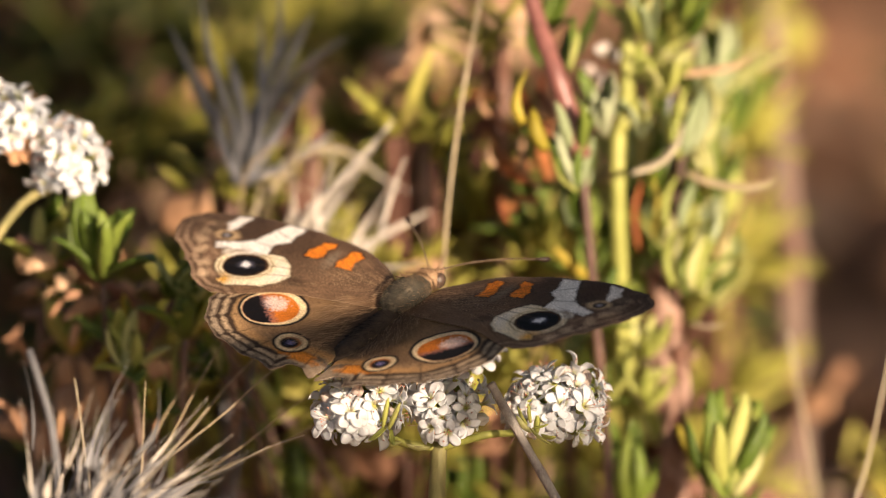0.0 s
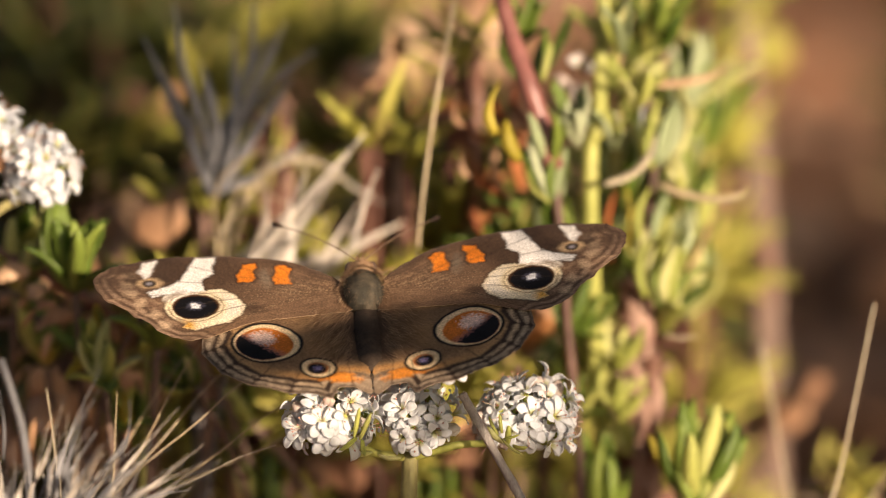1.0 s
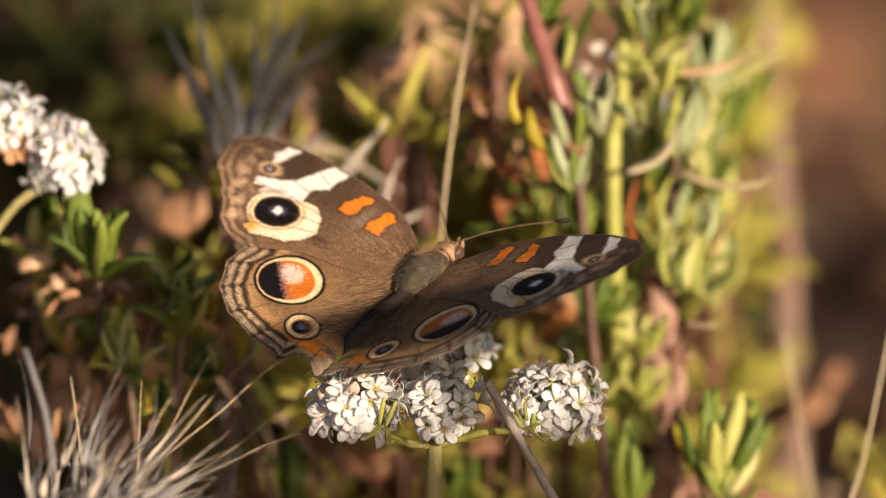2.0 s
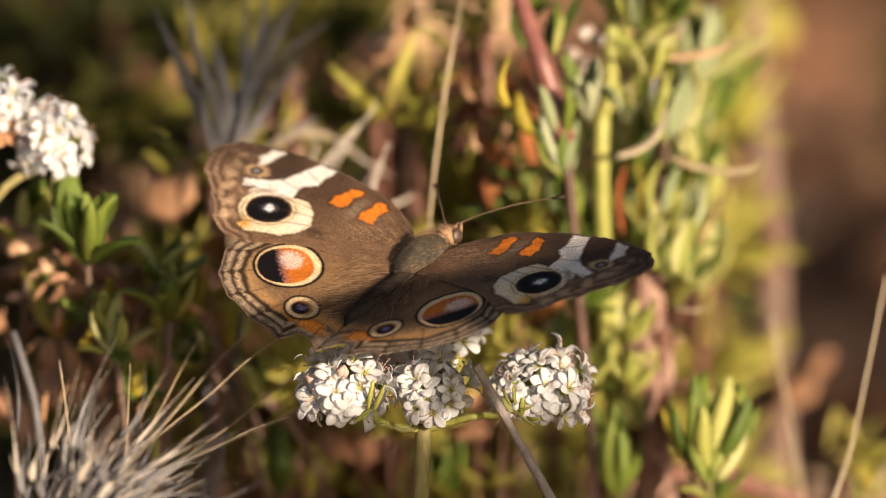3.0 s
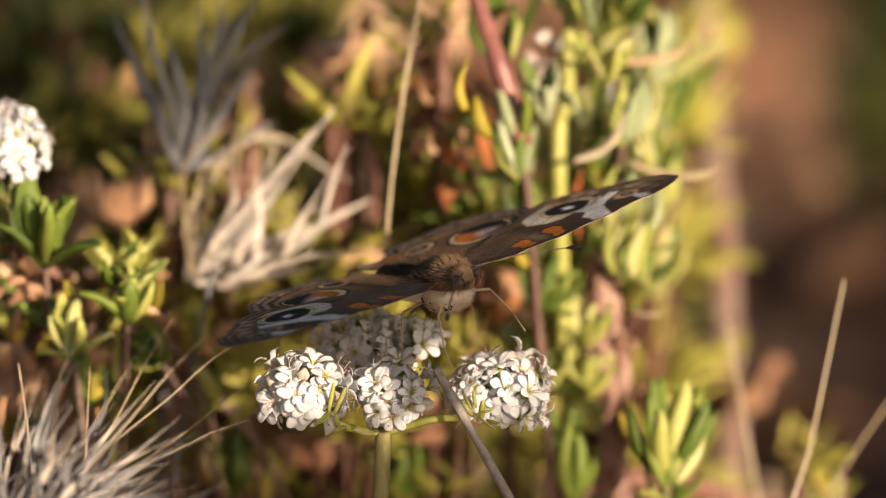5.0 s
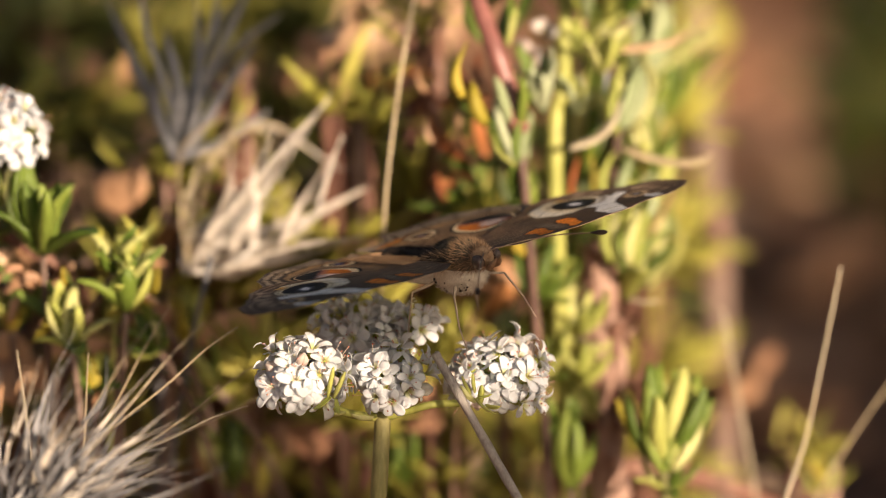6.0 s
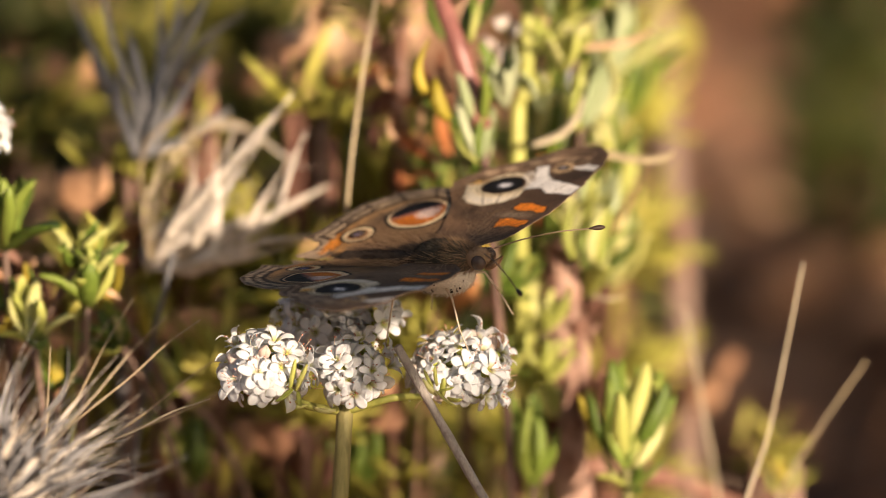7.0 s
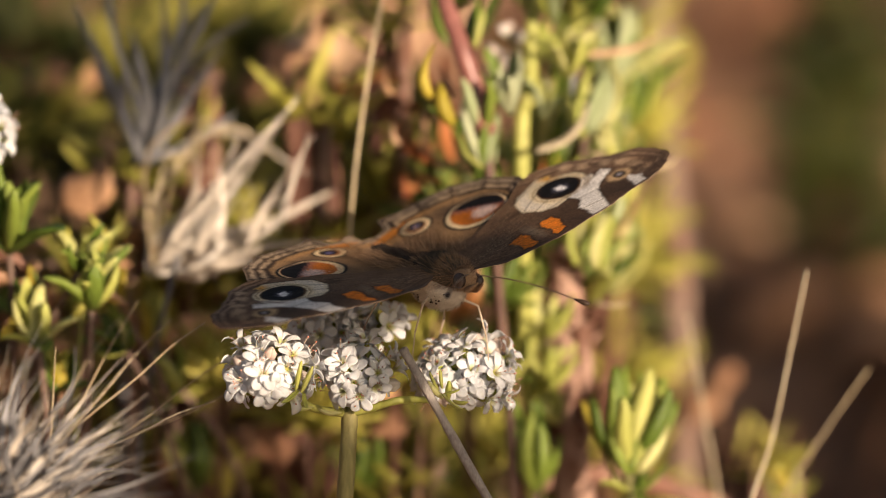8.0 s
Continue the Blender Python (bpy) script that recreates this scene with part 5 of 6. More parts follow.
for tip, mid in ((spot(-19.54, -9.36, 4), spot(-26.77, -15.27, 6)), (spot(-15.59, -12.05, 8), spot(-25.04, -18.84, 8)), (spot(-26.56, -7.04, 10), spot(-32.48, -17.69, 10)), (spot(-35.08, -12.01, 4), spot(-35.43, -18.81, 6)),
                 (spot(-23.09, -8.84, 14), spot(-31.05, -17.72, 12)), (spot(-18.45, -17.57, 2), spot(-26.72, -21.13, 4)), (spot(-42.67, -11.76, 9), spot(-41.58, -19.43, 8)), (spot(-28.91, -8.90, 21.8), spot(-35.25, -18.93, 14)), (spot(-13.29, -15.37, 14), spot(-21.57, -18.90, 12))):
    foot = mid + (mid - tip) * 0.9
    bristle(rooted([tip, tip.lerp(mid, 0.5) + Vector((0, 0, 0.0004)), mid, foot]), "fine dry grass bristle rising from the straw")


# ---- flowering buckwheat ----
def flower_head(plant, name, middle, radii, count, seed, size=0.00172, low=-0.5, label=""):
    """A loose dome of small flowers on a green receptacle; every flower is an object of its own."""
    rng = random.Random(seed)
    bm = bmesh.new()
    bmesh.ops.create_icosphere(bm, subdivisions=2, radius=1)
    for v in bm.verts:
        v.co = Vector((v.co.x * radii[0] * 0.4, v.co.y * radii[1] * 0.4, v.co.z * radii[2] * 0.4 - radii[2] * 0.25)) * (1 + 0.15 * noise.noise(v.co * 3)) + middle
    head = part(name, bm, CUP, plant, label)
    inner = count // 2
    for j in range(count + inner):
        deep = j >= count
        k = j - count if deep else j
        z = 1 - (1 - low) * (k + 0.5) / (inner if deep else count)
        a = 2.39996 * k + rng.uniform(-0.3, 0.3) + (1.0 if deep else 0)
        r = math.sqrt(max(0, 1 - z * z))
        n = Vector((r * math.cos(a), r * math.sin(a), z))
        p = middle + Vector((n.x * radii[0], n.y * radii[1], n.z * radii[2])) * (rng.uniform(0.40, 0.58) if deep else rng.uniform(0.66, 0.94))
        n = (n + Vector((rng.uniform(-0.4, 0.4), rng.uniform(-0.4, 0.4), rng.uniform(-0.1, 0.45)))).normalized()
        s = size * rng.uniform(0.8, 1.15)
        pick = rng.random()
        mesh, kind = (BUD, "bud") if pick < 0.10 else (OLD_FLORET, "withered_floret") if (z < low + 0.25 and pick > 0.86) else (FLORETS[rng.randrange(6)], "floret")
        if kind == "bud":
            s *= 0.8
        piece(kind, mesh, Matrix.Translation(p) @ basis(n, (rng.uniform(-1, 1), rng.uniform(-1, 1), 0.3)) @ Matrix.Diagonal((s, s, s, 1)), head)
        if deep:
            continue
        stalk = bmesh.new()
        foot = middle + Vector((0, 0, -radii[2] * 0.3))
        rod(stalk, [foot, foot.lerp(p, 0.55) + n * 0.0001, p - n * s * 0.7], 0.00012, 0.00016, 6, 5)
        part("pedicel", stalk, CUP, head)
    return head


def buckwheat():
    foot = down(spot(-5.41, -32.85, 2))
    top = thing("flowering_buckwheat", foot, "buckwheat stem with clustered heads of small white flowers", "flower")
    bm = bmesh.new()
    rod(bm, rooted([spot(-4.46, -18.25, 0), spot(-4.58, -21.06, 0), spot(-4.81, -25.17, 0), spot(-5.29, -32.85, 2)]), 0.00085, 0.00095, 20, 10, 0.03)
    part("stem", bm, STEM_GREEN, top)
    for pts, r in (([spot(-4.69, -18.95, 0), spot(-1.41, -18.00, -1), spot(0.94, -17.41, -1), spot(4.93, -17.25, 2), spot(7.10, -16.2, 4)], 0.00042), ([spot(-4.58, -18.83, 0), spot(-7.85, -18.41, -1), spot(-10.79, -17.23, -3), spot(-12.85, -16.2, -5)], 0.00045),
                   ([spot(-4.46, -18.60, 0), spot(-3.99, -16.37, 0), spot(-3.87, -15.19, 0)], 0.0005), ([spot(-4.46, -18.48, 0), spot(-5.54, -14.68, 6), spot(-6.85, -11.16, 8)], 0.0005), ([spot(-4.46, -18.48, 0), spot(-2.30, -14.08, 5), spot(-1.24, -10.55, 5)], 0.0003)):
        b2 = bmesh.new()
        rod(b2, pts, r, r * 0.9, 12, 8, 0.05)
        part("flower_stalk", b2, STEM_LIME, top)
    for a, b in ((spot(-8.43, -18.20, -3), spot(-10.52, -18.87, -5)), (spot(-5.51, -18.80, -2), spot(-7.84, -19.12, -4)), (spot(5.04, -17.22, -2), spot(3.27, -16.02, -4)), (spot(5.62, -17.39, -2), spot(5.6, -15.8, -4)),
                 (spot(6.21, -17.51, -2), spot(7.48, -18.18, -4))):
        single_leaf(top, a, b, "pale", 1.2, 0, "bract")
    for a, b, w in ((spot(-10.2, -16.6, -8), spot(-9.7, -13.6, -10), 1.2), (spot(-9.6, -16.8, -8), spot(-8.4, -14.2, -10), 1.3), (spot(-9.9, -16.6, -8), spot(-11.6, -18.4, -10), 1.6), (spot(-9.4, -16.8, -8), spot(-9.3, -18.8, -10), 1.6), (spot(4.6, -16.4, -3), spot(3.4, -14.6, -4), 1.5), (spot(5.0, -16.2, -3), spot(4.6, -14.3, -4), 1.6), (spot(5.2, -16.8, -3), spot(6.9, -16.6, -4), 1.4), (spot(5.0, -16.8, -3), spot(6.9, -18.8, -5), 1.3)):
        single_leaf(top, a, b, "pale", w * 0.55, 0, "bract")
    flower_head(top, "flower_head", spot(-12.6, -15.1, -5), (0.0042, 0.0044, 0.0039), 36, 1)
    flower_head(top, "flower_head", spot(-3.6, -15.0, -1), (0.0038, 0.0038, 0.0036), 26, 2)
    flower_head(top, "flower_head", spot(-6.2, -10.2, 9), (0.0050, 0.0042, 0.0032), 32, 3)
    flower_head(top, "flower_head", spot(-0.8, -9.6, 6), (0.0018, 0.0018, 0.0020), 5, 4)
    flower_head(top, "flower_head", spot(7.7, -15.1, 4), (0.0052, 0.0050, 0.0042), 48, 5)
    return top


def side_buckwheat():
    foot = down(spot(-57.0, -15.37, 14))
    top = thing("flowering_buckwheat", foot, "buckwheat stem with a round head of white flowers", "flower")
    bm = bmesh.new()
    rod(bm, rooted([spot(-44.6, 8.6, 22), spot(-49.0, 6.2, 22), spot(-54.0, -2.0, 22), spot(-57.0, -15.37, 22)]), 0.0005, 0.0007, 18, 8, 0.05)
    part("stem", bm, STEM_GREEN, top)
    flower_head(top, "flower_head", spot(-43.9, 11.3, 22), (0.0035, 0.0038, 0.0042), 34, 7)
    flower_head(top, "flower_head", spot(-49.8, 14.6, 23), (0.0036, 0.0036, 0.0036), 26, 8)
    return top


buckwheat()
side_buckwheat()


# ---- butterfly, in millimetres of its own space: x to its right, y ahead, z up ----
def outline(points, n):
    """n points evenly along a smooth closed line."""
    p = np.array(points, float)
    k = len(p)
    t = np.arange(n * 4) / (n * 4) * k
    i = t.astype(int)
    f = (t - i)[:, None]
    a, b, c, d = p[(i - 1) % k], p[i % k], p[(i + 1) % k], p[(i + 2) % k]
    q = 0.5 * (2 * b + (c - a) * f + (2 * a - 5 * b + 4 * c - d) * f * f + (3 * b - a - 3 * c + d) * f ** 3)
    s = np.concatenate([[0], np.cumsum(np.hypot(*np.diff(np.vstack([q, q[:1]]), axis=0).T))])
    u = np.arange(n) / n * s[-1]
    q = np.vstack([q, q[:1]])
    return np.stack([np.interp(u, s, q[:, 0]), np.interp(u, s, q[:, 1])], 1)


def line_distance(p, line):
    """Distance of points p to an open line."""
    best = np.full(len(p), 1e9)
    line = np.array(line, float)
    for a, b in zip(line, line[1:]):
        d = b - a
        t = np.clip(((p - a) @ d) / (d @ d), 0, 1)
        best = np.minimum(best, np.hypot(*(p - a - t[:, None] * d).T))
    return best


def inside(p, poly):
    """Signed distance to a closed shape, negative inside."""
    poly = np.array(poly, float)
    hit = np.zeros(len(p), bool)
    for a, b in zip(poly, np.roll(poly, -1, 0)):
        cross = (a[1] > p[:, 1]) != (b[1] > p[:, 1])
        with np.errstate(divide="ignore", invalid="ignore"):
            x = (b[0] - a[0]) * (p[:, 1] - a[1]) / (b[1] - a[1]) + a[0]
        hit ^= cross & (p[:, 0] < x)
    d = line_distance(p, np.vstack([poly, poly[:1]]))
    return np.where(hit, -d, d)


def soft(d, edge=0.12):
    """1 where d is below 0, fading over edge."""
    return np.clip(0.5 - d / edge / 2, 0, 1)


def lay(base, colour, cover):
    return base * (1 - cover[:, None]) + np.array(colour) * cover[:, None]


def waver(p, scale, seed):
    return np.array([noise.noise((x * scale, y * scale, seed)) for x, y in p])


def oval(p, mid, along, across, turn):
    q = p - np.array(mid)
    c, s = math.cos(turn), math.sin(turn)
    return np.hypot((q[:, 0] * c + q[:, 1] * s) / along, (-q[:, 0] * s + q[:, 1] * c) / across)


BROWN, BLACK, ORANGE = (0.150, 0.090, 0.055), (0.006, 0.005, 0.006), (0.78, 0.23, 0.022)
FORE = [(0.2, -0.9), (0.3, 2.2), (1.6, 5.2), (5.0, 7.8), (9.5, 9.1), (14.0, 9.5), (19.6, 9.3), (23.2, 8.6), (25.6, 7.6), (26.8, 6.3), (26.8, 4.4), (25.9, 2.0), (24.2, 0.1), (22.6, -1.7), (21.2, -3.6),
        (19.8, -5.3), (18.2, -6.4), (16.0, -6.6), (13.6, -5.2), (10.8, -3.6), (6.0, -2.2)]
HIND = [(0.0, -1.0), (3.0, 0.6), (8.5, 0.5), (13.0, -1.6), (15.6, -4.6), (16.2, -7.2), (15.9, -9.4), (14.8, -11.8), (13.2, -13.8), (11.4, -15.1), (9.4, -16.0), (7.0, -16.6), (4.6, -17.0), (3.0, -17.6),
        (2.4, -16.6), (1.8, -15.4), (0.6, -15.3), (-0.6, -16.3), (-1.2, -16.2), (-1.2, -12.5), (-0.9, -8.0), (-0.5, -4.0)]
FORE_EDGE, HIND_EDGE = FORE[8:18], HIND[4:18]
FORE_VEINS = [(8.5, 8.9), (14.0, 9.3), (20.0, 9.0), (25.8, 6.0), (25.4, 1.8), (22.6, -1.5), (20.6, -4.8), (17.0, -7.1)]
HIND_VEINS = [(15.6, -5.2), (16.0, -8.8), (14.4, -12.6), (11.4, -15.4), (7.4, -16.7), (3.4, -17.6), (0.6, -15.6)]
BAND = [(13.8, 9.3), (15.9, 9.3), (16.9, 6.8), (17.6, 5.1), (18.8, 4.0), (21.2, 2.7), (20.7, 1.7), (19.0, 2.2), (17.2, 2.6), (15.2, 2.9), (15.5, 4.7), (14.2, 6.2), (14.3, 7.4)]
PATCH = [(14.8, 3.0), (13.4, 3.2), (12.1, 2.1), (11.0, -0.2), (11.6, -1.9), (12.8, -3.2), (14.6, -3.9), (16.4, -4.6), (17.6, -3.9), (16.4, 0.0)]
BAR_A = [(11.6, 4.4), (11.8, 5.8), (11.1, 7.1), (11.0, 7.9), (9.7, 8.2), (9.6, 7.4), (10.1, 6.6), (9.8, 5.4), (10.2, 4.3)]
BAR_B = [(7.8, 4.0), (8.1, 5.1), (7.6, 6.3), (7.7, 7.4), (6.8, 7.7), (6.0, 6.9), (6.4, 5.6), (6.1, 4.1)]
APEX = [(21.3, 5.5), (22.0, 7.2), (21.4, 8.6), (20.0, 8.9), (20.5, 6.8)]


def streaks(p, root, fine, seed):
    """Fine lines that fan out from the wing's root."""
    q = p - np.array(root)
    a, r = np.arctan2(q[:, 1], q[:, 0] + 2), np.hypot(q[:, 0], q[:, 1])
    return np.array([noise.noise((x * fine, y * 0.35, seed)) for x, y in zip(a, r)])


def vein_way(root, end):
    return [root, (root[0] + (end[0] - root[0]) * 0.5, root[1] + (end[1] - root[1]) * 0.42), end]


def vein_gap(p, ends, root):
    """Distance to the nearest vein."""
    return np.min([line_distance(p, vein_way(root, end)) for end in ends], axis=0)


def vein_lines(col, p, ends, root, tone, amount, half=0.05):
    return lay(col, tone, soft(vein_gap(p, ends, root) - half, 0.12) * amount)


def fore_upper(p):
    grain, blot, fine = waver(p, 0.9, 1.0), waver(p, 1.9, 2.5), waver(p, 4.5, 6.5)
    ray = streaks(p, (0, 2), 26, 3.0)
    rim = line_distance(p, FORE_EDGE)
    gap = vein_gap(p, FORE_VEINS, (3.0, 3.0))
    x, y = p[:, 0], p[:, 1]
    col = np.tile(np.array(BROWN), (len(p), 1)) * (1 + 0.14 * grain + 0.14 * ray + 0.16 * fine)[:, None]
    # warmer towards the hind rim, darker round the pale band and between the bars
    col = lay(col, (0.26, 0.155, 0.085), soft(y + 0.5 + 0.16 * x + 0.5 * grain, 4) * 0.45)
    col = lay(col, (0.055, 0.033, 0.022), soft(np.hypot((x - 14.0) / 3.2, (y - 6.6) / 4.2) - 1 + 0.2 * blot, 0.5) * 0.7)
    col = lay(col, (0.060, 0.036, 0.024), soft(np.hypot((x - 18.6) / 2.4, (y - 7.2) / 2.8) - 1 + 0.2 * blot, 0.4) * 0.85)
    col = lay(col, (0.055, 0.032, 0.02), soft(np.hypot((x - 10.3) / 1.1, (y + 0.7) / 0.9) - 1 + 0.5 * blot, 0.5) * 0.6)
    col = lay(col, (0.24, 0.20, 0.15), soft(np.hypot((x - 8.8) / 0.6, (y - 5.0) / 1.6) - 1 + 0.4 * blot, 0.6) * 0.55)
    # tawny hair-scales over the wing root
    col = lay(col, (0.40, 0.26, 0.15), soft(x - 6.5 + 1.5 * grain, 3.5) * soft(np.abs(y - 3.6) - 2.0, 1.6) * np.clip(2.2 * ray + 0.7 * fine, 0, 0.8))
    # mottled field towards the rim, crossed by wavy rows that break at the veins
    field = soft(rim - 4.4 + 0.5 * grain, 1.4) * soft(17.5 - x - 0.2 * y, 1.5)
    col = lay(col, (0.185, 0.112, 0.072), field * 0.85)
    cells = waver(p, 0.9, 21.0) + 0.4 * waver(p, 2.4, 22.0)
    col = lay(col, (0.42, 0.28, 0.18), field * np.clip(1.5 * cells - 0.1, 0.0, 0.75))
    bow = rim - 0.10 * grain + 0.22 * np.exp(-(gap / 0.45) ** 2)
    for at, wide, tone, amount in ((0.08, 0.2, (0.10, 0.066, 0.046), 0.9), (0.48, 0.34, (0.34, 0.235, 0.16), 0.75), (0.88, 0.24, (0.075, 0.045, 0.03), 0.9), (1.36, 0.4, (0.40, 0.28, 0.19), 0.75), (1.85, 0.28, (0.075, 0.045, 0.028), 0.9)):
        col = lay(col, tone, soft(np.abs(bow - at) - wide / 2, 0.16) * amount * np.clip(0.85 + 0.9 * waver(p, 1.1, at), 0, 1))
    # pale cells in a row between the veins
    for cx, cy, r in ((23.2, 4.4, 0.75), (22.9, 2.6, 0.8), (21.9, 0.7, 0.75), (20.4, -1.4, 0.7), (19.5, -3.4, 0.7), (22.9, 6.4, 0.6)):
        col = lay(col, (0.60, 0.43, 0.28), soft(np.hypot(x - cx, y - cy) - r + 0.35 * blot, 0.35) * 0.75)
    # dark brown tip and fore rim
    col = lay(col, (0.062, 0.039, 0.027), soft(3.6 - y + 0.6 * grain, 1.8) * soft(17.6 - x, 1.6) * np.clip(0.72 - 0.5 * cells, 0.3, 0.85))
    col = lay(col, (0.060, 0.038, 0.028), soft(line_distance(p, FORE[2:8]) - 0.8 + 0.3 * grain, 0.9) * 0.6)
    # white band and cream patch with crisp jagged edges
    jag = 0.16 * waver(p, 3.2, 4) + 0.10 * ray
    white = inside(p, BAND) + jag
    col = lay(col, (0.03, 0.02, 0.014), soft(white - 0.28, 0.2) * 0.55)
    patch = inside(p, PATCH) + jag
    r = np.hypot(x - 16.2, y + 0.15) + 0.10 * blot
    col = lay(col, (0.03, 0.02, 0.014), soft(np.minimum(patch, r - 3.2) - 0.22, 0.18) * 0.6)
    col = lay(col, (0.82, 0.70, 0.50), soft(patch, 0.14))
    col = lay(col, (0.86, 0.78, 0.66), soft(patch + 0.3, 0.3) * soft(x - 13.4, 1.2))
    col = lay(col, (0.82, 0.70, 0.48), soft(r - 3.2, 0.16))
    over = ((x - 16.2) * 0.5 + (y + 0.15) * 0.866) / np.maximum(r, 0.1)
    col = lay(col, (0.86, 0.80, 0.70), soft(r - 3.75 + 0.12 * blot, 0.18) * soft(0.80 - over, 0.08))
    col = lay(col, (0.86, 0.83, 0.80), soft(white, 0.16))
    col = lay(col, (0.74, 0.40, 0.08), soft(np.hypot((x - 17.5) / 1.1, (y + 3.7) / 1.1) - 1.0 + 0.25 * blot, 0.5) * soft(np.minimum(patch, r - 3.2), 0.2))
    col = lay(col, (0.19, 0.10, 0.04), soft(np.abs(r - 2.84 - 0.12 * grain) - 0.07, 0.12) * np.clip(0.75 + 1.2 * blot, 0, 1) * 0.9)
    col = lay(col, (0.16, 0.11, 0.07), soft(gap - 0.03, 0.12) * 0.6 * soft(np.minimum(white, np.minimum(patch, r - 3.2)), 0.2))
    col = lay(col, (0.20, 0.125, 0.08), soft(2.95 - r, 0.2) * soft(17.4 - x, 0.6) * soft(1.6 - np.abs(y + 0.6), 0.8) * soft(r - 3.5, 0.2) * 0.7)
    # eyespot
    col = lay(col, (0.10, 0.045, 0.016), soft(r - 2.48, 0.12))
    col = lay(col, BLACK, soft(np.hypot(x - 16.25, y + 0.2) + 0.08 * fine - 2.26, 0.14))
    col = lay(col, (0.30, 0.30, 0.44), soft(np.hypot(x - 16.3, y - 0.05) - 0.62 + 0.3 * fine, 0.5) * 0.5)
    col = lay(col, (0.88, 0.88, 0.92), soft(np.hypot((x - 16.3) / 1.15, y - 0.05) - 0.42 + 0.35 * blot, 0.16))
    for bar in (BAR_A, BAR_B):
        d = inside(p, bar) + 0.15 * waver(p, 2.1, 6)
        col = lay(col, (0.012, 0.009, 0.008), soft(d - 0.24, 0.16) * 0.85 * np.clip(0.8 + grain, 0, 1))
        col = lay(col, np.array(ORANGE) * 1.0, soft(d, 0.12))
    col = lay(col, (0.80, 0.77, 0.74), soft(inside(p, APEX) + 0.2 * blot, 0.2))
    col = lay(col, (0.60, 0.42, 0.24), soft(np.hypot((x - 20.8) / 1.35, (y - 4.7) / 1.05) - 1.0 + 0.15 * blot, 0.25) * 0.9)
    col = lay(col, (0.03, 0.022, 0.02), soft(np.hypot(x - 20.9, y - 4.6) - 0.72 + 0.1 * fine, 0.15) * 0.95)
    col = lay(col, (0.50, 0.48, 0.56), soft(np.hypot(x - 20.9, y - 4.6) - 0.22, 0.25) * 0.85)
    col = lay(col, (0.05, 0.032, 0.02), soft(gap - 0.045, 0.12) * 0.55)
    col = lay(col, (0.34, 0.20, 0.11), soft(gap - 0.05, 0.1) * soft(x - 9, 4) * soft(y - 2.5, 2) * np.clip(0.3 + 1.4 * blot, 0, 1) * 0.8)
    col = lay(col, (0.50, 0.36, 0.22), soft(gap - 0.28, 0.2) * soft(0.34 - waver(p, 6.0, 11.0), 0.12) * soft(y - 4.2, 3) * soft(x - 12, 5) * 0.7)
    return lay(col, (0.26, 0.19, 0.14), soft(line_distance(p, FORE[2:8]) - 0.12, 0.12) * 0.35)


def fore_lower(p):
    grain, blot = waver(p, 0.9, 2.0), waver(p, 2.0, 3.5)
    ray = streaks(p, (0, 2), 30, 5.0)
    col = np.tile(np.array((0.58, 0.46, 0.32)), (len(p), 1)) * (1 + 0.12 * grain + 0.25 * ray)[:, None]
    col = lay(col, (0.50, 0.33, 0.19), soft(7 - p[:, 0] - p[:, 1] * 0.2, 3) * soft(p[:, 0] - 15, 3) * 0.5)
    col = lay(col, (0.70, 0.60, 0.46), soft(np.minimum(inside(p, BAND), inside(p, PATCH)), 0.4))
    r = oval(p, (16.0, -0.7), 1.15, 0.9, 0)
    col = lay(col, (0.10, 0.06, 0.04), soft(np.abs(r - 3.3) - 0.08, 0.2) * 0.8)
    col = lay(col, (0.76, 0.64, 0.42), soft(r - 2.8, 0.2))
    col = lay(col, BLACK, soft(r - 2.1, 0.25))
    col = lay(col, (0.6, 0.6, 0.65), soft(np.hypot(p[:, 0] - 15.9, p[:, 1] + 0.4) - 0.3, 0.4))
    for bar in (BAR_A, BAR_B):
        q = inside(p, bar)
        col = lay(col, BLACK, soft(q - 0.25, 0.2) * 0.7)
        col = lay(col, (0.66, 0.25, 0.06), soft(q, 0.2))
    col = vein_lines(col, p, FORE_VEINS, (3.0, 3.0), (0.17, 0.105, 0.06), 0.8)
    rim = line_distance(p, FORE_EDGE)
    for at in (0.5, 1.4, 2.4):
        col = lay(col, (0.18, 0.11, 0.07), soft(np.abs(rim - at - 0.25 * grain) - 0.12, 0.25) * 0.7)
    return lay(col, (0.12, 0.07, 0.04), soft(0.22 - ray, 0.12) * 0.8 * soft(7 - p[:, 0], 4))


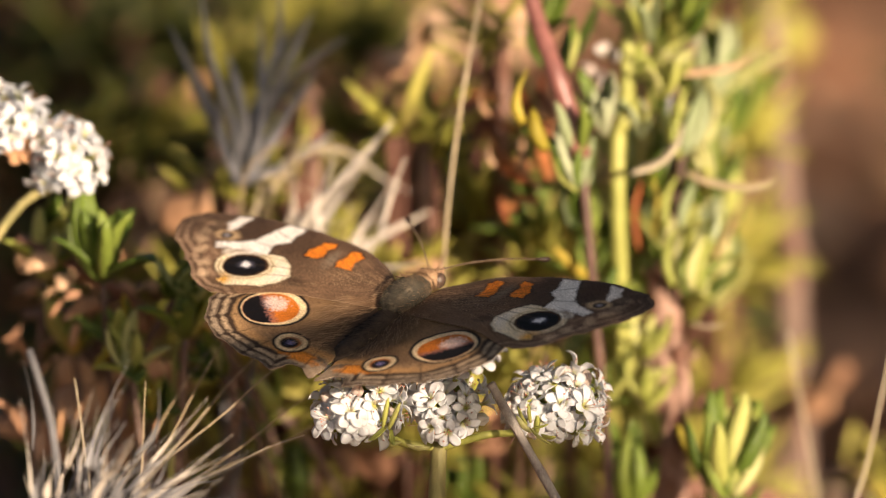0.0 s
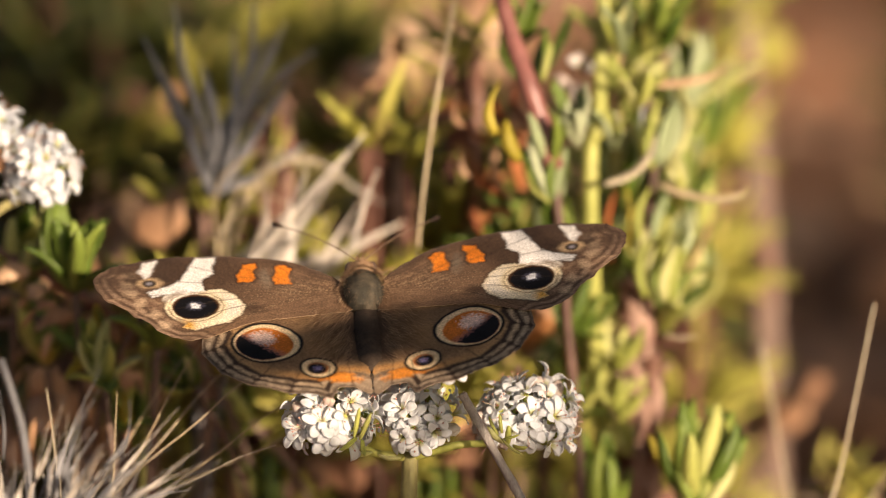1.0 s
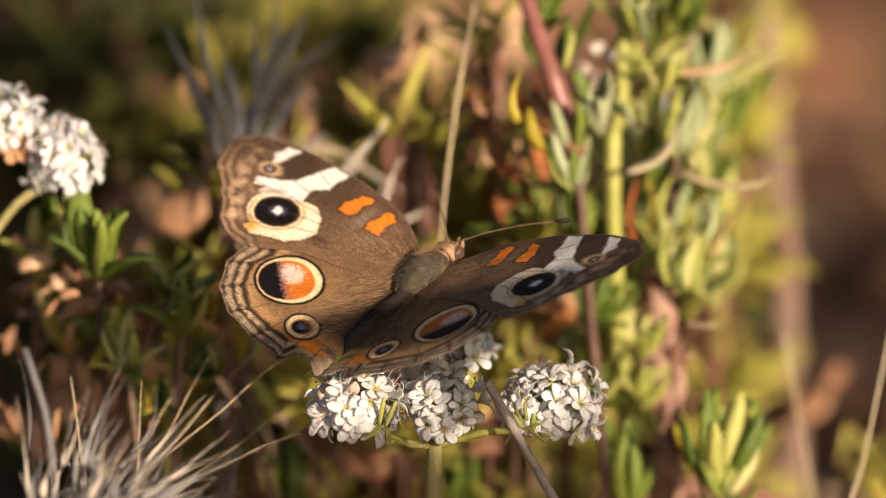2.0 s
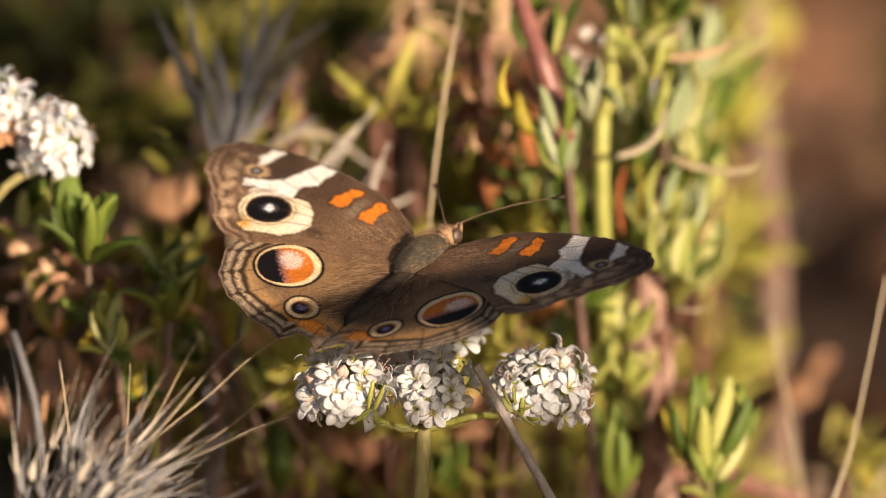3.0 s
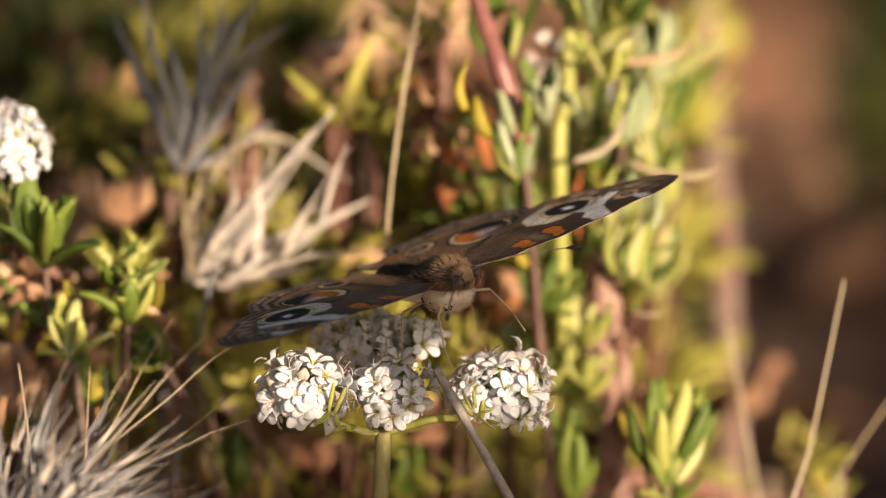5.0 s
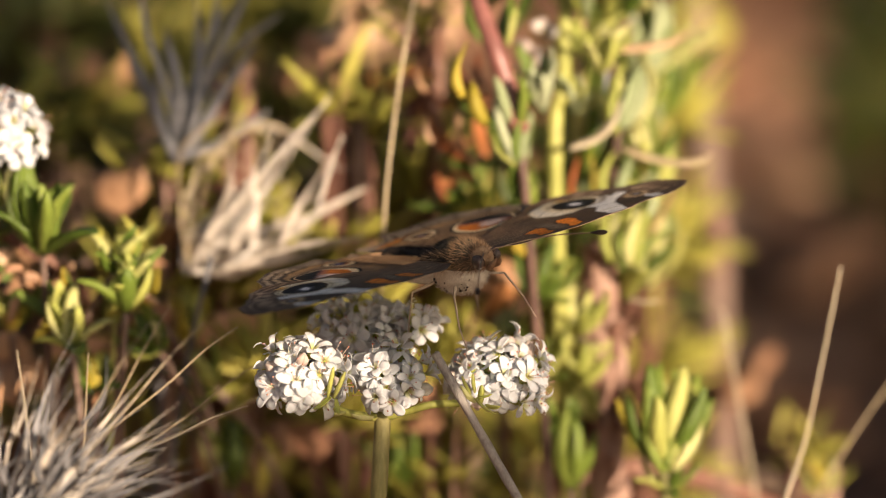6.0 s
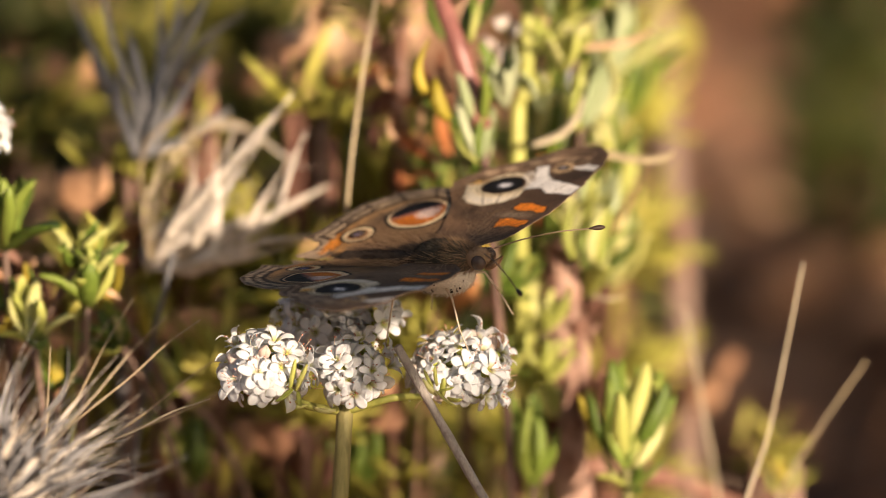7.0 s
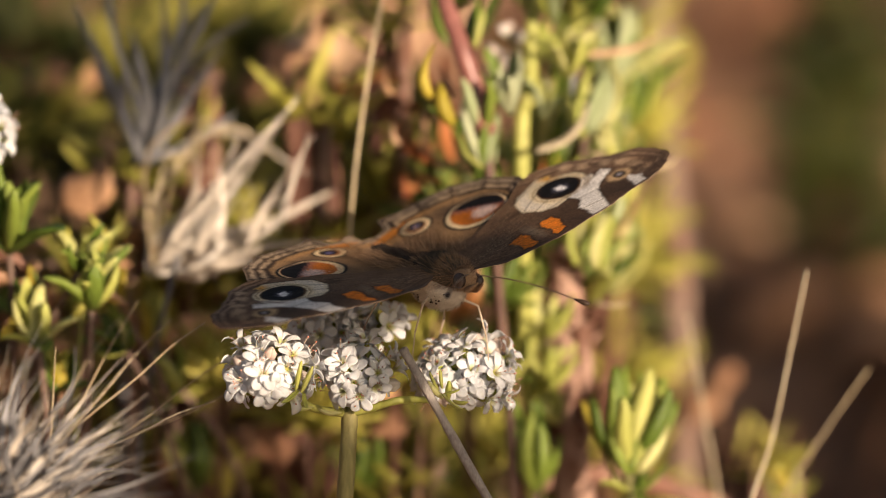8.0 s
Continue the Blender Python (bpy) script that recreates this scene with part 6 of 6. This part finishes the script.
def hind_upper(p):
    grain, blot, fine = waver(p, 0.9, 3.0), waver(p, 2.2, 4.5), waver(p, 4.5, 7.5)
    ray = streaks(p, (1, 0), 26, 6.0)
    rim = line_distance(p, HIND_EDGE)
    gap = vein_gap(p, HIND_VEINS, (2.0, -2.0))
    x, y = p[:, 0], p[:, 1]
    col = np.tile(np.array((0.165, 0.100, 0.058)), (len(p), 1)) * (1 + 0.12 * grain + 0.16 * ray + 0.14 * fine)[:, None]
    col = lay(col, (0.34, 0.205, 0.09), soft(np.hypot((x - 4.4) / 1.0, (y + 6.5) / 1.5) - 2.2 + 0.6 * ray, 3) * 0.6)
    col = lay(col, (0.060, 0.042, 0.032), soft(x - 2.2 + 0.8 * ray, 2.4) * 0.8)
    band = rim + 0.10 * grain + 0.05 * fine + 0.15 * np.exp(-(gap / 0.42) ** 2)
    col = lay(col, (0.42, 0.26, 0.125), soft(band - 4.3 + 0.5 * blot, 1.0) * 0.85)
    col = lay(col, (0.62, 0.28, 0.06), soft(np.abs(band - 3.5) - 0.4, 0.5) * soft(x - 7.5, 3) * 0.55)
    # rows along the rim: dark, greyish, dark, cream, dark brown
    col = lay(col, (0.048, 0.029, 0.019), soft(band - 2.95 + 0.1 * blot, 0.2))
    for at, wide, tone in ((2.02, 0.62, (0.47, 0.35, 0.23)), (0.98, 0.66, (0.40, 0.31, 0.22)), (0.22, 0.26, (0.33, 0.25, 0.18))):
        wide = wide * (1 - 0.7 * np.exp(-(gap / 0.28) ** 2)) * (1 + 0.4 * grain)
        col = lay(col, tone, soft(np.abs(band + 0.08 * blot + 0.05 * fine - at) - wide / 2, 0.18) * np.clip(0.88 + 0.6 * blot + 0.3 * fine, 0, 1))
    col = lay(col, (0.11, 0.075, 0.05), soft(np.abs(band - 0.80) - 0.04, 0.16) * np.clip(0.2 + 1.2 * grain, 0, 0.7))
    col = lay(col, (0.46, 0.34, 0.23), soft(np.hypot((x + 0.6) / 1.6, (y + 14.8) / 1.8) - 1 + 0.4 * blot, 0.8) * 0.7)
    col = lay(col, (0.80, 0.28, 0.03), soft(np.hypot((x - 2.0) / 1.9, (y + 13.5) / 0.85) - 1 + 0.5 * blot, 0.4) * 0.9)
    # large eyespot: black line, cream ring, orange with a black outer half and a pinkish white fleck
    q = p - np.array((9.2, -7.0))
    r = np.hypot(*q.T) + 0.05 * blot + 0.03 * fine
    col = lay(col, BLACK, soft(r - 3.78, 0.12))
    col = lay(col, (0.80, 0.62, 0.38), soft(r - 3.42, 0.12))
    core = np.hypot(x - 9.42, y + 7.22) + 0.06 * fine
    col = lay(col, (0.56, 0.165, 0.02), soft(core - 2.98, 0.12))
    inner = soft(core - 2.95, 0.1)
    out = q @ np.array((0.72, -0.69)) - 0.3
    mott = 0.35 * waver(p, 2.6, 8) + 0.22 * fine
    col = lay(col, (0.78, 0.60, 0.54), soft(np.hypot((x - 9.65) / 1.35, (y + 6.15) / 1.35) - 1.0 + mott, 0.25) * inner * 0.9)
    col = lay(col, (0.16, 0.11, 0.15), soft(0.15 - out + 0.9 * mott, 0.6) * inner * 0.8)
    col = lay(col, BLACK, soft(0.55 - out + 1.1 * mott, 0.3) * inner)
    # small eyespot
    r = np.hypot(x - 4.1, y + 11.7) + 0.06 * blot
    col = lay(col, BLACK, soft(r - 2.0, 0.12))
    col = lay(col, (0.78, 0.60, 0.36), soft(r - 1.70, 0.12))
    col = lay(col, (0.40, 0.14, 0.04), soft(r - 1.12, 0.14))
    col = lay(col, BLACK, soft(np.hypot(x - 4.25, y + 11.85) - 0.98, 0.16))
    col = lay(col, (0.24, 0.22, 0.48), soft(np.hypot(x - 4.2, y + 11.8) - 0.34 + 0.3 * fine, 0.3) * 0.8)
    return lay(col, (0.028, 0.018, 0.012), soft(gap - 0.05, 0.12) * 0.85 * soft(rim - 4.4, 1.2) * np.clip(0.9 + blot, 0, 1))


def hind_lower(p):
    grain, blot = waver(p, 0.7, 5.0), waver(p, 1.8, 9.0)
    ray = streaks(p, (1, 0), 24, 8.0)
    col = np.tile(np.array((0.64, 0.53, 0.41)), (len(p), 1)) * (1 + 0.10 * grain + 0.14 * ray)[:, None]
    rim = line_distance(p, HIND_EDGE)
    col = lay(col, (0.40, 0.27, 0.17), soft(np.abs(rim - 1.4) - 0.12, 0.4) * 0.6)
    col = lay(col, (0.38, 0.26, 0.16), soft(np.abs(rim - 5.2 - 0.5 * grain) - 0.4, 0.8) * 0.45)
    col = vein_lines(col, p, HIND_VEINS, (2.0, -2.0), (0.24, 0.15, 0.09), 0.75)
    col = lay(col, (0.30, 0.20, 0.12), soft(0.2 - ray, 0.15) * 0.6)
    return lay(col, (0.17, 0.10, 0.06), soft(0.46 - blot, 0.1) * 0.75)


FORE_TINT, HIND_TINT = [], []


def wing_mesh(shape, middle, upper, lower, side, lift, veins):
    """A wing with two painted faces and a real edge, gently arched and ribbed along its veins."""
    n, m = 400, 165
    edge = outline(shape, n)
    edge += 0.13 * np.array([[noise.noise((x * 1.6, y * 1.6, 1)), noise.noise((x * 1.6, y * 1.6, 7))] for x, y in edge]) + 0.06 * np.array([[noise.noise((x * 7, y * 7, 1)), noise.noise((x * 7, y * 7, 7))] for x, y in edge])
    mid = np.array(middle)
    # the rim draws in a little between the veins
    near = np.min(np.hypot(edge[:, None, 0] - np.array(veins)[None, :, 0], edge[:, None, 1] - np.array(veins)[None, :, 1]), axis=1)
    rim_side = line_distance(edge, FORE_EDGE if shape is FORE else HIND_EDGE) < 0.45
    edge += ((mid - edge) / np.hypot(*(mid - edge).T)[:, None]) * (0.30 * np.clip(near / 1.1, 0, 1) * rim_side)[:, None]
    s = (np.arange(1, m + 1) / m)[:, None, None] ** 0.85
    p = np.vstack([mid[None], (mid + s * (edge - mid)[None]).reshape(-1, 2)])
    rib = np.zeros(len(p))
    for end in veins:
        rib = np.maximum(rib, np.exp(-(line_distance(p, [(2.0, 0.5), end]) / 0.35) ** 2))
    z = lift - 0.0016 * (p[:, 0] - 8) ** 2 + 0.025 * rib + 0.05 * np.array([noise.noise((x * 0.25, y * 0.25, lift)) for x, y in p]) * 4
    top = np.column_stack([p[:, 0] * side, p[:, 1], z + 0.03]) / 1000
    low = np.column_stack([p[:, 0] * side, p[:, 1], z - 0.03]) / 1000
    k = len(p)
    ring = np.arange(n)
    nxt = (ring + 1) % n
    fan = np.column_stack([np.zeros(n, int), 1 + ring, 1 + nxt])
    quads = []
    for j in range(m - 1):
        a, b = 1 + j * n, 1 + (j + 1) * n
        quads.append(np.column_stack([a + ring, b + ring, b + nxt, a + nxt]))
    quads = np.vstack(quads)
    rim = 1 + (m - 1) * n
    band = np.column_stack([rim + ring, rim + k + ring, rim + k + nxt, rim + nxt])
    if side < 0:
        fan, quads, band = fan[:, ::-1], quads[:, ::-1], band[:, ::-1]
    # the outline runs clockwise seen from above
    faces = [f[::-1] for f in fan.tolist()] + [f[::-1] for f in quads.tolist()] + [f[::-1] for f in band.tolist()]
    faces += (fan + k).tolist() + (quads + k).tolist()
    me = bpy.data.meshes.new("wing")
    me.from_pydata(np.vstack([top, low]).tolist(), [], faces)
    tint = me.attributes.new("pattern", "FLOAT_COLOR", "POINT")
    if shape is FORE and not FORE_TINT:
        FORE_TINT.append(np.vstack([upper(p), lower(p)]))
    if shape is HIND and not HIND_TINT:
        HIND_TINT.append(np.vstack([upper(p), lower(p)]))
    col = (FORE_TINT if shape is FORE else HIND_TINT)[0]
    tint.data.foreach_set("color", np.column_stack([np.clip(col, 0, 1), np.ones(2 * k)]).ravel().astype(np.float32))
    me.polygons.foreach_set("use_smooth", [True] * len(me.polygons))
    me.materials.append(WING)
    me.update()
    return me


def ball(bm, mid, radii, sub=3, rough=0.06, mat=0):
    made = bmesh.ops.create_icosphere(bm, subdivisions=sub, radius=1)["verts"]
    for v in made:
        k = 1 + rough * noise.noise(v.co * 4)
        v.co = Vector((v.co.x * radii[0] * k + mid[0], v.co.y * radii[1] * k + mid[1], v.co.z * radii[2] * k + mid[2])) / 1000
    return bm


def hairs(bm, mid, radii, count, length, back, seed, cone=None):
    """Fine hairs lying back over a rounded body."""
    rng = random.Random(seed)
    for _ in range(count):
        n = Vector((rng.gauss(0, 1), rng.gauss(0, 1), rng.gauss(0, 1))).normalized()
        if cone and n.dot(cone) < 0.1:
            continue
        p = Vector((mid[0] + n.x * radii[0], mid[1] + n.y * radii[1], mid[2] + n.z * radii[2]))
        q = p + (n + Vector((rng.uniform(-0.4, 0.4), -back, rng.uniform(-0.3, 0.3)))).normalized() * length * rng.uniform(0.6, 1.3)
        r = 0.02
        sweep(bm, [p / 1000, p.lerp(q, 0.5) / 1000, q / 1000], [r / 1000, r * 0.8 / 1000, r * 0.2 / 1000], [r / 1000, r * 0.8 / 1000, r * 0.2 / 1000], None, 3)
    return bm


def butterfly_thing():
    top = thing("butterfly", (0, 0, 0), "brown butterfly with large eyespots and orange wing bars", "butterfly")
    bm = bmesh.new()
    ball(bm, (0, 2.2, 0.0), (2.05, 3.7, 1.95))
    hairs(bm, (0, 2.2, 0.0), (2.0, 3.6, 1.9), 4200, 0.5, 1.8, 1, Vector((0, 0, 1)))
    part("thorax", bm, FUR, top, "dark furry thorax with tawny hairs")
    bm = bmesh.new()
    hairs(bm, (0, 3.6, 0.1), (2.1, 2.4, 1.85), 1500, 0.8, 1.0, 2, Vector((0, 0.8, 0.3)))
    for sgn in (-1, 1):
        hairs(bm, (1.5 * sgn, 1.6, 0.2), (1.0, 3.0, 0.9), 320, 0.9, 1.6, 21 + sgn, Vector((sgn * 0.9, 0, 0.4)))
    part("collar", bm, FUR_TAWNY, top, "tawny hairs over the shoulders")
    bm = bmesh.new()
    ball(bm, (0, 1.7, -1.9), (2.3, 3.7, 2.0))
    hairs(bm, (0, 1.7, -1.9), (2.25, 3.6, 1.95), 2200, 0.5, 0.8, 3, Vector((0, 0.2, -1)))
    breast = part("breast", bm, FUR_PALE, top, "whitish breast fur")
    rng = random.Random(14)
    bm = bmesh.new()
    for _ in range(46):
        n = Vector((rng.choice((-1, 1)) * rng.uniform(0.5, 1), rng.uniform(-0.8, 0.8), rng.uniform(-0.9, 0.1))).normalized()
        ball(bm, (n.x * 2.4, 1.7 + n.y * 3.8, -1.9 + n.z * 2.1), [rng.uniform(0.07, 0.16)] * 3, 1, 0)
    part("dark_dot", bm, FUR_BLACK, breast, "small dark dots on the breast")
    bm = bmesh.new()
    run = curve_points([Vector((0, -0.6, -1.0)), Vector((0, -4.5, -1.1)), Vector((0, -8.5, -1.0)), Vector((0, -11.8, -0.6))], 26)
    rad = [(1.0 + 0.75 * math.sin(math.pi * min(1, 0.2 + 0.75 * i / 25)) ** 0.8) * (0.98 + 0.02 * math.cos(i * 2.1)) * (1 if i < 22 else 1 - (i - 21) * 0.2) * 0.98 for i in range(26)]
    sweep(bm, [p / 1000 for p in run], [r / 1000 for r in rad], [r * 0.95 / 1000 for r in rad], (1, 0, 0), 14)
    hairs(bm, (0, -5.5, -1.0), (1.5, 5.8, 1.4), 2400, 0.9, 2.2, 4)
    part("abdomen", bm, FUR_BLACK, top, "dark ringed abdomen")
    bm = bmesh.new()
    low = [p + Vector((0, 0, -0.55)) for p in run]
    sweep(bm, [p / 1000 for p in low], [r * 0.96 / 1000 for r in rad], [r * 0.95 / 1000 for r in rad], (1, 0, 0), 14)
    hairs(bm, (0, -5.5, -1.6), (1.5, 5.8, 1.4), 900, 0.4, 1.5, 6, Vector((0, 0, -1)))
    part("belly", bm, FUR_PALE, top, "pale tan underside of the abdomen")
    bm = bmesh.new()
    ball(bm, (0, 6.4, 0.1), (1.3, 1.3, 1.2))
    hairs(bm, (0, 6.4, 0.1), (1.25, 1.25, 1.15), 700, 0.4, 0.2, 5)
    head = part("head", bm, FUR_TAWNY, top, "tawny furry head")
    for sgn in (-1, 1):
        bm = bmesh.new()
        ball(bm, (1.1 * sgn, 7.0, 0.0), (0.62, 0.82, 0.82), 3, 0)
        part("eye", bm, EYE_MAT, head, "dark brown compound eye")
        bm = bmesh.new()
        sweep(bm, [v / 1000 for v in curve_points([Vector((0.35 * sgn, 7.2, -0.9)), Vector((0.45 * sgn, 8.3, -0.5)), Vector((0.25 * sgn, 9.3, 0.3))], 8)], [x / 1000 for x in (0.2, 0.26, 0.3, 0.3, 0.28, 0.22, 0.15, 0.05)], [x / 1000 for x in (0.2, 0.3, 0.34, 0.34, 0.3, 0.22, 0.15, 0.05)], (1, 0, 0), 7)
        part("palp", bm, FUR_TAWNY, head)
        bm = bmesh.new()
        shaft = curve_points([Vector((0.45 * sgn, 7.5, 0.8)), Vector((2.8 * sgn, 10.2, 1.0)), Vector((5.4 * sgn, 13.0, 0.8)), Vector((7.8 * sgn, 15.6, 0.2))], 40)
        sweep(bm, [v / 1000 for v in shaft], [(0.075 if i % 2 else 0.062) / 1000 for i in range(40)], [(0.075 if i % 2 else 0.062) / 1000 for i in range(40)], None, 7)
        feeler = part("antenna", bm, FEELER, head, "thin brown antenna")
        bm = bmesh.new()
        ends = [shaft[-1] + (shaft[-1] - shaft[-2]).normalized() * d for d in (-0.2, 0.2, 0.6, 1.0, 1.35, 1.55)]
        r = [x / 1000 for x in (0.08, 0.17, 0.26, 0.29, 0.21, 0.06)]
        sweep(bm, [v / 1000 for v in ends], r, r, None, 9)
        part("club", bm, CLUB, feeler, "dark antenna club")
        for hip, knee, shin, foot in (((0.8, 1.8, -2.2), (3.4, 4.4, -3.0), (4.4, 5.2, -6.0), (4.7, 5.9, -8.4)), ((0.8, -0.4, -2.2), (3.6, -2.6, -2.8), (4.6, -3.4, -6.0), (4.8, -4.2, -8.2))):
            bm = bmesh.new()
            pts = [Vector((v[0] * sgn, v[1], v[2])) / 1000 for v in (hip, knee, shin, foot)]
            sweep(bm, [pts[0], pts[0].lerp(pts[1], 0.5), pts[1]], [0.00015, 0.00017, 0.00012], [0.00015, 0.00017, 0.00012], None, 7)
            sweep(bm, [pts[1], pts[1].lerp(pts[2], 0.5), pts[2]], [0.00011, 0.00011, 0.00009], [0.00011, 0.00011, 0.00009], None, 7)
            sweep(bm, [pts[2], pts[2].lerp(pts[3], 0.5), pts[3]], [0.00008, 0.00007, 0.00006], [0.00008, 0.00007, 0.00006], None, 6)
            part("leg", bm, LEG, top, "thin pale scaly leg")
    wings = {}
    for sgn, tag in ((1, "R"), (-1, "L")):
        for name, args in (("forewing", (FORE, (15.0, 0.5), fore_upper, fore_lower, sgn, 0.08, FORE_VEINS)), ("hindwing", (HIND, (8.0, -8.5), hind_upper, hind_lower, sgn, -0.12, HIND_VEINS))):
            ob = new(name, wing_mesh(*args))
            ob.parent = top
            ob["label"] = "brown forewing with white band, eyespot and orange bars" if name == "forewing" else "brown hindwing with two eyespots and banded rim"
            wings[name + tag] = ob
            if name == "hindwing":
                rng = random.Random(31)
                bm = bmesh.new()
                for _ in range(420):
                    a = Vector((rng.uniform(0.2, 3.6), rng.uniform(-11.0, -0.5), 0.1))
                    way = Vector((rng.uniform(0.15, 0.9), -1, 0)).normalized() * rng.uniform(1.2, 2.8)
                    run = [a, a + way * 0.5 + Vector((0, 0, rng.uniform(0.1, 0.5))), a + way + Vector((0, 0, rng.uniform(0.0, 0.3)))]
                    r = rng.uniform(0.008, 0.014)
                    sweep(bm, [Vector((v.x * sgn, v.y, v.z)) / 1000 for v in run], [r / 1000, r / 1000, r / 4000], [r / 1000, r / 1000, r / 4000], None, 3)
                part("wing_hair", bm, FUR_TAWNY, ob, "long tawny hairs over the wing root")
    return top, wings


butterfly, WINGS = butterfly_thing()


def motions():
    walk(butterfly, [
        (0.0, pose(-0.00899, -0.00247, 0.11641, 8.4, 4.2, -30.8)),
        (0.2, pose(-0.00872, -0.00245, 0.11638, 6.2, 3.9, -31.5)),
        (0.4, pose(-0.00901, -0.00194, 0.11772, 8.4, -1.0, -9.4)),
        (0.5, pose(-0.00904, -0.00195, 0.11770, 9.5, -1.0, -7.9)),
        (0.6, pose(-0.00952, -0.00204, 0.11747, 10.2, -1.3, 4.1)),
        (0.8, pose(-0.00940, -0.00205, 0.11752, 12.5, 0.6, 6.1)),
        (1.0, pose(-0.00923, -0.00205, 0.11759, 12.1, -1.2, 3.7)),
        (1.2, pose(-0.00829, -0.00201, 0.11768, 11.3, 4.8, -4.8)),
        (1.4, pose(-0.00695, -0.00190, 0.11788, 15.7, 7.7, -34.9)),
        (1.5, pose(-0.00789, -0.00182, 0.11808, 19.8, -3.8, -35.3)),
        (1.7, pose(-0.00722, -0.00180, 0.11809, 16.7, 0.2, -35.3)),
        (2.8, pose(-0.00674, -0.00166, 0.11843, 16.1, -0.8, -38.5)),
        (3.0, pose(-0.00598, -0.00166, 0.11842, 13.6, -8.4, -37.8)),
        (3.5, pose(-0.00539, -0.00168, 0.11830, 12.7, -4.8, -40.2)),
        (3.8, pose(-0.00496, -0.00174, 0.11819, 13.3, -5.4, -51.9)),
        (4.0, pose(-0.00513, -0.00170, 0.11832, 12.9, 3.0, -56.9)),
        (4.2, pose(-0.00404, -0.00182, 0.11795, 12.1, 13.0, -88.1)),
        (4.3, pose(-0.00170, -0.00161, 0.11850, 18.0, 7.9, -106.4)),
        (4.4, pose(-0.00085, -0.00131, 0.11930, 17.5, 17.9, -113.6)),
        (4.5, pose(0.00066, -0.00149, 0.11884, 18.0, 15.2, -116.6)),
        (4.6, pose(0.00003, -0.00143, 0.11899, 18.3, -2.8, -126.4)),
        (4.7, pose(0.00021, -0.00166, 0.11838, 14.9, 15.5, -142.2)),
        (5.8, pose(0.00104, -0.00196, 0.11789, 17.4, 9.6, -147.9)),
        (6.0, pose(0.00212, -0.00178, 0.11849, 13.7, 9.5, -141.2)),
        (6.2, pose(0.00334, -0.00173, 0.11882, 11.9, 10.0, -134.8)),
        (6.4, pose(0.00442, -0.00193, 0.11843, 9.6, 12.8, -122.8)),
        (6.5, pose(0.00426, -0.00210, 0.11798, 9.1, 1.5, -121.4)),
        (6.6, pose(0.00392, -0.00212, 0.11796, 9.8, 4.2, -120.2)),
        (7.0, pose(0.00400, -0.00222, 0.11769, 9.4, 7.5, -120.9)),
        (7.5, pose(0.00411, -0.00217, 0.11809, 9.2, -5.5, -121.1)),
        (8.0, pose(0.00402, -0.00276, 0.11710, 4.7, -12.0, -150.3)),
    ])
    beats = [
        (0.0, 2.7, -4.6, 11.4, 0.9),
        (0.2, 17.6, -1.1, 26.9, 0.2),
        (0.4, 4.7, 0.8, 12.5, 0.8),
        (0.5, 4.8, 0.6, 12.5, 0.0),
        (0.6, 10.6, 2.0, 21.2, 2.2),
        (0.8, 7.7, 0.7, 21.5, 1.4),
        (1.0, 2.5, 0.1, 8.8, 0.9),
        (1.2, 19.0, 3.7, 33.9, 2.7),
        (1.4, 20.5, 0.1, 16.1, 3.3),
        (1.5, 23.3, 0.7, 13.7, 0.7),
        (1.7, 20.5, 2.6, 16.6, 0.7),
        (2.8, 16.3, -1.5, 10.0, -0.1),
        (3.0, 22.2, -2.0, 0.3, -1.4),
        (3.5, 21.1, -3.7, 2.0, -1.1),
        (3.8, 26.9, -4.9, -3.7, -0.6),
        (4.0, 16.9, -3.3, 3.2, 0.7),
        (4.2, 31.4, -1.4, 45.3, 3.9),
        (4.3, 18.6, -1.2, 17.2, 0.0),
        (4.4, -15.3, -3.8, 17.2, 0.0),
        (4.5, 2.0, -1.8, 42.9, 3.7),
        (4.6, 29.0, -2.1, 22.4, 7.9),
        (4.7, -3.5, -0.8, 11.8, 1.5),
        (5.8, 4.5, 0.1, 14.6, -2.8),
        (6.0, -3.6, -1.0, 10.9, -3.4),
        (6.2, -15.0, -5.4, 4.7, 0.9),
        (6.4, -12.6, -2.6, 16.4, 0.5),
        (6.5, 6.8, -1.0, 10.2, 1.0),
        (6.6, 4.5, 0.1, 14.0, -1.9),
        (7.0, 2.2, -1.6, 14.3, 1.5),
        (7.5, 14.7, -1.8, -4.3, -1.6),
        (8.0, 33.7, -3.0, -13.4, -3.5),
    ]
    for side, tag, k in ((-1, "L", 1), (1, "R", 3)):
        for name in ("forewing", "hindwing"):
            rows = []
            for row in beats:
                swing = row[k + 1] * side if name == "forewing" else 0.0
                rows.append((row[0], pose(0.0013 * side, 0, 0, 0, -row[k] * side, 0) @ pose(0, 0, 0, 0, 0, swing)))
            walk(WINGS[name + tag], rows)


motions()
